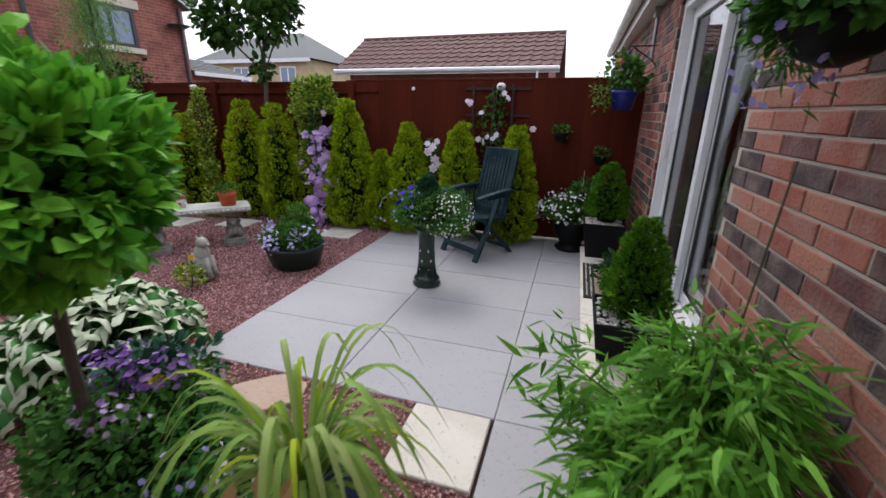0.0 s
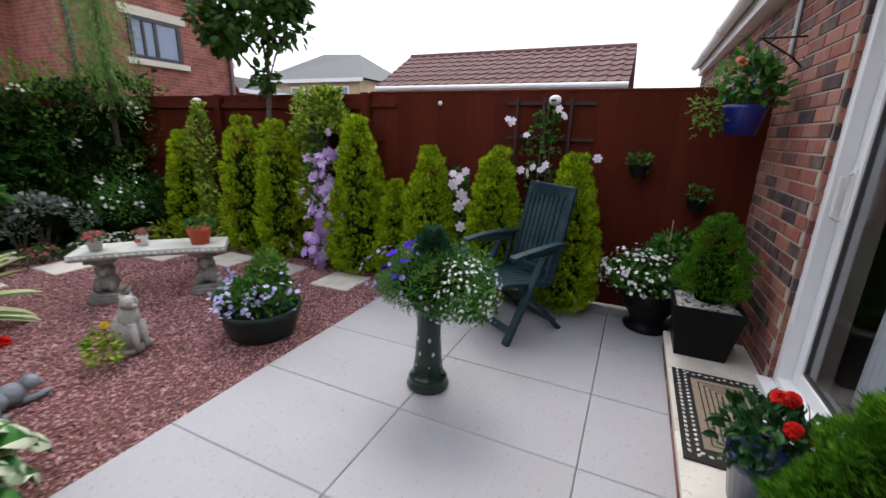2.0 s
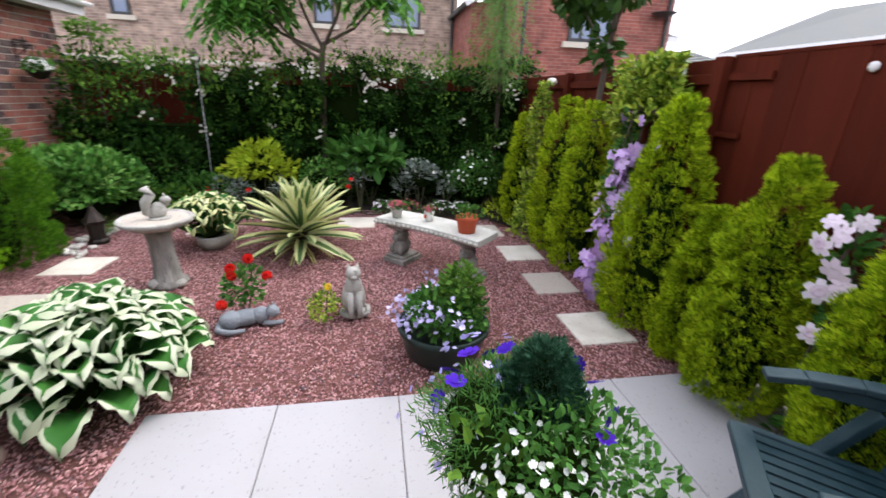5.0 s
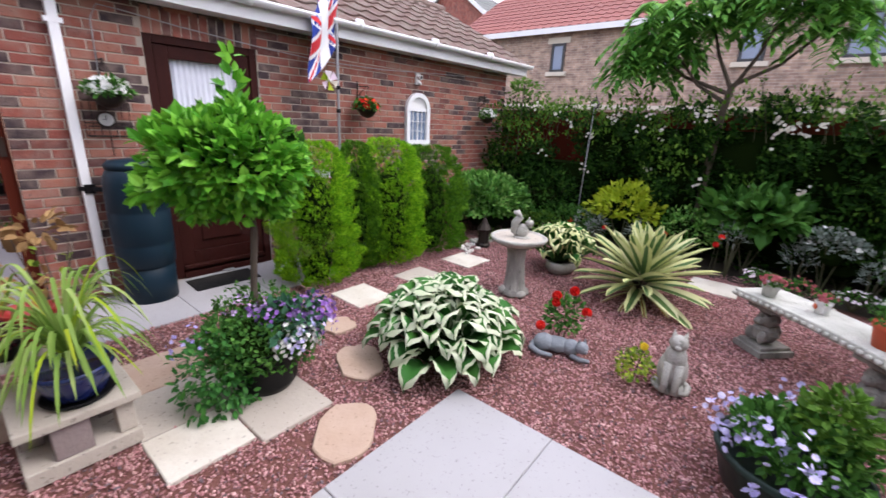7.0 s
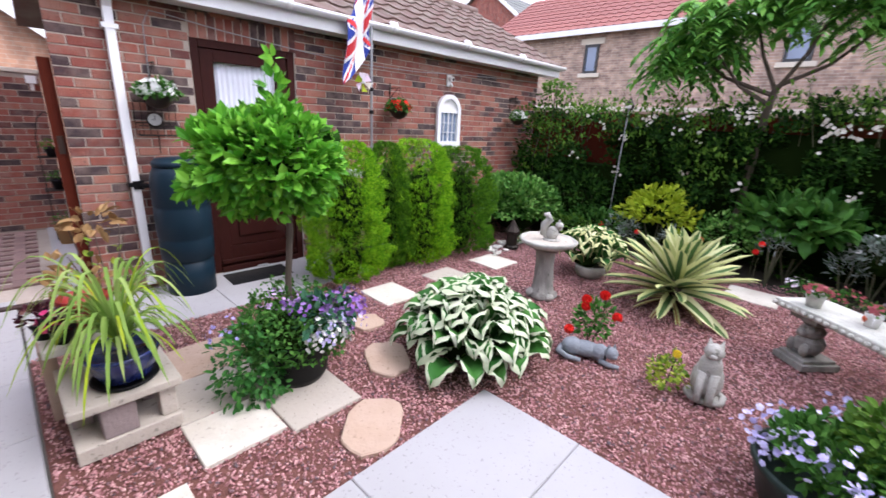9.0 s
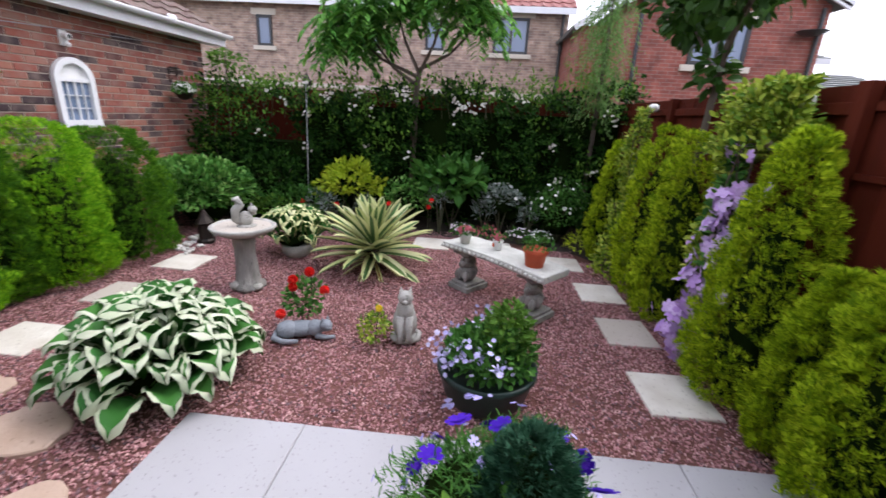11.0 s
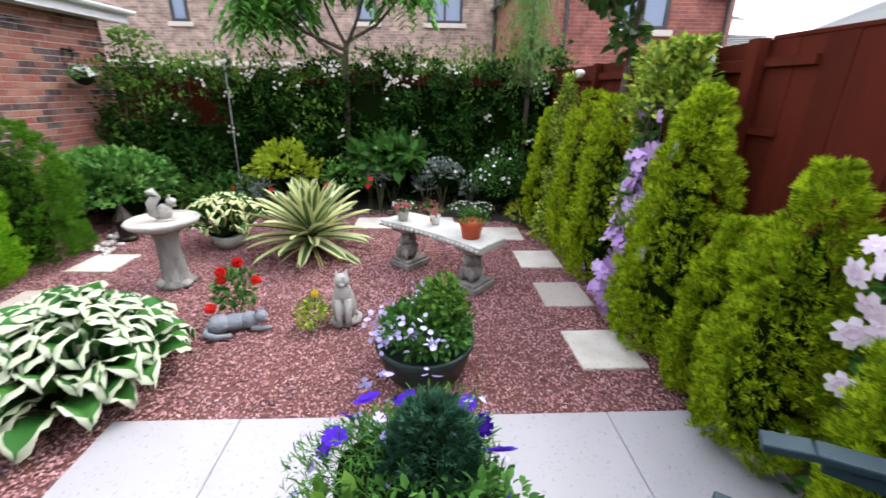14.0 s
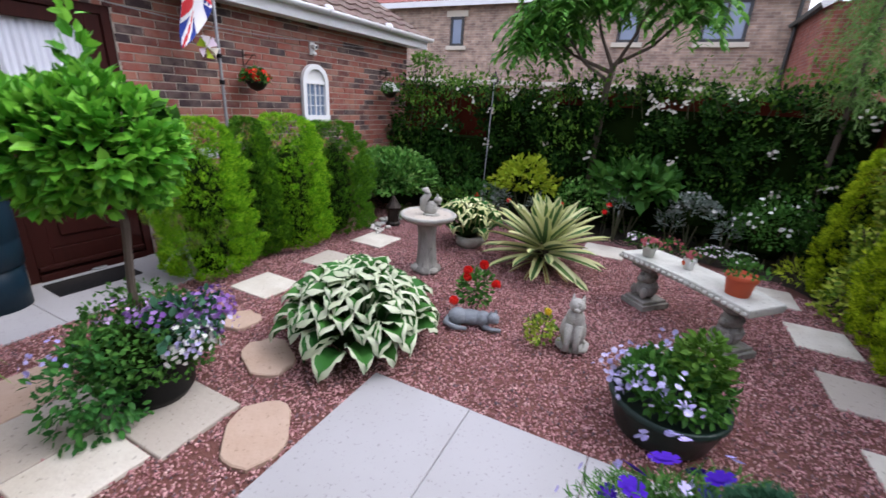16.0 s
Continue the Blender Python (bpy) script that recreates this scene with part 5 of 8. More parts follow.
lampq = solar_lamp(-.80, 1.665)
copy_thing(lampq, pose(-2.93, 4.74, 1.665))
copy_thing(lampq, pose(-4.99, 4.74, 1.665))
d = thing("fence_disc", (-1.84, 4.797, 1.655), "small white disc screwed to the fence", "fence fitting")
part("disc", Geo().lathe([(0, 0), (.022, 0), (.022, .008), (.012, .012), (0, .012)], 14), "white_paint", d, smooth=True)
d.matrix_world = pose(-1.84, 4.797, 1.655, 90, 0, 0)
for x, z in ((-.12, 1.20), (.30, .98)):
    t = thing("wall_planter", (x, 4.79, z), "small black half-round planter hanging on the fence", "planter")
    part("pot", Geo().lathe([(.045, -.09), (.075, 0), (.08, .005), (.07, 0), (.04, -.02)], 14, (0, -.075, 0)), "pot_black", t)
    p, dd = ball_points(130, (.10, .08, .07), (0, -.08, .03), .3, seed=int(100 * x) + 40)
    bushy(t, "plant", p, dd, OVAL, .032, "mid", .3, .5)

# fig-like tree behind the conifers
tree = thing("leafy_tree", (-3.76, 4.62, 0), "young broad-leaved tree rising above the fence", "tree")
g = Geo().tube([(0, 0, 0), (.02, 0, .8), (-.01, 0, 1.5), (.02, 0, 1.85)], [.035, .03, .026, .024], 8)
limbs = [((.02, 0, 1.85), (.2, -.05, 2.1), (.42, -.1, 2.25)), ((.02, 0, 1.83), (-.25, 0, 2.05), (-.5, -.05, 2.3)), ((.02, 0, 1.85), (.03, .02, 2.3), (.05, 0, 2.75)), ((.02, 0, 2.0), (-.15, .1, 2.4), (-.3, .1, 2.8)), ((.03, 0, 2.1), (.25, .05, 2.5), (.4, .05, 2.8))]
for l in limbs:
    g.tube(l, [.018, .012, .006], 6)
part("trunk", g, "bark", tree)
P, D = [], []
for i, (c, r) in enumerate((((-.42, -.05, 2.42), (.36, .34, .26)), ((.22, -.05, 2.36), (.24, .26, .18)), ((-.10, 0, 2.75), (.42, .38, .34)), ((-.28, .05, 3.05), (.38, .36, .30)), ((-.62, 0, 2.4), (.22, .22, .2)), ((.34, 0, 2.62), (.16, .2, .16)), ((.02, -.02, 1.9), (.12, .1, .13)))):
    p, dd = ball_points(260 if i < 6 else 60, r, c, .35, seed=60 + i, lump=.25)
    P.append(p), D.append(dd)
bushy(tree, "crown", np.concatenate(P), np.concatenate(D), OVAL, .115, "fig", -.15, .6, 9)

# ---- west hedge: climbing rose over the fence ----
hd = thing("climber_hedge", (-6.40, 1.68, 0), "dark dense climber hedge with white blossom over the back fence", "hedge")
g = np.random.default_rng(77)
n = 36000
y = g.uniform(-2.9, 3.3, n)
z = np.abs(g.uniform(0, 1, n)) ** .75 * (1.70 + .11 * np.sin(y * 2.3) + .09 * np.sin(y * 5.9 + 1) + .045 * y)
bulge = .30 + .15 * np.sin(y * 3.1 + z * 2) + .12 * np.sin(y * 7 - z * 5) + .09 * np.sin(y * 15 + z * 11)
bare = (y < -1.35) & (z > 1.15 + .2 * np.sin(y * 6)) & (g.uniform(0, 1, n) < .93)
x = bulge * g.uniform(.05, 1.0, n) - .1 * (z > 1.6)
top = g.uniform(0, 1, n) < .13
z = np.where(top & ~bare, 1.66 + .045 * y + .10 * np.sin(y * 2.3) + g.uniform(-.05, .16, n), z)
x = np.where(top, g.uniform(-.45, .42, n), x)
x, y, z, n = x[~bare], y[~bare], z[~bare], int((~bare).sum())
lush = np.sin(y * 8.3 + z * 4) + np.sin(z * 10.7 - y * 5.1) + np.sin(y * 19 + 2 * z) + .8 * np.sin(z * 23 + y * 11) + g.normal(0, .5, n) > -.25
x, y, z, n = x[lush], y[lush], z[lush], int(lush.sum())
bushy(hd, "foliage", np.stack([x, y, z], 1), np.tile((.8, 0, .3), (n, 1)), OVAL, .066, "hedge", .2, .65, 5, kind="stuff")
sc = np.stack([g.uniform(-.3, .40, 150), g.uniform(-2.9, 3.3, 150), g.uniform(1.60, 1.92, 150)], 1)
sc[:, 2] += .045 * sc[:, 1]
sc[110:, 0] = g.uniform(.30, .46, 40)
sc[110:, 2] = g.uniform(.7, 1.65, 40)
sh = np.repeat(sc, 22, 0) + g.normal(0, (.08, .11, .05), (3300, 3))
bushy(hd, "new_growth", sh, np.tile((.5, 0, 1), (3300, 1)), OVAL, .055, "new_leaf", .5, .7, 6, kind="stuff")
wand = Geo()
for k in range(46):
    yy = g.uniform(-2.8, 3.2)
    z0, hh, lean = 1.6 + .045 * yy, g.uniform(.2, .5), g.normal(0, .12, 2)
    tip = np.array((g.uniform(-.2, .3) + lean[0], yy + lean[1], z0 + hh))
    foot = np.array((tip[0] - lean[0], yy, z0 - .2))
    wand.tube([tuple(foot), tuple((foot + tip) / 2 + (0, 0, .05)), tuple(tip)], [.005, .004, .002], 4)
    q = foot + (tip - foot) * np.linspace(.35, 1, 14)[:, None] + g.normal(0, .022, (14, 3))
    sh = np.concatenate([sh[:0] if k == 0 else sh, q])
part("wand", wand, "stem", hd, "thin upright rose stems", kind="stuff")
bushy(hd, "wand_leaf", sh, np.tile((.2, 0, 1), (len(sh), 1)), OVAL, .050, "new_leaf", .3, .8, 7, kind="stuff")
# added dark boxes, so gaps between hedge leaves look shaded
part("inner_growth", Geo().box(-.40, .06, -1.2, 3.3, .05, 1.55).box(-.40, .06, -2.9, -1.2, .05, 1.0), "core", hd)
cl_c = np.stack([g.uniform(.30, .46, 32), g.uniform(-1.9, 3.0, 32), 1.78 - 1.05 * g.uniform(0, 1, 32) ** 1.8], 1)
fl = np.repeat(cl_c, 6, 0) + g.normal(0, .034, (32 * 6, 3))
blooms(hd, "blossom", fl, np.tile((1, -.1, .5), (len(fl), 1)), .021, "cream_fl", FLOWER, "creamy white rose blossom")
# upright rose pole and lantern finial
t = thing("garden_pole", (-5.84, 0.65, 0), "thin grey garden pole in the bed", "pole")
part("pole", Geo().tube([(0, .04, 0), (-.2, 0, 1.8)], .007, 8), "metal_grey", t)
t = thing("post_lantern", (-6.50, 0.48, 1.70), "small black lantern on the back fence", "lantern")
part("lantern", Geo().lathe([(.03, 0), (.05, .03), (.06, .12), (.07, .14), (.03, .20), (.012, .24), (0, .26)], 8), "metal_dark", t)
t = thing("climbing_rose", (-6.29, -0.64, 0), "loose climbing rose beside the garage corner", "climbing plant")
p, dd = ball_points(1300, (.26, .5, .75), (.05, 0, 1.15), .3, seed=90, lump=.3)
bushy(t, "foliage", p, dd, OVAL, .06, "hedge", .2, .6, 91)
p, dd = ball_points(260, (.14, .32, .12), (.05, .1, 2.05), .2, seed=92, lump=.35)
bushy(t, "new_growth", p, dd, OVAL, .06, "fresh", .3, .6, 93)
part("stem", Geo().tube([(0, 0, 0), (.02, .05, 1.0), (.05, .1, 2.1)], .012, 6).tube([(0, -.1, 0), (.1, -.15, 1.0), (.05, 0, 1.9)], .01, 6), "bark", t)

# ---- sumac tree ----
sm = thing("sumac_tree", (-6.36, 2.04, 0), "spreading sumac tree with long feathered leaves", "tree")
g = Geo().tube([(0, 0, 0), (.03, 0, 1.0), (0, .02, 1.80), (0, .05, 2.05)], [.05, .045, .04, .035], 8)
tips = []
for a, b in (((0, .05, 1.95), (.1, -.95, 2.55)), ((0, .03, 1.85), (.2, -.6, 2.45)), ((0, .05, 2.05), (.1, .85, 2.65)), ((0, .05, 2.0), (.3, .45, 2.9)), ((0, .05, 2.0), (-.1, -.35, 2.95))):
    mid = ((a[0] + b[0]) / 2, (a[1] + b[1]) / 2, (a[2] + b[2]) / 2 - .10)
    g.tube([a, mid, b], [.026, .018, .009], 7)
    tips.append(b)
part("trunk", g, "bark", sm)
rs = np.random.default_rng(44)
LEAFLET = ([(0, 0, 0), (-.15, .35, .02), (.15, .35, .02), (-.12, .7, -.05), (.12, .7, -.05), (0, 1, -.2)], [(0, 2, 1), (1, 2, 4, 3), (3, 4, 5)])
LP, LA, LH = [], [], []
for c in tips + [(.2, -.8, 2.75), (.3, -.5, 2.85), (.2, .1, 3.1), (.3, .7, 2.95), (-.3, 0, 3.0), (.25, -.95, 2.4)]:
    for k in range(17):
        a = 2 * math.pi * k / 17 + rs.uniform(-.3, .3)
        dirn = np.array((math.cos(a), math.sin(a), .0))
        L = rs.uniform(.30, .46)
        zoff = np.array((0, 0, rs.uniform(-.26, .20)))
        for q in range(11):
            u = .15 + .85 * q / 10
            p = np.array(c) + dirn * L * u + np.array((0, 0, .28 * u - .52 * u * u)) + zoff
            sidev = np.array((-dirn[1], dirn[0], 0))
            for s in (-1, 1):
                LP.append(p)
                LA.append(unit(sidev * s + dirn * .5 + np.array((0, 0, -.42)) + rs.normal(0, .12, 3)))
                LH.append((0, 0, 1.0))
part("crown", Geo().scatter(LEAFLET, LP, LA, LH, .165 * rs.uniform(.75, 1.25, len(LP))), "sumac", sm)

# ---- feathery tree by the corner ----
wt = thing("feathery_tree", (-6.3, 4.45, 0), "light green weeping feathery tree in the corner of the garden", "tree")
part("trunk", Geo().tube([(0, 0, 0), (0, .02, 1.5), (.05, 0, 2.4), (.05, 0, 3.0)], [.035, .03, .02, .008], 7), "bark", wt)
P, A = [], []
for k in range(210):
    a, z0 = rs.uniform(0, 6.28), rs.uniform(1.7, 3.15)
    d0 = np.array((math.cos(a), math.sin(a), 0))
    R = rs.uniform(.18, .5) * (1.25 - .25 * (z0 - 1.6))
    for q in range(22):
        u = q / 21
        P.append(np.array((.03, 0, z0)) + d0 * R * u + np.array((0, 0, .15 * u - .55 * u * u)) + rs.normal(0, .012, 3))
        A.append(d0 * .4 + np.array((0, 0, -.8)) + rs.normal(0, .5, 3))
part("crown", Geo().scatter(LANCE, P, A, rs.normal(size=(len(P), 3)), .075), "willow", wt)

# ---- shrubs of the beds ----
def shrub(name, x, y, r, z, mat, n, size, label, seed, tmpl=OVAL, flowers=None, low=-.35, lump=.18, core=True):
    t = thing(name, (x, y, 0), label, "shrub")
    p, dd = ball_points(n, r, (0, 0, z), .55, low, lump, seed)
    bushy(t, "foliage", p, dd, tmpl, size, mat, .3, .45, seed)
    s = Geo()
    for k in range(5):
        a = k * 1.26 + seed
        s.tube([(0, 0, 0), (r[0] * .3 * math.cos(a), r[1] * .3 * math.sin(a), z * .6), (r[0] * .6 * math.cos(a), r[1] * .6 * math.sin(a), z + r[2] * .3)], [.012, .008, .004], 5)
    part("stem", s, "stem", t)
    # optional dark blob whose colour stands for shade inside the bush
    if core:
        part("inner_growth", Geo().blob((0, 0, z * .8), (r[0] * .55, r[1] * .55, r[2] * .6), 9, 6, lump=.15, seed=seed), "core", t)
    if flowers:
        m, c, sz = flowers
        p, dd = ball_points(c, (r[0] * 1.03, r[1] * 1.03, r[2] * 1.05), (0, 0, z), .95, .1, lump, seed + 5)
        blooms(t, "blossom", p, dd, sz, m)
    return t


shrub("variegated_shrub", -5.26, -0.40, (.78, .62, .46), .43, "shrub_var", 5200, .075, "large round shrub with variegated leaves beside the garage", 21)
shrub("yellow_shrub", -5.83, 1.30, (.34, .42, .36), .52, "yellow_leaf", 700, .085, "bright yellow-green shrub in the bed", 22, lump=.3, core=False)
shrub("hydrangea", -5.93, 2.65, (.34, .42, .32), .62, "mid", 420, .16, "broad-leaved green shrub in the bed", 23)
shrub("variegated_shrub", -5.84, 2.06, (.28, .30, .25), .38, "shrub_var", 900, .048, "pale variegated bush in the bed", 24)
shrub("green_bush", -5.69, 0.55, (.35, .45, .25), .25, "mid", 900, .055, "low green bush at the bed edge", 25)
shrub("green_bush", -5.89, 0.16, (.35, .45, .4), .55, "hedge", 900, .07, "dark leafy bush at the back of the bed", 26)
shrub("lime_bush", -5.49, 0.36, (.20, .26, .16), .20, "fresh", 420, .05, "small lime-green bush at the bed edge", 27)
shrub("green_bush", -6.03, 3.47, (.35, .5, .33), .40, "hedge", 1300, .05, "dark green bush under the climber hedge", 28)
shrub("green_bush", -5.64, 4.03, (.35, .35, .36), .40, "mid", 900, .05, "mixed green bush with pale blossom in the bed", 29, flowers=("white_fl", 40, .022))
shrub("green_bush", -5.35, 4.35, (.30, .25, .35), .42, "hedge", 700, .055, "dark green bush at the fence corner", 30)
shrub("grey_bush", -5.78, 3.31, (.20, .24, .18), .50, "silver", 420, .05, "silver-grey flowering bush behind the bench", 31, flowers=("white_fl", 26, .022))
shrub("ferny_bush", -5.16, 4.29, (.22, .22, .14), .14, "yellow_leaf", 300, .07, "low yellow-green grassy tuft at the bed edge", 32, LANCE, core=False)
for i, (x, y, s) in enumerate(((-5.60, 0.91, .15), (-5.67, 1.54, .14), (-5.64, 2.52, .13), (-5.74, 3.10, .15), (-5.66, 3.66, .13), (-5.51, 1.10, .12))):
    shrub("silver_ragwort", x, y, (s, s, s * 1.1), .30 if i != 2 else .46, "silver", 170, .065, "silver-leaved ragwort in the bed", 40 + i, LANCE, core=False)
for i, (x, y, z) in enumerate(((-5.52, 1.19, .33), (-5.53, 0.73, .34), (-5.55, 1.86, .38), (-5.53, 2.41, .46), (-5.58, 2.37, .36), (-5.58, 1.71, .26))):
    t = thing("red_poppy", (x, y, 0), "single red flower on a thin stem in the bed", "flower", "red bed flowers")
    part("stem", Geo().tube([(0, 0, 0), (.01, .01, z)], .003, 5), "stem", t)
    part("flower", flower_scatter(Geo(), [(.01, .01, z)] * 3, [(1, 0, .5), (.5, .5, .8), (.5, -.5, .8)], .034, FLOWER6), "red_fl", t)
for i, (y, m) in enumerate(((2.75, "pinkwhite"), (3.05, "dusty_pink"), (3.45, "pinkwhite"), (3.7, "white_fl"))):
    shrub("bedding_plant", -5.50 + .03 * i, y + .09, (.13, .16, .09), .10, "mid", 160, .035, "low bedding plant with small flowers at the bed edge", 50 + i, flowers=(m, 34, .018), core=False)
# fern, lantern pot and pebbles by the conifers
t = thing("fern", (-4.83, -0.02, 0), "small pale fern among the pebbles", "fern")
P, A = [], []
for k in range(16):
    a = k * .39
    dv = np.array((math.cos(a), math.sin(a), 0))
    for q in range(10):
        u = q / 9
        P.append(dv * .16 * u + np.array((0, 0, .05 + .26 * u - .16 * u * u)))
        A.append(dv + np.array((0, 0, .2)) + RNG.normal(0, .6, 3))
part("fronds", Geo().scatter(LANCE, P, A, np.tile((0, 0, 1.), (len(P), 1)), .06), "fresh", t)
t = thing("garden_lantern", (-4.60, 0.01, 0), "dark garden lantern beside the conifer", "lantern")
part("body", Geo().lathe([(.09, 0), (.09, .03), (.07, .05), (.07, .20), (.10, .23), (.05, .30), (.02, .36), (0, .37)], 8), "metal_dark", t)
part("handle", Geo().tube([(-.02, 0, .35), (-.03, 0, .42), (.03, 0, .42), (.02, 0, .35)], .005, 6), "metal_dark", t)
g = np.random.default_rng(8)
for i in range(46):
    u = i / 45
    x, y = -4.18 - .95 * u + g.normal(0, .05), -.0 - .12 * math.sin(u * 3) + g.normal(0, .06)
    s = g.uniform(.02, .045)
    t = part("pebble", Geo().blob((0, 0, 0), (s, s * .8, s * .6), 8, 5, lump=.12, seed=i), "pebble", None, "pale rounded pebble beside the conifers", True, loc=(x, y, s * .4), rz=g.uniform(0, 180))
    tagged(t, "", "pebble", "pebbles")


# ---- hostas and spiky plants: leaf by leaf ----
def hosta_leaf(L=1.0, W=.62, droop=.35, seed=0):
    """A broad pointed leaf with a ragged cream margin; slot 0 green, slot 1 cream."""
    rs, g, n = random.Random(seed), Geo(), 9
    rows = []
    for i in range(n + 1):
        u = i / n
        w = W / 2 * math.sin(math.pi * min(1, u * .93 + .045)) ** .65 * (1 - .38 * u) * 1.36 if i < n else .004
        y, z = L * (.0 + u), -.02 + .24 * math.sin(u * 2.0) * .6 - droop * u * u
        inn = w * rs.uniform(.66, .86) * (1.0 if u < .88 else .35)
        wav = .018 * math.sin(i * 2.1 + seed)
        rows.append([(-w, y, z + .07 * w / W + wav), (-inn, y, z + .035), (0, y, z - .01), (inn, y, z + .035), (w, y, z + .07 * w / W - wav)])
    v = [p for r in rows for p in r]
    for k, slot in ((0, 1), (1, 0), (2, 0), (3, 1)):
        g.add([], [])
    g.v, g.f, g.m, g.n = [np.array(v)], [], [], len(v)
    for i in range(n):
        for k, slot in ((0, 1), (1, 0), (2, 0), (3, 1)):
            g.f.append((i * 5 + k, i * 5 + k + 1, (i + 1) * 5 + k + 1, (i + 1) * 5 + k))
            g.m.append(slot)
    return g


def hosta(loc, r, h, n, leaf, label, seed, slots=("hosta_green", "hosta_edge")):
    t = thing("hosta", loc, label, "hosta")
    rs = random.Random(seed)
    meshes = []
    for k in range(7):
        me = hosta_leaf(leaf * rs.uniform(.85, 1.12), leaf * rs.uniform(.60, .72), leaf * 1.6 * rs.uniform(.10, .22), seed * 10 + k).mesh("leaf", True)
        meshes.append(mats(me, slots))
    stalks = Geo()
    for i in range(n):
        u = (i + .5) / n
        a = i * 2.39996
        rr = r * math.sqrt(u) * .86
        z = h * (1 - .74 * u ** 1.9) * rs.uniform(.9, 1.05)
        rr2 = max(.02, rr - leaf * .32)
        p = Vector((rr2 * math.cos(a), rr2 * math.sin(a), z))
        tilt = 40 - 62 * u + rs.uniform(-13, 13)
        m = Matrix.Translation(p) @ pose(0, 0, 0, 0, 0, math.degrees(a) - 90 + rs.uniform(-34, 34)) @ pose(0, 0, 0, tilt, rs.uniform(-12, 12), 0)
        piece("leaf", meshes[i % 7], t, None, rot=m)
        stalks.tube([(0, 0, 0), (p.x * .5, p.y * .5, z * .7), tuple(p)], [.006, .005, .004], 4)
    part("stem", stalks, "fresh", t)
    # dark blob under the leaves, shade put into its colour
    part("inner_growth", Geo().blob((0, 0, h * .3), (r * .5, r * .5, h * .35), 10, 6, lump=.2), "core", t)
    return t


hosta((-2.29, 1.285, 0), .45, .30, 134, .232, "large hosta with dark green leaves edged in cream", 4)
t = hosta((-4.45, 1.11, .12), .34, .22, 60, .17, "smaller hosta with pale-edged green leaves in a stone pot", 5, ("hosta_green", "yucca_edge"))
t = thing("stone_trough", (-4.45, 1.13, 0), "rough weathered stone planter", "planter")
part("bowl", Geo().lathe([(.15, 0), (.19, .05), (.20, .12), (.17, .13), (.16, .10)], 14, sx=1.0, sy=.8, wob=.04), "concrete", t, smooth=True)

yc = thing("yucca", (-4.20, 2.0, 0), "large spiky variegated yucca with green leaves edged in cream", "yucca")
rs = random.Random(5)


def blade(L, W, bend, seed, n=8):
    g = Geo()
    v = []
    for i in range(n + 1):
        u = i / n
        w = W / 2 * (.55 + 1.5 * u * (1 - u)) * (1 if i < n else 0) * (1 - .3 * u)
        y, z = L * (u - .10 * bend * u * u), -bend * L * u * u * .55
        v += [(-w, y, z + w * .5), (-w * .42, y, z + w * .15), (0, y, z), (w * .42, y, z + w * .15), (w, y, z + w * .5)]
    g.v, g.n = [np.array(v)], len(v)
    for i in range(n):
        for k, slot in ((0, 1), (1, 0), (2, 0), (3, 1)):
            g.f.append((i * 5 + k, i * 5 + k + 1, (i + 1) * 5 + k + 1, (i + 1) * 5 + k))
            g.m.append(slot)
    return g


bl = [mats(blade(L, .130, b, k).mesh("leaf", True), ("yucca_mid", "yucca_edge")) for k, (L, b) in enumerate(((.44, .05), (.56, .12), (.62, .2), (.58, .38), (.6, .22)))]
dead = mats(blade(.55, .05, .7, 9).mesh("leaf", True), ("dead_leaf", "yucca_edge"))
for i in range(62):
    u = i / 61
    a = i * 137.5
    el = 80 - 80 * u ** .8 + rs.uniform(-7, 7)
    m = pose(0, 0, .12 + .16 * (1 - u), 0, 0, a) @ pose(0, 0, 0, el, 0, 0) @ pose(0, .03, 0, 0, rs.uniform(-25, 25), 0)
    k = 0 if u < .2 else (1 if u < .45 else (2 if u < .75 else 3))
    piece("leaf", bl[k] if rs.random() > .06 or u < .7 else dead, yc, None, rot=m, sc=(1, 1, 1))
for i in range(10):
    piece("leaf", dead, yc, None, rot=pose(0, 0, .09, 0, 0, i * 36 + 9) @ pose(0, 0, 0, -3, 0, 0))
part("trunk", Geo().lathe([(.06, 0), (.075, .08), (.06, .22), (.03, .30)], 10, wob=.05), "bark", yc)


def strap_plant(parent, name, n, L, W, z, mat, seed, rise=.55, slots=None, dirs=None):
    g, rs = Geo(), np.random.default_rng(seed)
    for i in range(n):
        a = rs.uniform(0, 6.28) if dirs is None else dirs[i % len(dirs)] + rs.normal(0, .3)
        l, up = L * rs.uniform(.55, 1.1), rise * rs.uniform(.5, 1.25)
        d = np.array((math.cos(a), math.sin(a), 0))
        s = np.array((-d[1], d[0], 0))
        v = []
        m = 9
        for k in range(m + 1):
            u = k / m
            p = d * l * .75 * u ** 1.1 + np.array((0, 0, z + l * (up * 2.1 * u - (up * 1.2 + .75) * u * u)))
            w = W / 2 * (.6 + u * (1 - u) * 1.6) * (1 if k < m else .05)
            v += [p - s * w + (0, 0, w * .35), p, p + s * w + (0, 0, w * .35)]
        f = [(k * 3 + j, k * 3 + j + 1, k * 3 + j + 4, k * 3 + j + 3) for k in range(m) for j in (0, 1)]
        g.add(v, f)
    return part(name, g, mat, parent, smooth=True)


# ---- stones of the paving ----
SLABS = {}


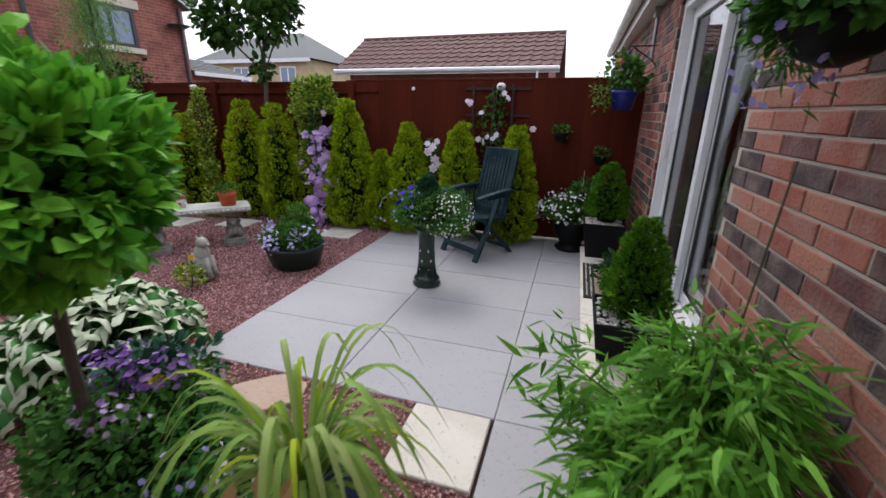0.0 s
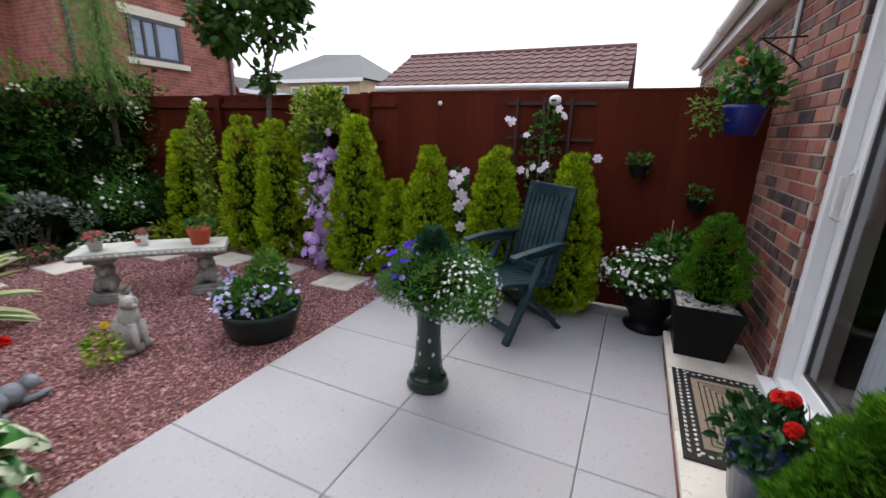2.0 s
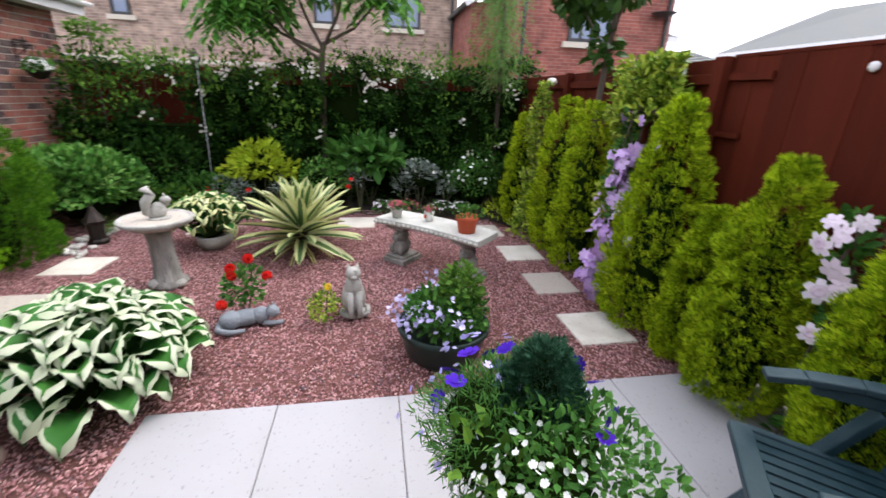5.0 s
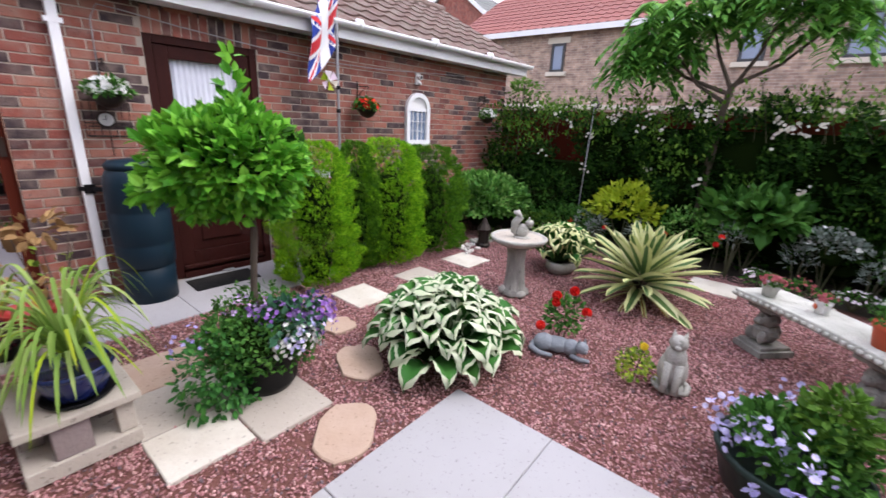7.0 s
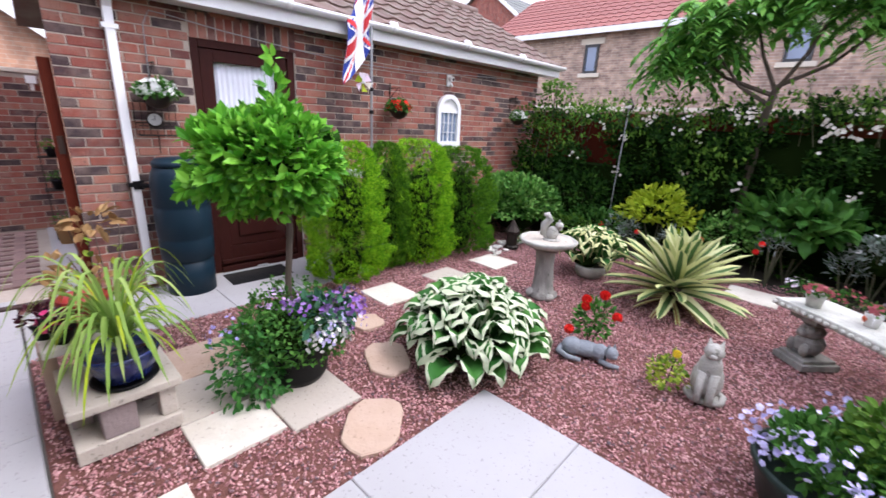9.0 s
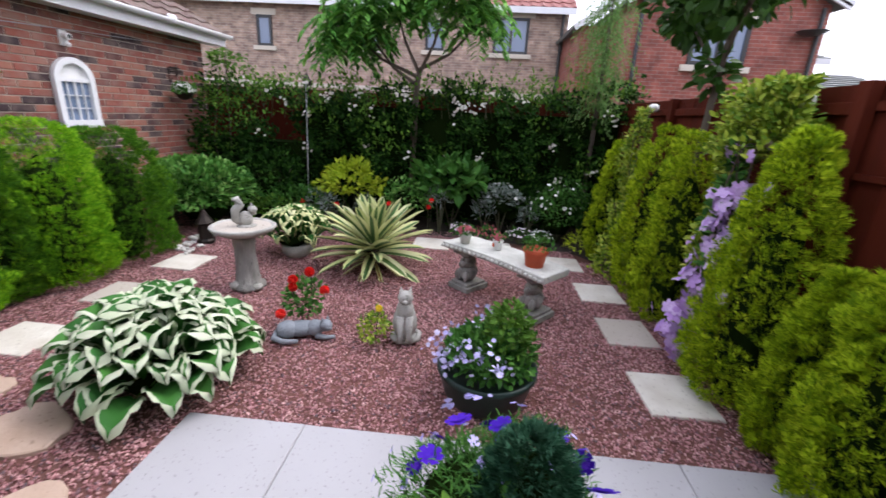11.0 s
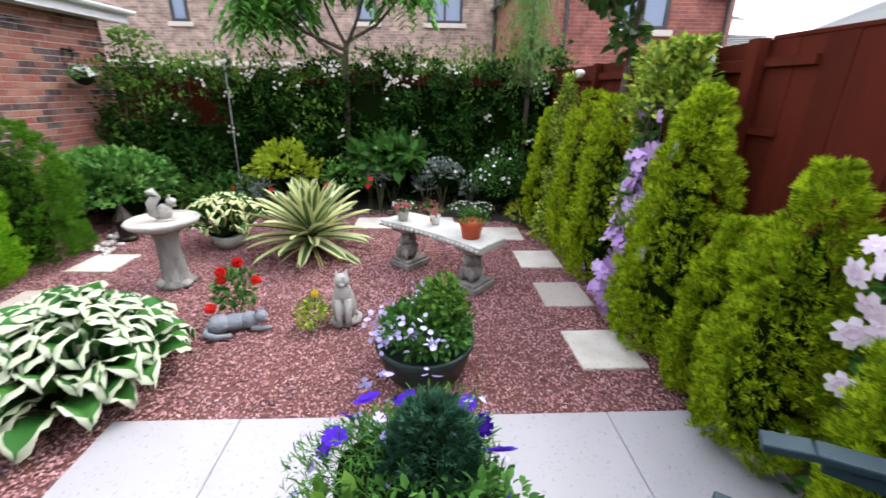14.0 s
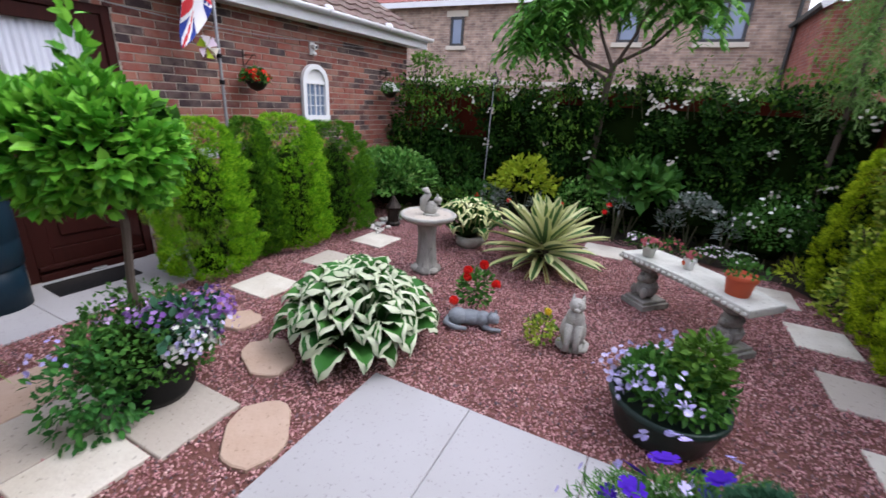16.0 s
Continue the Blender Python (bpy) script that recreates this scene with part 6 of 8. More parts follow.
def slab(x0, x1, y0, y1, mat, thick=.05, top=0.0, parent=None, name="paving_slab", label=""):
    key = (round(x1 - x0, 2), round(y1 - y0, 2), mat, thick)
    if key not in SLABS:
        a, b, e = (x1 - x0) / 2, (y1 - y0) / 2, .005
        v = [(-a, -b, -thick), (a, -b, -thick), (a, b, -thick), (-a, b, -thick), (-a, -b, -e), (a, -b, -e), (a, b, -e), (-a, b, -e),
             (-a + e, -b + e, 0), (a - e, -b + e, 0), (a - e, b - e, 0), (-a + e, b - e, 0)]
        f = [(3, 2, 1, 0), (8, 9, 10, 11)] + [(k + i, k + (i + 1) % 4, k + 4 + (i + 1) % 4, k + 4 + i) for k in (0, 4) for i in range(4)]
        SLABS[key] = mats(Geo().add(v, f).mesh(name), mat)
    ob = piece(name, SLABS[key], parent, ((x0 + x1) / 2, (y0 + y1) / 2, top + random.uniform(-.0015, .0015)))
    return tagged(ob, label)


def free_stone(x0, x1, y0, y1, mat, label, top=.004, rz=0.0):
    ob = slab(x0, x1, y0, y1, mat, .045, top, None, "stepping_stone", label)
    ob.rotation_euler = (random.uniform(-.006, .006), random.uniform(-.006, .006), radians(rz))
    return tagged(ob, label, "stepping stone", "stepping stones")


for q in ((-2.77, -2.36, 4.00, 4.395, "stone_pale"), (-3.515, -3.10, 3.99, 4.36, "stone_dull"), (-4.245, -3.83, 3.965, 4.35, "stone_pale"), (-5.0, -4.58, 3.75, 4.16, "stone_pale"),
          (-5.40, -4.98, 3.02, 3.44, "stone_pale"), (-5.40, -4.98, 2.26, 2.70, "stone_pale"), (-5.36, -4.96, .08, .46, "stone_pale"), (-5.22, -4.82, .70, 1.10, "stone_pale"),
          (-2.69, -2.32, -.05, .355, "stone_pale"), (-3.43, -3.04, -.01, .355, "stone_dull"), (-4.19, -3.79, -.01, .385, "stone_pale")):
    free_stone(*q, "square pale stepping stone set in red gravel" if q[4] == "stone_pale" else "square dull brown stepping stone set in red gravel", rz=random.uniform(-2, 2))
for q in ((-1.04, -.665, .79, 1.13, "stone_pale"), (-1.445, -1.05, .80, 1.185, "stone_dull"), (-1.05, -.67, .395, .785, "stone_dull"), (-1.455, -1.055, .40, .79, "stone_dull"), (-1.13, -.73, .0, .385, "stone_tan"),
          (-.585, -.205, 1.16, 1.585, "stone_pale")):
    free_stone(*q, {"stone_pale": "pale riven square stone beside the patio", "stone_dull": "dull riven square stone under the flower pot", "stone_tan": "orange-tan riven stone in the gravel"}[q[4]], top=.012)
for cx, cy, a, b, rz, sd in ((-1.365, 1.40, .205, .145, 38, 1), (-1.81, .965, .20, .14, 62, 2), (-2.01, .48, .12, .12, 0, 3)):
    pts = [((1 + .06 * math.sin(3 * i + sd) + .05 * math.sin(i * 1.7 + sd)) * a * abs(math.cos(2 * math.pi * i / 18)) ** .75 * (1 if math.cos(2 * math.pi * i / 18) > 0 else -1),
            (1 + .05 * math.sin(2 * i + sd)) * b * abs(math.sin(2 * math.pi * i / 18)) ** .75 * (1 if math.sin(2 * math.pi * i / 18) > 0 else -1)) for i in range(18)]
    v = [(x, y, -.04) for x, y in pts] + [(x, y, .008) for x, y in pts] + [(x * .96, y * .96, .014) for x, y in pts]
    f = [(k * 18 + i, k * 18 + (i + 1) % 18, (k + 1) * 18 + (i + 1) % 18, (k + 1) * 18 + i) for k in (0, 1) for i in range(18)] + [tuple(range(36, 54))]
    t = part("rounded_stone", Geo().add(v, f), "stone_tan", None, "rounded tan sandstone stepping stone", loc=(cx, cy, 0), rz=rz)
    tagged(t, "", "stepping stone", "rounded stones")

# ---- urn with flowers ----
ur = thing("plant_stand", (-1.06, 3.07, 0), "dark green glazed pierced pedestal holding a flower bowl", "plant stand")
part("pedestal", Geo().lathe([(.118, 0), (.122, .018), (.112, .035), (.108, .045), (.112, .058), (.100, .075), (.086, .09), (.074, .20), (.066, .34), (.068, .44), (.085, .48), (.10, .50)], 28), "urn", ur, smooth=True)
g = Geo()
for k in range(6):
    a0 = k * math.pi / 3
    for j in range(4):
        z, r = .14 + j * .085, .0795 - j * .0045
        a = a0 + (.3 if j % 2 else 0)
        c, s = math.cos(a), math.sin(a)
        g.add([(r * c - .010 * -s * q[0], r * s - .010 * c * q[0], z + .016 * q[1]) for q in ((0, -1), (1, 0), (0, 1), (-1, 0))], [(0, 1, 2, 3)])
part("pierced_holes", g, "pebble", ur, "pale diamond openings")
bw = thing("flower_bowl", (-1.06, 3.07, .505), "dark bowl overflowing with violet petunias, a dwarf conifer and white lobelia", "flower pot")
part("bowl", Geo().lathe([(.08, 0), (.14, .05), (.17, .12), (.16, .12), (.12, .07)], 22), "urn", bw, smooth=True)
p, dd = ball_points(5600, (.27, .25, .18), (-.06, -.03, .13), .45, -.7, .2, 101)
bushy(bw, "foliage", p, dd, LANCE, .032, "mid", .2, .6, 101)
# added dark blob paints the shade within the bowl's planting
part("inner_growth", Geo().blob((0, 0, .13), (.20, .19, .12), 12, 8, lump=.15, seed=2), "core", bw)
p, dd = ball_points(2500, (.21, .22, .19), (.17, .02, .11), .5, -.8, .2, 102)
bushy(bw, "trailing_foliage", p, dd, OVAL, .026, "mid", .0, .6, 102)
p, dd = ball_points(40, (.11, .11, .06), (.10, -.13, .18), .6, -.2, .1, 103)
bushy(bw, "broad_leaf_growth", p, dd, OVAL, .048, "fresh", .3, .4, 103)
p, dd = cone_points(2600, .215, .080, seed=104, power=.6)
bushy(bw, "dwarf_conifer", p + (.0, .04, .18), dd, FROND, .030, "blue_con", .7, .3, 104)
# dark solid that paints the dwarf conifer's inner shade
part("conifer_core", Geo().lathe([(.04, 0), (.055, .10), (0, .19)], 8, (.0, .04, .18)), "core", bw)
blooms(bw, "petunia", np.array((.96, .96, 1.10)) * [(-.17, -.12, .26), (-.13, -.02, .29), (-.22, -.04, .22), (-.06, -.18, .25), (-.15, .10, .28), (-.05, .16, .28), (-.23, .06, .22), (-.18, -.17, .20), (.12, .18, .25), (.15, .15, .22), (-.09, .05, .30), (-.20, .14, .22), (-.12, .17, .25), (-.24, .00, .17), (-.02, .20, .24), (-.10, -.22, .18)],
       np.array([(-.5, -.3, .8), (.3, -.2, 1.0)] * 8), .031, "purple", FLOWER6, "deep violet petunia flowers")
p, dd = ball_points(46, (.33, .30, .24), (-.08, -.02, .08), .93, -.6, .1, 105)
blooms(bw, "lobelia", p, dd, .014, "lilac")
p, dd = ball_points(300, (.22, .22, .20), (.18, 0, .09), .85, -.75, .1, 106)
blooms(bw, "white_lobelia", p, dd, .0095, "white_fl")

# ---- reclining chair ----
ch = thing("garden_chair", (-.852, 4.065, 0), "dark green resin reclining garden chair on the patio", "garden chair", rz=-34)
for s in (-1, 1):
    x = .25 * s
    part("front_leg", Geo().beam((x, -.26, 0), (x, .04, .60), .032, .058, up=(1, 0, 0)), "chair", ch, bevel=.006)
    part("rear_leg", Geo().beam((x * .88, .28, 0), (x * .88, -.14, .40), .030, .050, up=(1, 0, 0)), "chair", ch, bevel=.006)
    g = Geo()
    arm = [(x * 1.08, -.27, .628), (x * 1.10, -.16, .648), (x * 1.08, -.02, .664), (x * 1.02, .12, .672), (x * .96, .22, .668)]
    for a, b in zip(arm, arm[1:]):
        g.beam(a, b, .064, .026)
    part("armrest", g, "chair", ch, bevel=.006)
    part("arm_brace", Geo().beam((x * 1.06, -.14, .625), (x * .98, .20, .630), .022, .045), "chair", ch, bevel=.006)
    part("arm_support", Geo().beam((x * .98, .16, .645), (x * .90, .10, .40), .024, .032), "chair", ch, bevel=.004)
part("stretcher", Geo().beam((-.25, -.215, .09), (.25, -.215, .09), .025, .055), "chair", ch, bevel=.004)
part("stretcher", Geo().beam((-.22, .24, .06), (.22, .24, .06), .025, .035), "chair", ch, bevel=.004)
seat = part("seat", Geo().beam((-.22, -.28, .425), (-.22, .16, .375), .03, .035).beam((.22, -.28, .425), (.22, .16, .375), .03, .035).beam((-.235, -.30, .425), (.235, -.30, .425), .07, .030).beam((-.2, .15, .378), (.2, .15, .378), .04, .02), "chair", ch, bevel=.006)
for k in range(9):
    x = -.18 + k * .045
    part("slat", Geo().beam((x, -.27, .432), (x, .14, .384), .033, .012), "chair", seat)
bk = part("backrest", Geo().beam((-.215, .15, .36), (-.205, .31, 1.05), .045, .028, up=(0, 1, 0)).beam((.215, .15, .36), (.205, .31, 1.05), .045, .028, up=(0, 1, 0)).beam((-.225, .305, 1.02), (.225, .305, 1.02), .03, .08).beam((-.21, .17, .43), (.21, .17, .43), .03, .07), "chair", ch, bevel=.006)
for k in range(8):
    x = -.165 + k * .047
    part("slat", Geo().beam((x, .175, .45), (x, .300, .99), .034, .012, up=(0, 1, 0)), "chair", bk)

# ---- pots on the gravel ----
bp_ = thing("flower_pot", (-2.38, 3.09, 0), "wide dark green pot of lilac violas on the gravel", "flower pot")
part("pot", Geo().lathe([(.19, 0), (.22, .03), (.262, .17), (.275, .19), (.275, .215), (.255, .215), (.24, .17), (0, .165)], 30), "pot_green", bp_, smooth=True)
p, dd = ball_points(1300, (.25, .23, .14), (0, 0, .26), .4, -.3, .25, 111)
bushy(bp_, "foliage", p, dd, OVAL, .045, "mid", .3, .5, 111)
p, dd = ball_points(420, (.13, .12, .17), (-.02, .10, .42), .4, -.7, .2, 112)
bushy(bp_, "tall_foliage", p, dd, OVAL, .045, "fresh", .3, .5, 112)
for c in ((-.22, -.05, .34), (-.12, -.2, .30), (.17, -.14, .34), (.22, .02, .36), (-.05, -.24, .26), (-.26, .06, .30), (.1, -.2, .32)):
    q = RNG.normal(0, .045, (22, 3)) + c
    blooms(bp_, "viola_bloom", q, np.tile((c[0], c[1], .35), (22, 1)), .0165, "pale_lilac")


# cats, birdbath, bench
ct = Geo().blob((0, 0, .12), (.085, .10, .13), 14, 9, lump=.02).blob((0, -.03, .22), (.062, .068, .09), 14, 8, lump=.02).blob((0, -.05, .325), (.052, .05, .048), 14, 8, lump=.02)
ct.blob((0, -.095, .31), (.02, .018, .016), 8, 6).add([(-.045, -.04, .35), (-.012, -.05, .368), (-.035, -.03, .40), (-.03, -.025, .355)], [(0, 1, 2), (1, 3, 2), (3, 0, 2)])
ct.add([(.045, -.04, .35), (.012, -.05, .368), (.035, -.03, .40), (.03, -.025, .355)], [(0, 2, 1), (1, 2, 3), (3, 2, 0)])
ct.tube([(-.03, -.085, .20), (-.03, -.10, .08), (-.03, -.12, .02)], [.024, .02, .022], 8).tube([(.03, -.085, .20), (.03, -.10, .08), (.03, -.12, .02)], [.024, .02, .022], 8)
ct.tube([(.05, .09, .02), (.10, .02, .02), (.09, -.06, .02), (.04, -.10, .022)], [.02, .02, .018, .014], 8).lathe([(.10, 0), (.105, .012), (.09, .02), (0, .02)], 16)
cat = part("cat_statue", ct, "concrete", None, "sitting cat statue of weathered grey cast stone", True, loc=(-2.94, 2.54, 0), rz=98)
tagged(cat, "", "statue")
lc = Geo().blob((-.02, .01, .055), (.115, .065, .055), 16, 9, lump=.03).blob((-.105, .0, .062), (.072, .070, .062), 14, 8, lump=.03).blob((.075, -.01, .060), (.062, .058, .058), 12, 7)
lc.blob((.145, -.045, .088), (.044, .044, .042), 14, 8).blob((.165, -.075, .078), (.018, .018, .014), 8, 6).tube([(.08, -.055, .02), (.14, -.085, .018), (.20, -.085, .016)], [.020, .018, .014], 8)
for ex, ey in ((.122, -.045), (.158, -.022)):
    lc.add([(ex - .016, ey - .008, .115), (ex + .016, ey + .006, .115), (ex, ey - .012, .160), (ex, ey + .016, .112)], [(0, 1, 2), (1, 3, 2), (3, 0, 2)])
lc.tube([(-.17, .02, .04), (-.19, -.05, .03), (-.13, -.10, .025), (-.04, -.105, .022)], [.022, .022, .020, .014], 8)
lcat = part("cat_planter", lc, "grey_stone", None, "lying cat statue of blue-grey cast stone", True, loc=(-2.835, 1.86, 0), rz=113)
tagged(lcat, "", "statue")
rb = thing("red_rose_bush", (-2.98, 1.81, .0), "small bush with bright red flowers behind the lying cat", "flower")
p, dd = ball_points(260, (.12, .14, .16), (0, 0, .22), .3, -.9, .2, 120)
bushy(rb, "foliage", p, dd, OVAL, .045, "mid", .3, .5, 120)
part("stem", Geo().tube([(0, 0, 0), (-.02, .05, .2), (0, .06, .40)], .005, 5).tube([(0, 0, 0), (.02, -.06, .2), (.03, -.08, .33)], .005, 5), "stem", rb)
for q in ((.03, .06, .43), (.03, -.06, .36), (.05, -.05, .32), (.05, .17, .31), (.16, -.10, .16)):
    n9 = unit(np.random.default_rng(int(q[2] * 100)).normal(size=(16, 3)) + (0.3, 0, .8))
    part("flower", flower_scatter(Geo(), np.array(q) + n9 * .012, n9, .032, FLOWER6), "red_fl", rb)
yb = thing("yellow_rose_bush", (-2.85, 2.35, 0), "small bush with a single yellow bud", "flower")
p, dd = ball_points(260, (.10, .10, .10), (0, 0, .11), .3, -.6, .3, 121)
bushy(yb, "foliage", p, dd, OVAL, .034, "euonymus", .3, .5, 121)
part("stem", Geo().tube([(0, 0, 0), (.01, .03, .24)], .004, 5), "stem", yb)
n9 = unit(np.random.default_rng(3).normal(size=(12, 3)) + (0, 0, .8))
part("flower", flower_scatter(Geo(), np.array((.01, .03, .255)) + n9 * .008, n9, .022), "yellow_fl", yb)

bb = thing("birdbath", (-3.54, 1.08, 0), "weathered stone birdbath on a tree-trunk pedestal", "birdbath")
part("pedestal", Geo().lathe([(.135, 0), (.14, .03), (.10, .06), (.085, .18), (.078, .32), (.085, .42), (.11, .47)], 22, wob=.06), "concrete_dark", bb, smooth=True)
part("base_knot", Geo().blob((.08, -.06, .04), (.05, .05, .04), 10, 6, lump=.1), "concrete", bb, smooth=True)
part("base_knot", Geo().blob((.05, .11, .03), (.05, .04, .03), 10, 6, lump=.1), "concrete", bb, smooth=True)
part("bowl", Geo().lathe([(.10, .46), (.19, .485), (.245, .52), (.256, .545), (.238, .555), (.210, .53), (.12, .515), (0, .512)], 32, wob=.012), "concrete", bb, smooth=True)
part("water", Geo().lathe([(.216, .535), (.216, .541), (0, .543)], 28), "stone_dull", bb, "shallow silty water")
sq = Geo().blob((0, 0, .07), (.045, .055, .065), 12, 8, lump=.03).blob((0, -.055, .145), (.03, .038, .03), 10, 7).tube([(0, .04, .02), (0, .075, .06), (0, .070, .14), (0, .035, .19), (0, .055, .235), (0, .09, .23)], [.02, .03, .036, .036, .028, .012], 9)
sq.blob((.012, -.05, .18), (.008, .008, .016), 6, 5).blob((-.012, -.05, .18), (.008, .008, .016), 6, 5).tube([(.02, -.03, .10), (.01, -.08, .11)], .012, 6).blob((0, 0, .01), (.07, .08, .015), 12, 5)
sqo = part("squirrel_statue", sq, "concrete", None, "small stone squirrel sitting in the birdbath", True, loc=(-3.54, 1.11, .535), rz=-150)
tagged(sqo, "", "statue")

bn = thing("stone_bench", (-3.69, 3.21, 0), "pale cast-stone garden bench with carved pedestals", "bench", rz=47)
g = Geo()
v, n = [], 15
for k in range(n):
    u = k / (n - 1) * 2 - 1
    off = .045 * (1 - u * u)
    e = .985 if abs(u) > .99 else 1
    for y in (-.175 * e + off, .175 * e + off):
        for z in (.365, .395, .425):
            v.append((u * .54, y * (1.0 if z > .37 else .95), z))
f = []
for k in range(n - 1):
    a, b = k * 6, (k + 1) * 6
    f += [(a + 2, b + 2, b + 5, a + 5), (a, a + 3, b + 3, b), (a, b, b + 1, a + 1), (a + 1, b + 1, b + 2, a + 2), (a + 3, a + 4, b + 4, b + 3), (a + 4, a + 5, b + 5, b + 4)]
f += [(0, 1, 2, 5, 4, 3), ((n - 1) * 6 + 3, (n - 1) * 6 + 4, (n - 1) * 6 + 5, (n - 1) * 6 + 2, (n - 1) * 6 + 1, (n - 1) * 6)]
part("seat_slab", g.add(v, f), "bench", bn, bevel=.010)
for y in (-.186, .180):
    g = Geo()
    for k in range(22):
        u = k / 21 * 2 - 1
        g.blob((u * .52, y + .045 * (1 - u * u), .395), (.020, .012, .016), 6, 4, seed=k)
    part("carved_edge", g, "bench", bn)
for s in (-.36, .36):
    pd_ = Geo().box(s - .12, s + .12, -.13, .15, 0, .045).box(s - .10, s + .10, -.11, .13, .045, .07).box(s - .10, s + .10, -.11, .13, .33, .366)
    pd_.blob((s, .0, .15), (.085, .095, .08), 12, 8, lump=.08, seed=3).blob((s, -.01, .25), (.07, .08, .06), 12, 8, lump=.08, seed=4).blob((s, .0, .32), (.085, .095, .03), 12, 6, lump=.06)
    pd_.blob((s - .05, -.08, .13), (.03, .03, .05), 8, 6).blob((s + .05, -.08, .13), (.03, .03, .05), 8, 6).blob((s, -.085, .24), (.035, .03, .03), 8, 6).blob((s - .04, .09, .2), (.03, .03, .05), 8, 6)
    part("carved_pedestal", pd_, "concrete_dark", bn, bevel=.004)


def small_pot(name, x, y, z, r, h, mat, label, leaf=None, fl=None, cat_="flower pot", leafsz=.03, n=160, seed=1, pr=None, ph=.6):
    t = thing(name, (x, y, z), label, cat_)
    part("pot", Geo().lathe([(r * .72, 0), (r * .9, h * .72), (r * .92, h * .74), (r * 1.0, h * .78), (r * 1.02, h), (r * .93, h), (r * .88, h * .85), (0, h * .84)], 22), mat, t, smooth=True)
    pr = pr or r * 1.3
    if leaf:
        p, dd = ball_points(n, (pr, pr, pr * ph), (0, 0, h + pr * ph * .5), .3, -.5, .2, seed)
        bushy(t, "foliage", p, dd, OVAL, leafsz, leaf, .4, .5, seed)
    if fl:
        p, dd = ball_points(fl[1], (pr * 1.05, pr * 1.05, pr * ph * 1.15), (0, 0, h + pr * ph * .5), .85, .0, .1, seed + 1)
        blooms(t, "blossom", p, dd, fl[2], fl[0])
    return t


small_pot("bench_pot", -3.91, 2.90, .425, .055, .085, "bench", "small pale stone pot with dusty pink flowers on the bench", "mid", ("dusty_pink", 44, .018), n=60, seed=131)
jug = small_pot("painted_jug", -3.79, 3.18, .425, .045, .085, "white_paint", "small painted jug with pink flowers on the bench", "mid", ("dusty_pink", 26, .015), n=50, seed=132, leafsz=.028)
part("painted_fruit", Geo().blob((-.02, -.040, .04), (.02, .008, .018), 8, 5).blob((.022, -.038, .045), (.018, .010, .018), 8, 5), "terracotta", jug, "orange and red painted fruit")
part("handle", Geo().tube([(.042, .0, .065), (.068, 0, .06), (.068, 0, .03), (.04, 0, .02)], .006, 7), "white_paint", jug)
small_pot("terracotta_pot", -3.45, 3.45, .425, .095, .14, "terracotta", "orange terracotta pot on the stone bench", "mid", None, n=200, seed=133, pr=.11, ph=.5)

# ---- lollipop bay in a flower-filled pot ----
by = thing("bay_tree", (-1.335, .655, .26), "clipped lollipop bay tree with bright green leaves", "tree")
part("trunk", Geo().tube([(0, 0, -.22), (.01, -.01, .3), (-.01, .01, .62), (0, 0, 1.0)], [.022, .019, .018, .014], 9), "bark", by)
p, dd = ball_points(4300, (.355, .355, .27), (.03, -.03, .99), .62, -.95, .14, 141)
p, dd = tuft(p, dd, 170, .065, 141)
bushy(by, "crown", p - dd * .03, dd, OVAL, .074, "bay", .25, .42, 141)
p, dd = cone_points(34, .26, .035, seed=142)
bushy(by, "top_shoot", p + (.03, .0, 1.24), dd, OVAL, .075, "bay", .8, .4, 142)
# inner leaves take the darker hedge green, painting shade inside the crown
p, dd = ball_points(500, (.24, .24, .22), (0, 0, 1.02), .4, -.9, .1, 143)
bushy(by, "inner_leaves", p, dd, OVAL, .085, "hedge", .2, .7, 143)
g = Geo()
for k in range(9):
    a = k * .7
    g.tube([(0, 0, .72), (.15 * math.cos(a), .15 * math.sin(a), .9), (.28 * math.cos(a), .28 * math.sin(a), 1.0 + .15 * math.sin(k))], [.012, .008, .004], 5)
part("branches", g, "bark", by)
bpot = thing("flower_tub", (-1.295, .765, .012), "black plastic tub overflowing with ivy, violas and lobelia", "flower pot")
part("tub", Geo().lathe([(.14, 0), (.17, .05), (.19, .24), (.205, .25), (.205, .28), (.185, .28), (.17, .23), (0, .22)], 26), "pot_black", bpot, smooth=True)
p, dd = ball_points(4200, (.33, .30, .25), (-.02, -.02, .29), .35, -.75, .22, 151)
p = p[~((p[:, 2] < .16) & (p[:, 1] > .02))][:4200]
bushy(bpot, "foliage", p, np.tile((0, 0, .3), (len(p), 1)) + dd[:len(p)], OVAL, .033, "mid", .1, .6, 151)
# added dark blob paints the shade under the tub's leaves
part("inner_growth", Geo().blob((-.02, 0, .30), (.22, .20, .16), 12, 8, lump=.15, seed=2), "core", bpot)
p, dd = ball_points(1000, (.17, .17, .27), (.24, .02, .16), .4, -.9, .22, 152)
bushy(bpot, "trailing_ivy", p, dd, OVAL, .040, "hosta_green", -.1, .6, 152)
p, dd = ball_points(260, (.20, .16, .10), (-.10, .18, .44), .3, -.9, .2, 153)
bushy(bpot, "dark_foliage", p, dd, OVAL, .05, "blue_con", .1, .6, 153)
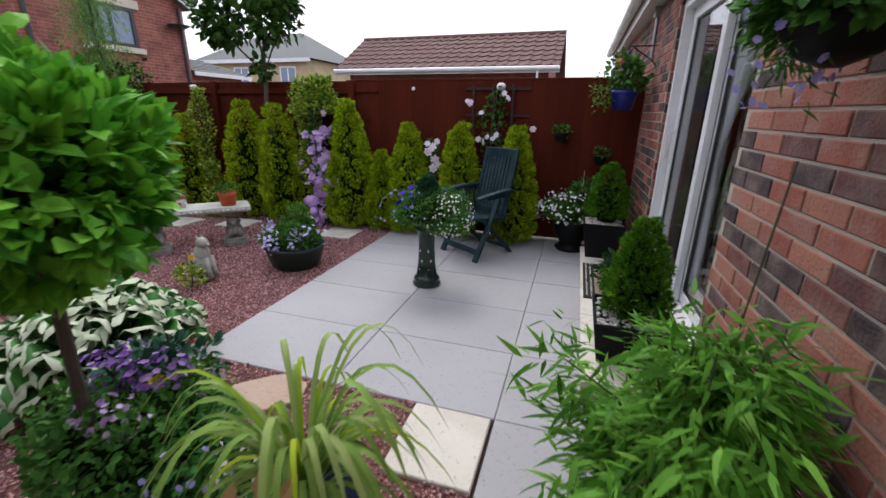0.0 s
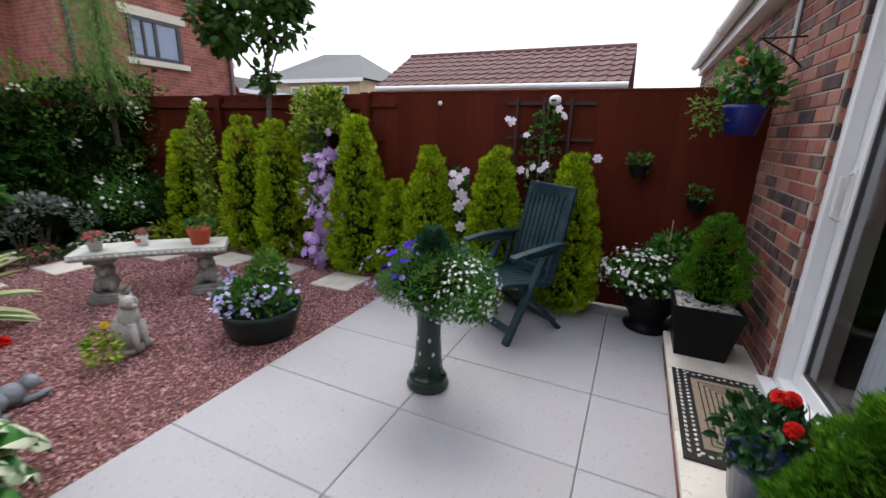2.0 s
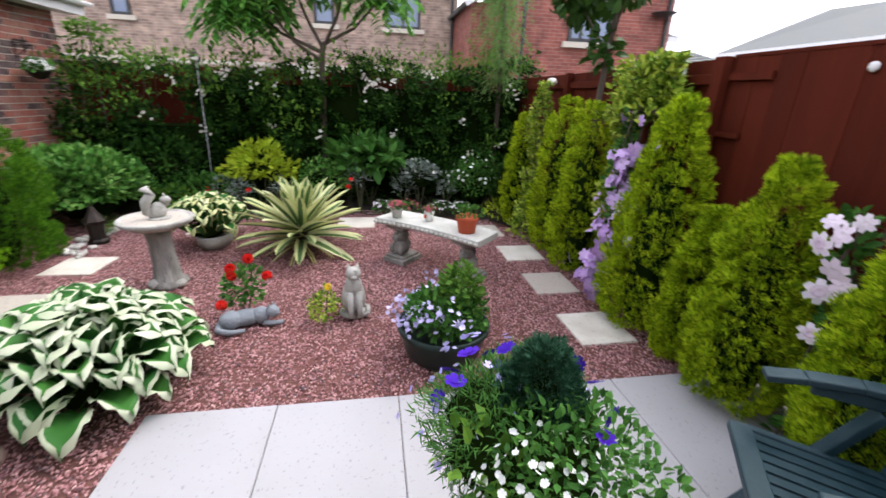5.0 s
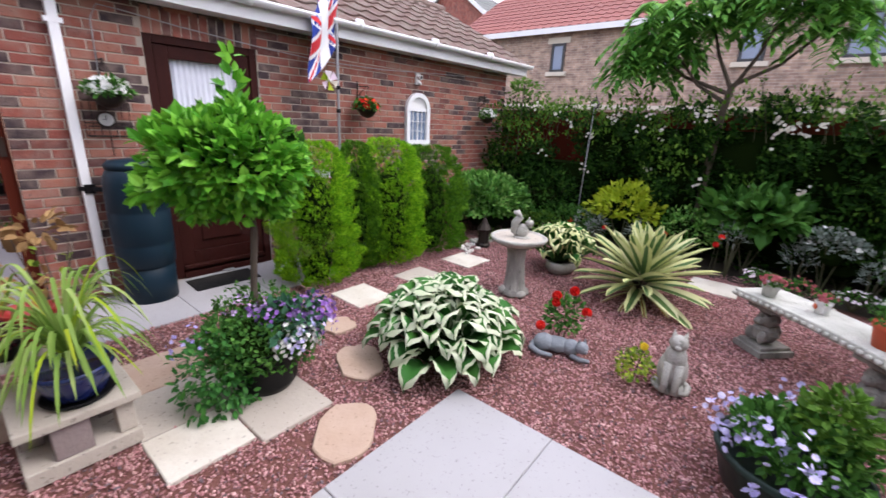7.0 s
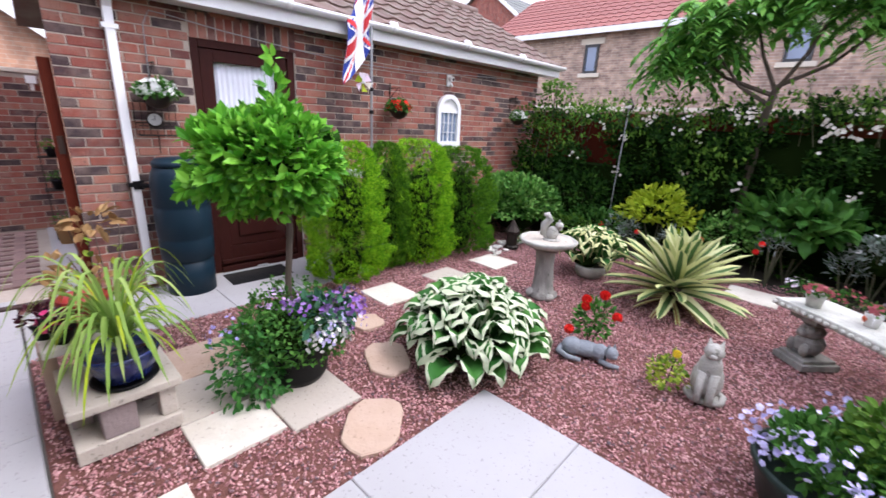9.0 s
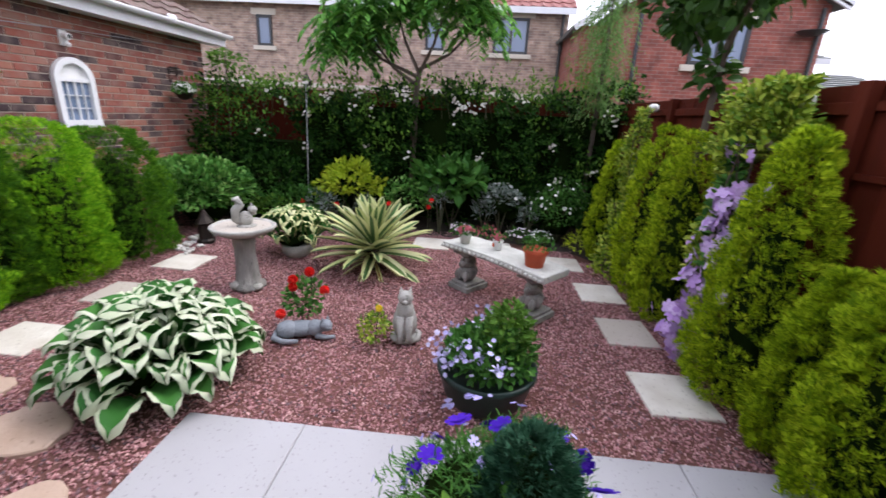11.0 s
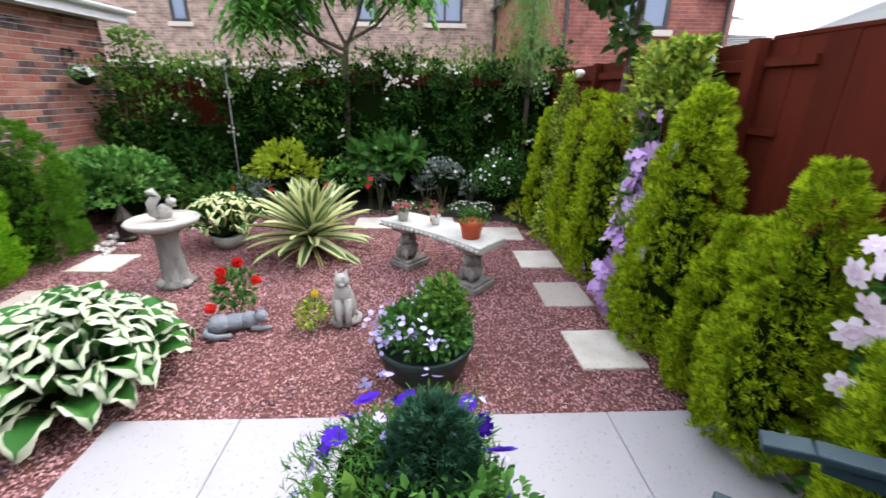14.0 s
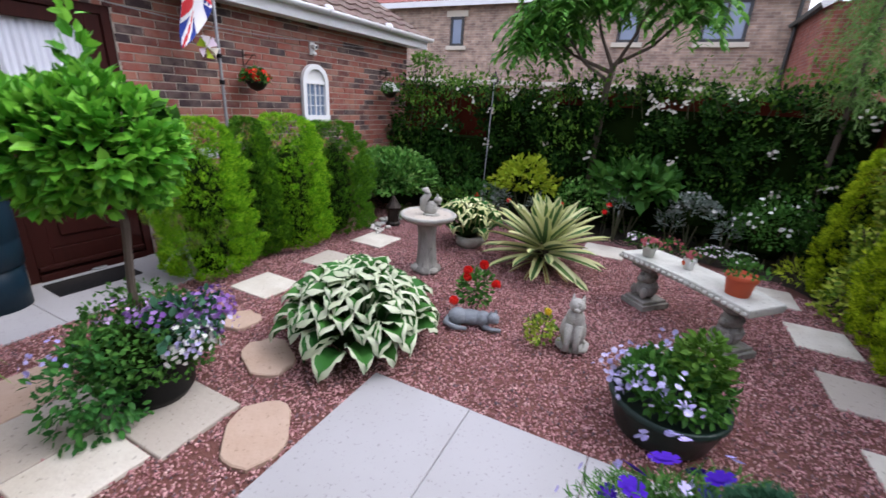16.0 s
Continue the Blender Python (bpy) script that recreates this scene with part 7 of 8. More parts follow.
for m, c, r, n_, s in (("plum", (-.22, .14, .40), (.17, .15, .14), 260, .014), ("plum", (-.02, .12, .48), (.16, .13, .08), 90, .014), ("pale_lilac", (-.10, .24, .36), (.2, .12, .14), 60, .013), ("white_fl", (-.05, .26, .34), (.15, .08, .13), 90, .015), ("lilac", (.32, -.10, .33), (.12, .14, .14), 26, .012), ("mauve", (.02, -.10, .46), (.13, .1, .06), 60, .012), ("yellow_fl", (.0, .10, .45), (.03, .03, .02), 5, .03)):
    p, dd = ball_points(n_, r, c, .6, -.5, .1, int(s * 1e4) + n_)
    blooms(bpot, "blossom", p, dd, s, m)

# ---- block stack with the spider plant ----
st = thing("stone_shelf", (-.49, .56, 0), "low shelf made of concrete blocks and riven stone slabs", "plant shelf")
part("lower_slab", Geo().box(-.20, .20, -.21, .21, .0, .075), "stone_dull", st, bevel=.006)
part("block", Geo().box(-.03, .10, .02, .20, .076, .235), "block", st, bevel=.006)
part("block", Geo().box(-.17, -.08, -.19, .0, .076, .235), "block", st, bevel=.006)
part("block", Geo().box(.11, .19, -.19, .03, .076, .235), "block", st, bevel=.006)
part("block", Geo().box(-.19, -.12, .10, .19, .076, .235), "stone_dull", st, bevel=.006)
part("upper_slab", Geo().box(-.215, .205, -.22, .225, .236, .275), "stone_dull", st, bevel=.006)
s2 = thing("stone_shelf", (-.41, .25, 0), "upright slabs carrying a riven stone shelf", "plant shelf")
part("support", Geo().box(-.16, -.10, -.15, .09, 0, .385), "stone_tan", s2, bevel=.006)
part("support", Geo().box(.10, .16, -.15, .09, 0, .385), "stone_tan", s2, bevel=.006)
part("shelf_slab", Geo().box(-.20, .15, -.19, .20, .386, .424), "stone_pale", s2, bevel=.006)
sp = thing("spider_plant_pot", (-.52, .63, .275), "dark blue glazed bowl with a striped spider plant", "flower pot")
part("saucer", Geo().lathe([(.115, 0), (.135, .022), (.125, .022), (.11, .008), (0, .008)], 24), "pot_black", sp, smooth=True)
part("pot", Geo().lathe([(.085, .01), (.105, .03), (.14, .13), (.142, .15), (.128, .15), (.12, .12), (0, .115)], 26), "pot_navy", sp, smooth=True)
part("rim", Geo().lathe([(.143, .140), (.148, .146), (.146, .160), (.130, .160), (.128, .148)], 26), "pot_navy", sp, smooth=True)
part("soil", Geo().lathe([(0, .130), (.126, .128)], 20), "earth", sp)
strap_plant(sp, "foliage", 105, .45, .016, .13, "spider", 161, rise=1.30)
strap_plant(sp, "runner_growth", 14, .5, .012, .13, "yellow_leaf", 162, rise=1.25)
small_pot("red_pot", -.45, .28, .424, .10, .17, "red_plastic", "red plastic pot of mixed bedding on the stone shelf", "dead_leaf", None, n=46, seed=171, pr=.14, ph=.9, leafsz=.06)
small_pot("begonia_pot", -.35, .38, .424, .052, .08, "pot_black", "small black pot of wine-leaved begonias", "dark_leaf", ("pink_fl", 16, .02), n=110, seed=172, pr=.08)
small_pot("begonia_pot", -.295, .28, .424, .052, .08, "pot_black", "small black pot of wine-leaved begonias with white flowers", "dark_leaf", ("white_fl", 9, .02), n=90, seed=173, pr=.075)
tw = thing("bare_shrub_pot", (-.58, -.04, 0), "blue pot with a thin bare-stemmed shrub", "flower pot")
part("pot", Geo().lathe([(.07, 0), (.10, .17), (.105, .2), (.095, .2), (0, .18)], 20), "pot_blue", tw, smooth=True)
g = Geo()
for k in range(6):
    a = k * 1.1
    g.tube([(0, 0, .18), (.06 * math.cos(a), .06 * math.sin(a), .5), (.14 * math.cos(a + .3), .14 * math.sin(a + .3), .72 + .05 * k)], [.006, .005, .002], 5)
part("stem", g, "bark", tw)
p, dd = ball_points(60, (.16, .16, .22), (0, 0, .55), .3, -.9, .2, 174)
bushy(tw, "foliage", p, dd, OVAL, .05, "euonymus", .2, .6, 174)
p, dd = ball_points(40, (.10, .10, .08), (0, 0, .88), .3, -.9, .2, 175)
bushy(tw, "withered_leaves", p, dd, OVAL, .07, "dead_leaf", .2, .6, 175)

# ---- bamboo, conifer, begonia and planters by the house ----
bm_ = thing("bamboo_pot", (.46, 1.02, 0), "black tub of leafy green bamboo against the house wall", "bamboo")
part("tub", Geo().lathe([(.15, 0), (.20, .30), (.21, .32), (.19, .32), (.17, .28), (0, .27)], 24), "pot_black", bm_, smooth=True)
P, A = [], []
rs2 = np.random.default_rng(181)
canes = Geo()
for k in range(175):
    a, R, H = rs2.uniform(0, 6.28), rs2.uniform(.08, .46), rs2.uniform(.45, .94)
    if math.cos(a) > .3:
        R *= .35
    e = np.array((R * math.cos(a), R * math.sin(a) * 1.15, H - .5 * R))
    b = np.array((.07 * math.cos(a), .07 * math.sin(a), .27))
    m = (b + e) / 2 + (0, 0, .14)
    if k < 60:
        canes.tube([b, m, e], [.005, .004, .002], 5)
    for q in range(42):
        u = rs2.uniform(.25, 1.08)
        c = (1 - u) ** 2 * b + 2 * u * (1 - u) * m + u * u * e
        P.append(c + rs2.normal(0, .035, 3))
        A.append(np.array((math.cos(a), math.sin(a), -.25)) + rs2.normal(0, .65, 3))
BAMB = ([(0, 0, 0), (-.085, .3, .02), (.085, .3, .02), (-.06, .65, -.03), (.06, .65, -.03), (0, 1, -.14)], [(0, 2, 1), (1, 2, 4, 3), (3, 4, 5)])
part("foliage", Geo().scatter(BAMB, P, A, rs2.normal(0, .4, (len(P), 3)) + (0, 0, 1), .090 * rs2.uniform(.6, 1.25, len(P))), "bamboo", bm_)
part("canes", canes.tube([(.0, .1, .27), (.06, .14, .8), (.10, .16, 1.30)], .003, 5), "stem", bm_)
c1 = thing("planter_box", (.44, 2.24, .125), "square black planter topped with white gravel and a small conifer", "planter")


def square_planter(parent, w0, w1, h):
    a, b = w0 / 2, w1 / 2
    v = [(-a, -a, 0), (a, -a, 0), (a, a, 0), (-a, a, 0), (-b, -b, h), (b, -b, h), (b, b, h), (-b, b, h)]
    e = b - .018
    v += [(-e, -e, h), (e, -e, h), (e, e, h), (-e, e, h), (-e, -e, h - .03), (e, -e, h - .03), (e, e, h - .03), (-e, e, h - .03)]
    f = [(3, 2, 1, 0), (12, 13, 14, 15)] + [(k + i, k + (i + 1) % 4, k + 4 + (i + 1) % 4, k + 4 + i) for k in (0, 4, 8) for i in range(4)]
    part("box", Geo().add(v, f), "pot_black", parent, bevel=.003)
    gg = Geo()
    r9 = np.random.default_rng(int(w1 * 100))
    for _ in range(420):
        x, y = r9.uniform(-e, e, 2)
        s = r9.uniform(.008, .014)
        gg.blob((x, y, h - .022 + r9.uniform(-.004, .008)), (s, s * .8, s * .6), 5, 3, lump=.2, seed=_)
    part("white_gravel", gg, "pebble", parent, "white gravel topping", kind="stuff")


square_planter(c1, .34, .42, .24)
p, dd = cone_points(3400, .54, .165, seed=191, power=.8, belly=.3)
bushy(c1, "conifer_foliage", p + (.0, .0, .21), dd, FROND, .042, "green_con", .75, .3, 191)
# dark solid, inner shade of this conifer as colour
part("conifer_core", Geo().lathe([(.06, 0), (.12, .12), (.10, .3), (0, .5)], 9, (0, 0, .21)), "core", c1)
c2 = thing("planter_box", (.365, 4.02, .125), "square black planter topped with white gravel and a green dwarf conifer", "planter")
square_planter(c2, .27, .37, .33)
p, dd = cone_points(2600, .52, .19, seed=192, power=.75, belly=.4)
bushy(c2, "conifer_foliage", p + (.02, .05, .32), dd, FROND, .040, "green_con", .75, .3, 192)
# likewise a dark solid coloured as the conifer's inner shade
part("conifer_core", Geo().lathe([(.08, 0), (.12, .12), (.10, .26), (0, .42)], 9, (.02, .05, .32)), "core", c2)
rp = thing("round_tub", (.09, 4.50, 0), "round black tub of white flowering plants in the corner", "flower pot")
part("tub", Geo().lathe([(.15, 0), (.165, .03), (.12, .05), (.12, .09), (.19, .20), (.205, .33), (.185, .33), (0, .30)], 26), "pot_black", rp, smooth=True)
p, dd = ball_points(1000, (.30, .26, .17), (-.04, -.04, .44), .4, -.6, .2, 193)
bushy(rp, "foliage", p, dd, OVAL, .04, "mid", .2, .5, 193)
p, dd = ball_points(420, (.16, .16, .17), (.10, .02, .56), .4, -.6, .2, 194)
bushy(rp, "tall_foliage", p, dd, OVAL, .055, "mid", .4, .5, 194)
p, dd = ball_points(210, (.32, .28, .19), (-.07, -.06, .43), .88, -.6, .1, 195)
blooms(rp, "blossom", p, dd, .015, "white_fl")
p, dd = ball_points(40, (.32, .28, .2), (-.09, -.03, .46), .88, -.2, .1, 196)
blooms(rp, "pink_blossom", p, dd, .016, "pinkwhite")
part("label_stick", Geo().box(.06, .066, -.02, -.014, .4, .85), "stone_tan", rp)
bg = thing("red_begonia", (.44, 2.78, .125), "cobalt blue pot of red begonias on the doorstep", "flower pot")
part("pot", Geo().lathe([(.10, 0), (.125, .16), (.135, .17), (.135, .21), (.12, .21), (0, .18)], 26), "pot_navy", bg, smooth=True)
p, dd = ball_points(380, (.145, .145, .13), (0, 0, .28), .4, -.5, .2, 197)
bushy(bg, "foliage", p, dd, OVAL, .055, "begonia", .3, .5, 197)
for q in ((-.03, -.02, .45), (.02, .03, .43), (.0, -.1, .39), (.08, -.06, .36)):
    n9 = unit(np.random.default_rng(int(q[2] * 1000)).normal(size=(12, 3)) + (0, -.3, .8))
    part("flower", flower_scatter(Geo(), np.array(q) + n9 * .012, n9, .026, FLOWER6), "red_fl", bg)
mt = thing("door_mat", (.425, 3.30, .1255), "coir door mat with a black rubber border of cream leaves", "door mat")
part("border", Geo().box(-.215, .215, -.39, .39, 0, .008), "mat_black", mt, bevel=.002)
part("coir_centre", Geo().box(-.13, .13, -.30, .30, .006, .013), "coir", mt)
g = Geo()
for k in range(5):
    q = .02 + k * .024
    g.box(-.12 + q, .12 - q, -.29 + q, -.284 + q, .0131, .0142).box(-.12 + q, .12 - q, .284 - q, .29 - q, .0131, .0142).box(-.12 + q, -.114 + q, -.29 + q, .29 - q, .0131, .0142).box(.114 - q, .12 - q, -.29 + q, .29 - q, .0131, .0142)
part("inlaid_lines", g, "mat_black", mt)
pp, aa = [], []
for k in range(22):
    for s in (-1, 1):
        y = -.36 + k * .0343
        pp += [(s * .172 + .012, y, .0095), (s * .172 - .012, y + .015, .0095)]
        aa += [(.5, 1, 0), (-.5, 1, 0)]
for k in range(11):
    for s in (-1, 1):
        pp += [(-.15 + k * .03, s * .345 + .008, .0095)]
        aa += [(1, .5 * (-1) ** k, 0)]
part("leaf_pattern", Geo().scatter(([(0, 0, 0), (-.35, .45, 0), (0, 1, 0), (.35, .45, 0)], [(0, 3, 2, 1)]), pp, aa, np.tile((0, 0, 1.), (len(pp), 1)), .024), "pebble", mt)

# hanging baskets
def basket(x, y, z, r, out, label, fl, seed, leaf="mid", n=600, bracket=True, pot="metal_dark", pr=1.15, ph=.7, wall=(0, 1)):
    """out: which way the wall faces; z: the rim."""
    t = thing("hanging_basket", (x, y, z), label, "hanging basket")
    part("bowl", Geo().lathe([(.02, -r * .85), (r * .6, -r * .65), (r * .92, -r * .2), (r, 0), (r * .95, 0), (0, -.02)], 20), pot, t, smooth=True)
    p, dd = ball_points(n, (r * pr, r * pr, r * ph), (0, 0, r * .25), .4, -.45, .2, seed)
    bushy(t, "foliage", p, dd, OVAL, .045, leaf, .2, .5, seed)
    for m, c, s in fl:
        p, dd = ball_points(c, (r * pr * 1.05, r * pr * 1.05, r * ph * 1.15), (0, 0, r * .25), .88, -.2, .1, seed + c)
        blooms(t, "blossom", p, dd, s, m)
    g = Geo()
    for k in range(3):
        a = k * 2.09 + .4
        g.tube([(r * .97 * math.cos(a), r * .97 * math.sin(a), 0), (0, 0, r * 2.0)], .0022, 4)
    part("chains", g, "metal_dark", t)
    if bracket:
        ox, oy, dist = out
        h = r * 2.0
        g = Geo().tube([(-ox * dist, -oy * dist, h + .02), (ox * .02, oy * .02, h + .02), (ox * .03, oy * .03, h)], .005, 6).tube([(-ox * dist, -oy * dist, h - .12), (-ox * dist, -oy * dist, h + .08)], .006, 6)
        g.tube([(-ox * dist, -oy * dist, h - .10), (-ox * dist * .5, -oy * dist * .5, h - .03), (-ox * .03, -oy * .03, h + .015)], .004, 6)
        part("bracket", g, "metal_dark", t)
    return t


basket(-1.11, -1.27, 1.70, .12, (0, 1, .19), "hanging basket of white geraniums on the garage wall", [("white_fl", 90, .028)], 201)
basket(-3.62, -1.27, 1.72, .12, (0, 1, .19), "hanging basket of red geraniums on the garage wall", [("red_fl", 60, .024)], 202, n=400)
basket(-6.05, -1.27, 1.72, .12, (0, 1, .19), "hanging basket of white geraniums on the garage wall", [("white_fl", 80, .026)], 203)
hb = basket(.555, 1.14, 1.61, .125, (-1, 0, .19), "large black hanging basket with trailing lobelia on the house wall", [("lilac", 120, .012)], 204, n=2300, pr=1.35, ph=1.05, pot="pot_black")
p, dd = ball_points(380, (.09, .11, .18), (-.06, .05, -.02), .3, -.9, .3, 205)
bushy(hb, "trailing_stems", p, dd, LANCE, .04, "mid", -.4, .5, 205)
p, dd = ball_points(50, (.11, .12, .19), (-.07, .05, -.02), .9, -.9, .1, 206)
blooms(hb, "lobelia", p, dd, .012, "lilac")
bk2 = thing("hanging_pot", (.42, 4.42, 1.44), "cobalt blue hanging pot with trailing green plants", "hanging basket")
part("pot", Geo().lathe([(.085, 0), (.115, .14), (.122, .15), (.122, .175), (.108, .175), (0, .15)], 24), "pot_blue", bk2, smooth=True)
p, dd = ball_points(420, (.17, .17, .20), (.02, 0, .30), .3, -.8, .3, 207)
bushy(bk2, "foliage", p, dd, OVAL, .062, "mid", .3, .6, 207)
p, dd = ball_points(200, (.09, .09, .16), (-.19, -.02, .13), .3, -.9, .3, 208)
bushy(bk2, "trailing_stems", p, dd, OVAL, .032, "fresh", -.3, .6, 208)
blooms(bk2, "flower", [(-.08, -.06, .43), (-.06, -.07, .42)], [(0, -1, .4), (-.5, -1, .4)], .035, "terracotta", FLOWER6)
part("cords", Geo().tube([(-.12, 0, .17), (0, 0, .52)], .004, 5).tube([(.12, 0, .17), (0, 0, .52)], .004, 5).tube([(0, -.12, .17), (0, 0, .52)], .004, 5), "pot_blue", bk2)
part("bracket", Geo().tube([(.238, 0, .36), (.238, 0, .60)], .007, 6).tube([(.238, 0, .55), (.0, 0, .55), (-.02, 0, .52)], .006, 6).tube([(.238, 0, .38), (.18, 0, .44), (.02, 0, .545)], .006, 6), "metal_dark", bk2)

# conduit and cable at the house eave
t = thing("cable_conduit", (.63, 4.62, 0), "grey conduit with a looped cable at the house eave", "cable")
part("conduit", Geo().tube([(0, 0, 1.9), (0, 0, 2.43)], .014, 8).box(-.03, .03, -.03, .03, 2.25, 2.37), "metal_grey", t)
part("cable", Geo().tube([(0, 0, 2.42), (-.18, 0, 2.50), (-.34, 0, 2.56), (-.44, 0, 2.62), (-.44, 0, 2.80)], .010, 7), "metal_grey", t)

# ---- garage wall fittings ----
t = thing("downpipe", (-.885, GARAGE_Y + .045, 0), "white square plastic downpipe on the garage wall", "downpipe", kind="structure")
part("pipe", Geo().box(-.033, .033, -.028, .036, .05, 2.36), "upvc", t, bevel=.006)
part("offset", Geo().beam((0, .0, 2.34), (0, .25, 2.56), .064, .064, up=(1, 0, 0)), "upvc", t, bevel=.006)
for z in (.95, 2.18):
    part("pipe_clip", Geo().box(-.055, .055, -.03, .041, z, z + .035), "upvc" if z > 2 else "pot_black", t)
wb = thing("water_butt", (-1.17, -1.21, 0), "dark teal plastic water butt on a stand beside the downpipe", "water butt")
part("barrel", Geo().lathe([(.195, 0), (.20, .30), (.18, .31), (.212, .33), (.218, .50), (.212, .515), (.220, .53), (.222, .78), (.215, .795), (.222, .81), (.216, 1.02), (.205, 1.08), (.18, 1.13), (.17, 1.14)], 32), "butt", wb, smooth=True)
part("lid", Geo().lathe([(.185, 1.135), (.19, 1.17), (.16, 1.20), (.05, 1.215), (0, 1.215)], 30), "butt", wb, smooth=True)
part("rain_diverter", Geo().tube([(.25, -.15, .965), (.14, -.06, .96)], .02, 8).tube([(.27, -.20, .93), (.27, -.20, 1.0)], .045, 10), "pot_black", wb)
t = thing("wall_shelf", (-1.11, GARAGE_Y + .01, 1.38), "black wire wall basket holding a small round clock", "shelf")
g = Geo()
for k in range(7):
    x = -.15 + .05 * k
    g.tube([(x, .01, .27), (x, .01, 0), (x, .14, 0)], .003, 4)
for z in (0, .10, .27):
    g.tube([(-.15, .01, z), (.15, .01, z)], .004, 4)
g.tube([(-.15, .14, 0), (.15, .14, 0)], .004, 4).tube([(-.15, .14, 0), (-.15, .14, .08), (.15, .14, .08), (.15, .14, 0)], .004, 4).tube([(0, .02, 0), (0, .02, -.16)], .005, 5)
part("wire_rack", g, "metal_dark", t)
c = part("clock", Geo().lathe([(0, 0), (.062, 0), (.065, .02), (.052, .024), (.052, .018), (0, .018)], 24), "metal_dark", t)
c.matrix_basis = pose(.02, .05, .13, -90, 0, 0)
c = part("clock_face", Geo().lathe([(0, .0185), (.050, .0185)], 24), "white_paint", t)
c.matrix_basis = pose(.02, .05, .13, -90, 0, 0)
part("clock_hands", Geo().box(.018, .022, .0715, .074, .13, .162).box(.02, .042, .0715, .074, .128, .132), "metal_dark", t)
wl = thing("wall_camera", (-4.63, GARAGE_Y + .002, 2.15), "white weathered wall lamp above the arched window", "wall lamp")
part("body", Geo().box(-.04, .04, 0, .025, -.06, .09).tube([(0, .02, .04), (0, .09, .03)], .034, 12).blob((0, .06, -.045), (.03, .03, .025), 10, 6), "white_paint", wl, bevel=.003)
part("lens", Geo().tube([(0, .091, .03), (0, .096, .03)], .020, 12), "upvc_grey", wl)
t = thing("wall_cable", (0, 0, 0), "thin grey cable strung along the garage wall", "cable")
part("cable", Geo().tube([(-1.10, -1.44, 1.80), (-1.11, -1.44, 2.25), (-1.16, -1.43, 2.36), (-1.30, -1.43, 2.35), (-1.7, -1.42, 2.30), (-2.4, -1.42, 2.24), (-3.1, -1.42, 2.20), (-4.0, -1.42, 2.21), (-5.0, -1.43, 2.27), (-6.1, -1.44, 2.32), (-6.75, -1.44, 2.34)], .005, 6), "metal_grey", t)
t = thing("wall_bracket", (-6.2, GARAGE_Y + .01, 2.02), "small black iron bracket and cable on the garage wall", "bracket")
part("bracket", Geo().tube([(-.05, 0, .02), (.12, .0, .02)], .012, 6).tube([(.0, .0, -.1), (0, 0, .06)], .009, 6), "metal_dark", t)
fp = thing("flag_pole", (-3.14, -1.16, 0), "grey metal flagpole with a small union flag", "flagpole")
part("pole", Geo().tube([(0, 0, 0), (0, 0, 3.2)], .016, 10), "metal_grey", fp)
part("collar", Geo().tube([(0, 0, 1.66), (0, 0, 1.70)], .026, 10).tube([(0, 0, 1.90), (0, 0, 1.94)], .026, 10), "pot_black", fp)


def flag_quad(u, w):
    """A point of the hanging flag: u along its fly, w down its hoist."""
    return (-.020 + .36 * u + .03 * math.sin(u * 5 + w * 2), .03 * math.sin(u * 9) + .03 * math.sin(w * 6), 2.98 - .62 * w - .42 * u)


def flag_strip(a, b, wd, lift):
    a, b = np.array(a, float), np.array(b, float)
    s = (b - a)[::-1] * (-1, 1)
    s = s / np.linalg.norm(s) * wd / 2
    g = Geo()
    v = []
    for k in range(13):
        c = a + (b - a) * k / 12
        for sg in (-1, 1):
            q = np.clip(c + s * sg, 0, 1)
            p = np.array(flag_quad(*q))
            v.append(p + (0, lift, 0))
    f = [(2 * k, 2 * k + 1, 2 * k + 3, 2 * k + 2) for k in range(12)]
    return g.add(v, f)


v = [flag_quad(i / 12, j / 12) for j in range(13) for i in range(13)]
part("flag_cloth", Geo().add(v, [(j * 13 + i, j * 13 + i + 1, (j + 1) * 13 + i + 1, (j + 1) * 13 + i) for j in range(12) for i in range(12)]), "flag_blue", fp, smooth=True)
for ln in (((0, 0), (1, 1)), ((0, 1), (1, 0))):
    part("flag_stripe", flag_strip(*ln, .16, .003), "flag_white", fp)
    part("flag_stripe", flag_strip(*ln, .06, .006), "flag_red", fp)
for ln in (((.5, 0), (.5, 1)), ((0, .5), (1, .5))):
    part("flag_stripe", flag_strip(*ln, .34, .009), "flag_white", fp)
    part("flag_stripe", flag_strip(*ln, .20, .012), "flag_red", fp)
pw = thing("pinwheel", (-3.00, -1.13, 1.98), "faded pink and yellow pinwheel on the flagpole", "pinwheel")
for k in range(6):
    a = k * math.pi / 3
    part("sail", Geo().add([(0, 0, 0), (.11 * math.cos(a), .02, .11 * math.sin(a)), (.10 * math.cos(a + .8), .03, .10 * math.sin(a + .8)), (.05 * math.cos(a + .8), .045, .05 * math.sin(a + .8))], [(0, 1, 2), (0, 2, 3)]), ["yellow_leaf", "pinkwhite", "red_fl", "stone_pale"][k % 4] if k != 2 else "pinkwhite", pw)
part("hub", Geo().tube([(0, -.02, 0), (0, .05, 0)], .010, 8).tube([(-.14, 0, 0), (0, 0, 0)], .004, 5), "white_paint", pw)
t = thing("boot_mat", (-1.78, -1.22, .0), "black rubber mat in front of the garage door", "door mat")
part("rubber", Geo().box(-.30, .30, -.16, .16, 0, .012), "mat_black", t, bevel=.003)
t = thing("white_box", (-2.93, -1.20, .95), "small white box on a post behind the conifer", "garden ornament")
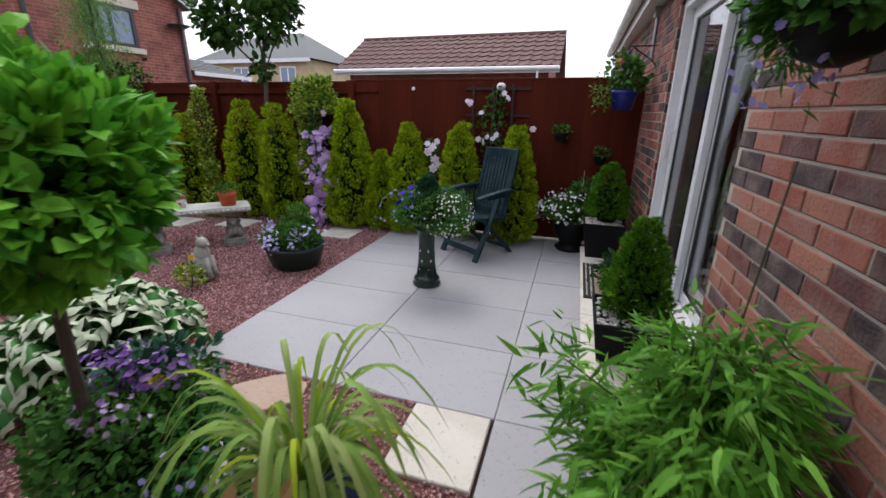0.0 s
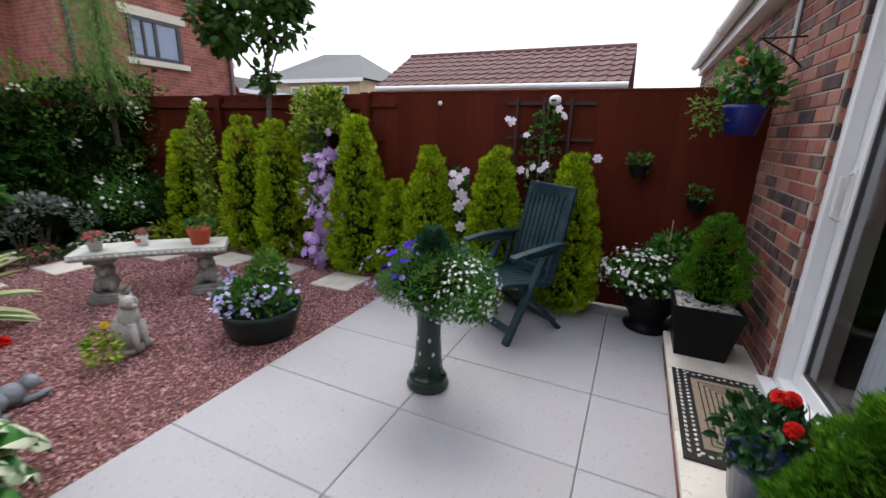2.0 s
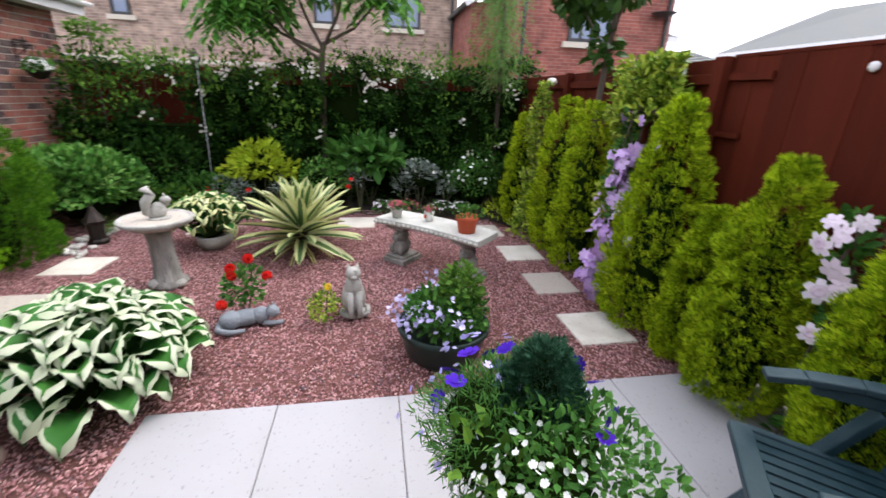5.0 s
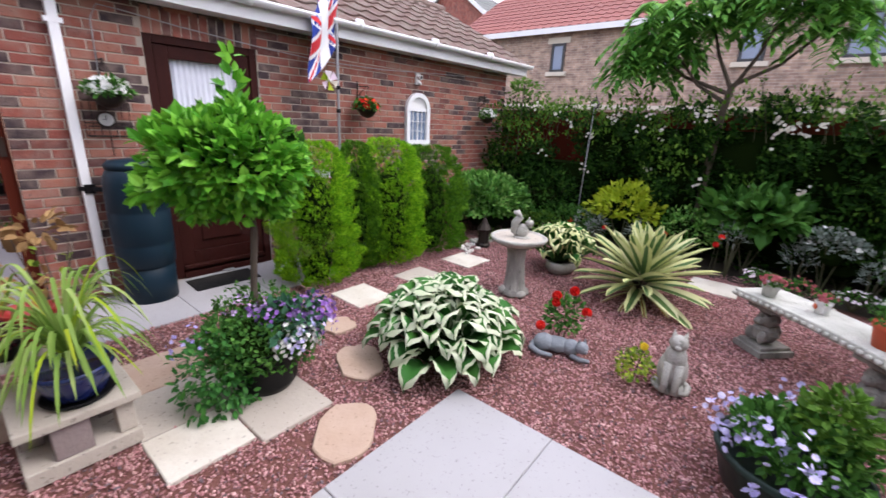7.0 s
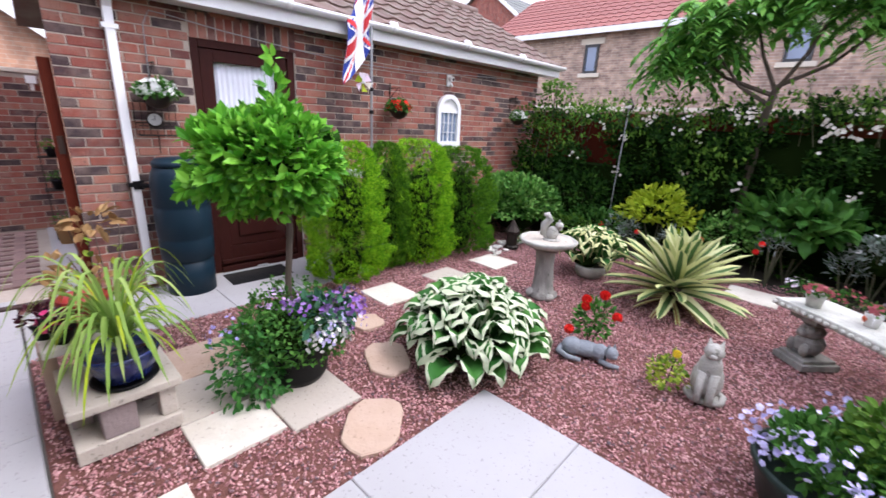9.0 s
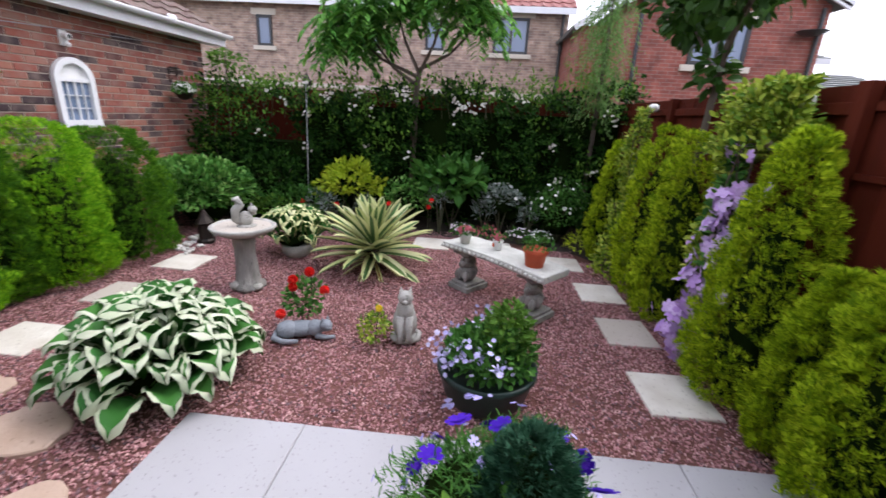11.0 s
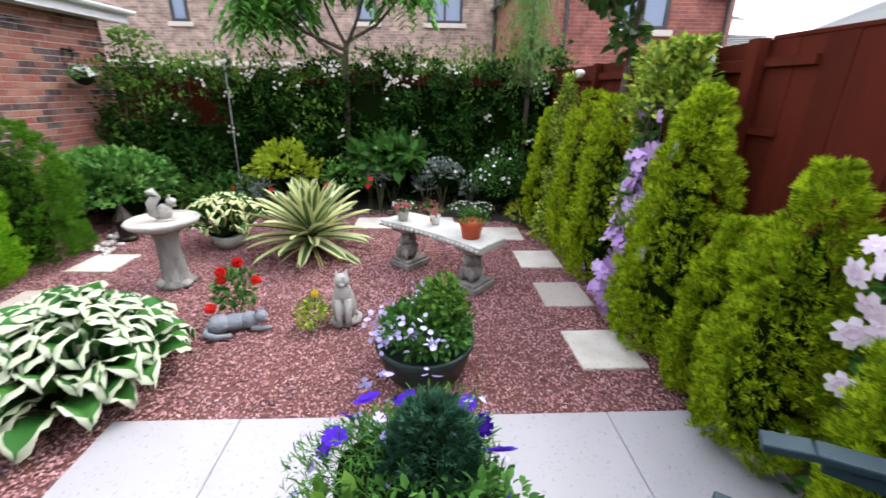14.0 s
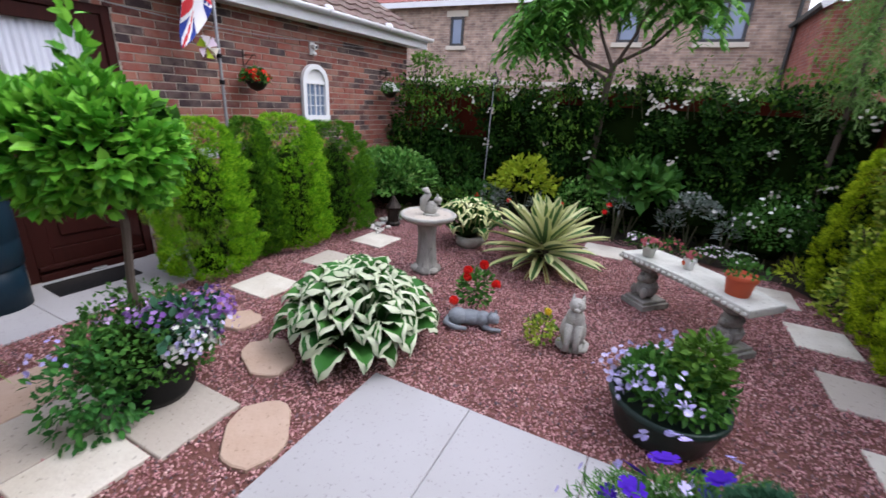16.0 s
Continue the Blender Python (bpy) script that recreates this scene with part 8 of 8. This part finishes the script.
part("box", Geo().box(-.07, .07, -.05, .05, 0, .09), "white_paint", t, bevel=.006)
part("post", Geo().tube([(0, 0, -.95), (0, 0, 0)], .02, 8), "metal_grey", t)

# yard beyond the gate
t = thing("flood_light", (-.42, -4.468, 1.83), "small white security light on the yard wall", "wall lamp")
part("head", Geo().box(-.05, .05, -.02, .06, -.02, .07).box(-.02, .02, .0, .03, -.10, -.02), "white_paint", t, bevel=.004)
ps = thing("plant_rack", (-.46, -3.9, 0), "slender black wire plant rack with small pots", "plant stand")
g = Geo()
for s in (-.12, .12):
    g.tube([(s, 0, 0), (s, 0, 1.2), (s * .6, 0, 1.42), (0, 0, 1.5)], .007, 6).tube([(s, .2, 0), (s, .2, .6), (s, .0, .75)], .007, 6)
g.box(-.14, .14, -.04, .22, .60, .61).box(-.14, .14, -.06, .14, .98, .99)
part("frame", g, "metal_dark", ps)
small_pot("rack_pot", -.46, -3.82, .61, .08, .12, "pot_black", "small black pot of greenery on the rack", "mid", None, n=90, seed=211)
small_pot("rack_pot", -.46, -3.84, .99, .07, .11, "pot_black", "small black pot of greenery on the rack", "fresh", None, n=80, seed=212)
small_pot("yard_pot", -.44, -3.55, 0, .12, .22, "dead_leaf", "old plastic flower pot in the yard", "mid", None, n=80, seed=213)
basket(.42, -4.28, 1.72, .13, (0, 1, .20), "hanging basket of yellow flowers on the yard wall", [("yellow_fl", 40, .026)], 214, n=350)
basket(.42, -4.28, 1.28, .12, (0, 1, .20), "green hanging basket on the yard wall", [], 215, n=350)

# ---- gravel: one heap of small stones ----
g = np.random.default_rng(99)
N = 150000
x, y = g.uniform(-5.75, -.21, N), g.uniform(-1.0, 4.62, N)
keep = ~((x > -2.02) & (y > 1.6)) & ~((x > -2.76) & (y < -.43)) & ~((x < -5.25) & (y > 3.3)) & ~((x < -4.9) & (y > 4.15))
for x0, x1, y0, y1 in ((-2.77, -2.36, 4.00, 4.395), (-3.515, -3.10, 3.99, 4.36), (-4.245, -3.83, 3.965, 4.35), (-5.0, -4.58, 3.75, 4.16), (-5.40, -4.98, 3.02, 3.44), (-5.40, -4.98, 2.26, 2.70),
                       (-5.36, -4.96, .08, .46), (-5.22, -4.82, .70, 1.10), (-2.69, -2.32, -.05, .355), (-3.43, -3.04, -.01, .355), (-4.19, -3.79, -.01, .385), (-1.04, -.665, .79, 1.13), (-1.445, -1.05, .80, 1.185), (-1.05, -.67, .395, .785), (-1.455, -1.055, .40, .79), (-1.13, -.73, .0, .385), (-.585, -.205, 1.16, 1.585), (-.68, -.30, .34, .74)):
    keep &= ~((x > x0 + .006) & (x < x1 - .006) & (y > y0 + .006) & (y < y1 - .006))
for cx, cy, a, b, rz in ((-1.365, 1.40, .205, .145, 38), (-1.81, .965, .20, .14, 62), (-2.01, .48, .12, .12, 0)):
    c, q = math.cos(radians(rz)), math.sin(radians(rz))
    u, v = (x - cx) * c + (y - cy) * q, (y - cy) * c - (x - cx) * q
    keep &= np.abs(u / a) ** 2.7 + np.abs(v / b) ** 2.7 > .93
x, y = x[keep], y[keep]
N = len(x)
OCT = np.array([(1, 0, 0), (0, 1, 0), (-1, 0, 0), (0, -1, 0), (0, 0, 1), (0, 0, -1)], float)
OF = [(0, 1, 4), (1, 2, 4), (2, 3, 4), (3, 0, 4), (1, 0, 5), (2, 1, 5), (3, 2, 5), (0, 3, 5)]
sz = g.uniform(.0048, .0108, N) * np.where(g.uniform(0, 1, N) < .06, 1.5, 1)
rot = unit(g.normal(size=(N, 3)) + (0, 0, 1.6))
ax = np.cross(rot, g.normal(size=(N, 3)))
tm = (OCT * (1.15, .8, .55) + g.uniform(-.1, .1, (6, 3))).tolist()
gravel = structure("gravel", Geo().scatter((tm, OF), np.stack([x, y, g.uniform(-.012, .004, N)], 1), ax, rot, sz), "gravel", "loose red and grey crushed gravel chippings", "gravel")
gravel["kind"] = "stuff"

# ---- pieces of floors, fences and walls ----
patio = structure("patio", Geo().box(-1.9, .6, 1.7, 4.7, -.06, -.056), "mortar", "smooth light grey paving slabs of the patio", "paving")
J = .0013
for i in range(6):
    y0, y1 = 1.6 + .6 * i, min(1.6 + .6 * (i + 1), 4.80)
    for x0, x1 in ((-2.025, -1.09), (-1.09, -.19), (-.19, .66)):
        slab(x0 + J, x1 - J, y0 + J, y1 - J, "slab", .035, 0, patio)
for i in range(6):
    y0, y1 = 1.0 - .6 * i, 1.6 - .6 * i
    if y1 > -1.6:
        slab(-.19 + J, .66 - J, max(y0, -1.6) + J, y1 - J, "slab", .035, 0, patio)
for i in range(5):
    x1 = -.20 - .6 * i
    slab(max(x1 - .6, -2.76) + J, x1 - J, -1.24, -.42, "slab", .035, 0, patio)
block = structure("yard_paving", Geo().box(-.5, 3.2, -4.5, -1.6, -.07, -.022), "mortar", "herringbone block paving of the yard", "paving")
bmesh_block = mats(Geo().box(-.048, .048, -.098, .098, -.03, 0).mesh("paving_block"), "block_pave")
count = 0
for i in range(-2, 24):
    for j in range(-1, 24):
        for k, (dx, dy, rz) in enumerate(((0, 0, 0), (.15, .05, 90))):
            xx = -.2 + i * .2 + (j % 2) * .1 + dx
            yy = -4.45 + j * .1 * 1.0 + dy
            if j % 2 == 0 and -.12 < xx < 1.4 and -4.42 < yy < -1.72 and count < 300:
                piece("paving_block", bmesh_block, block, (xx, yy, -.002), rz)
                count += 1
structure("drain_strip", Geo().box(-.50, -.26, -4.5, -1.62, -.02, .004), "slab", "grey concrete strip beside the garage", "paving")
BW = .14
board = []
for k in range(4):
    e = .004
    board.append(mats(Geo().add([(0, 0, .02), (BW + .002, 0, .02), (BW + .002, .018, .02), (0, .018, .02), (0, 0, 1.745), (BW + .002, 0, 1.745), (BW + .002, .018, 1.745), (0, .018, 1.745)],
                                [(0, 1, 5, 4), (1, 2, 6, 5), (2, 3, 7, 6), (3, 0, 4, 7), (4, 5, 6, 7), (3, 2, 1, 0)]).mesh("fence_board"), "fence"))
k = 0
x = .645 - BW
while x > -6.9:
    piece("fence_board", board[k % 4], fence_n, None, rot=pose(x, 4.800 + .0035 * (k % 2), 0, 0, 0, 0))
    x -= BW
    k += 1
y = -1.75
while y < 4.8:
    piece("fence_board", board[k % 4], fence_w, None, rot=pose(-6.866, y, 0, 0, 0, 90))
    y += BW
    k += 1
brick_pieces(garage_wall, g_pieces)
brick_pieces(house_wall, h_pieces)

# ---- the garage, its fittings and the yard behind stand a little askew to the patio ----
GARAGE = pose(-1.97, -1.227, 0, 0, 0, -2.67) @ Matrix.Scale(.925, 4) @ pose(1.92, 1.47, 0)
for ob in list(scene.objects):
    kind = ob.name.split(".")[0]
    if ob.parent is None and (kind in ("wall_garage", "wall_garage_sides", "wall_alley", "coping_alley", "roof_garage", "roof_garage_back", "ridge_garage", "gable_garage", "fascia_garage", "gutter_garage",
                                       "door_garage", "door_net", "window_arched", "gate_posts", "downpipe", "water_butt", "wall_shelf", "wall_camera", "wall_cable", "wall_bracket", "flag_pole", "pinwheel",
                                       "boot_mat", "white_box", "bushy_conifer", "yard_paving", "drain_strip", "flood_light", "plant_rack", "rack_pot", "yard_pot", "end_house")
                              or kind == "hanging_basket" and ob.matrix_basis.translation.y < -1):
        ob.matrix_basis = GARAGE @ ob.matrix_basis
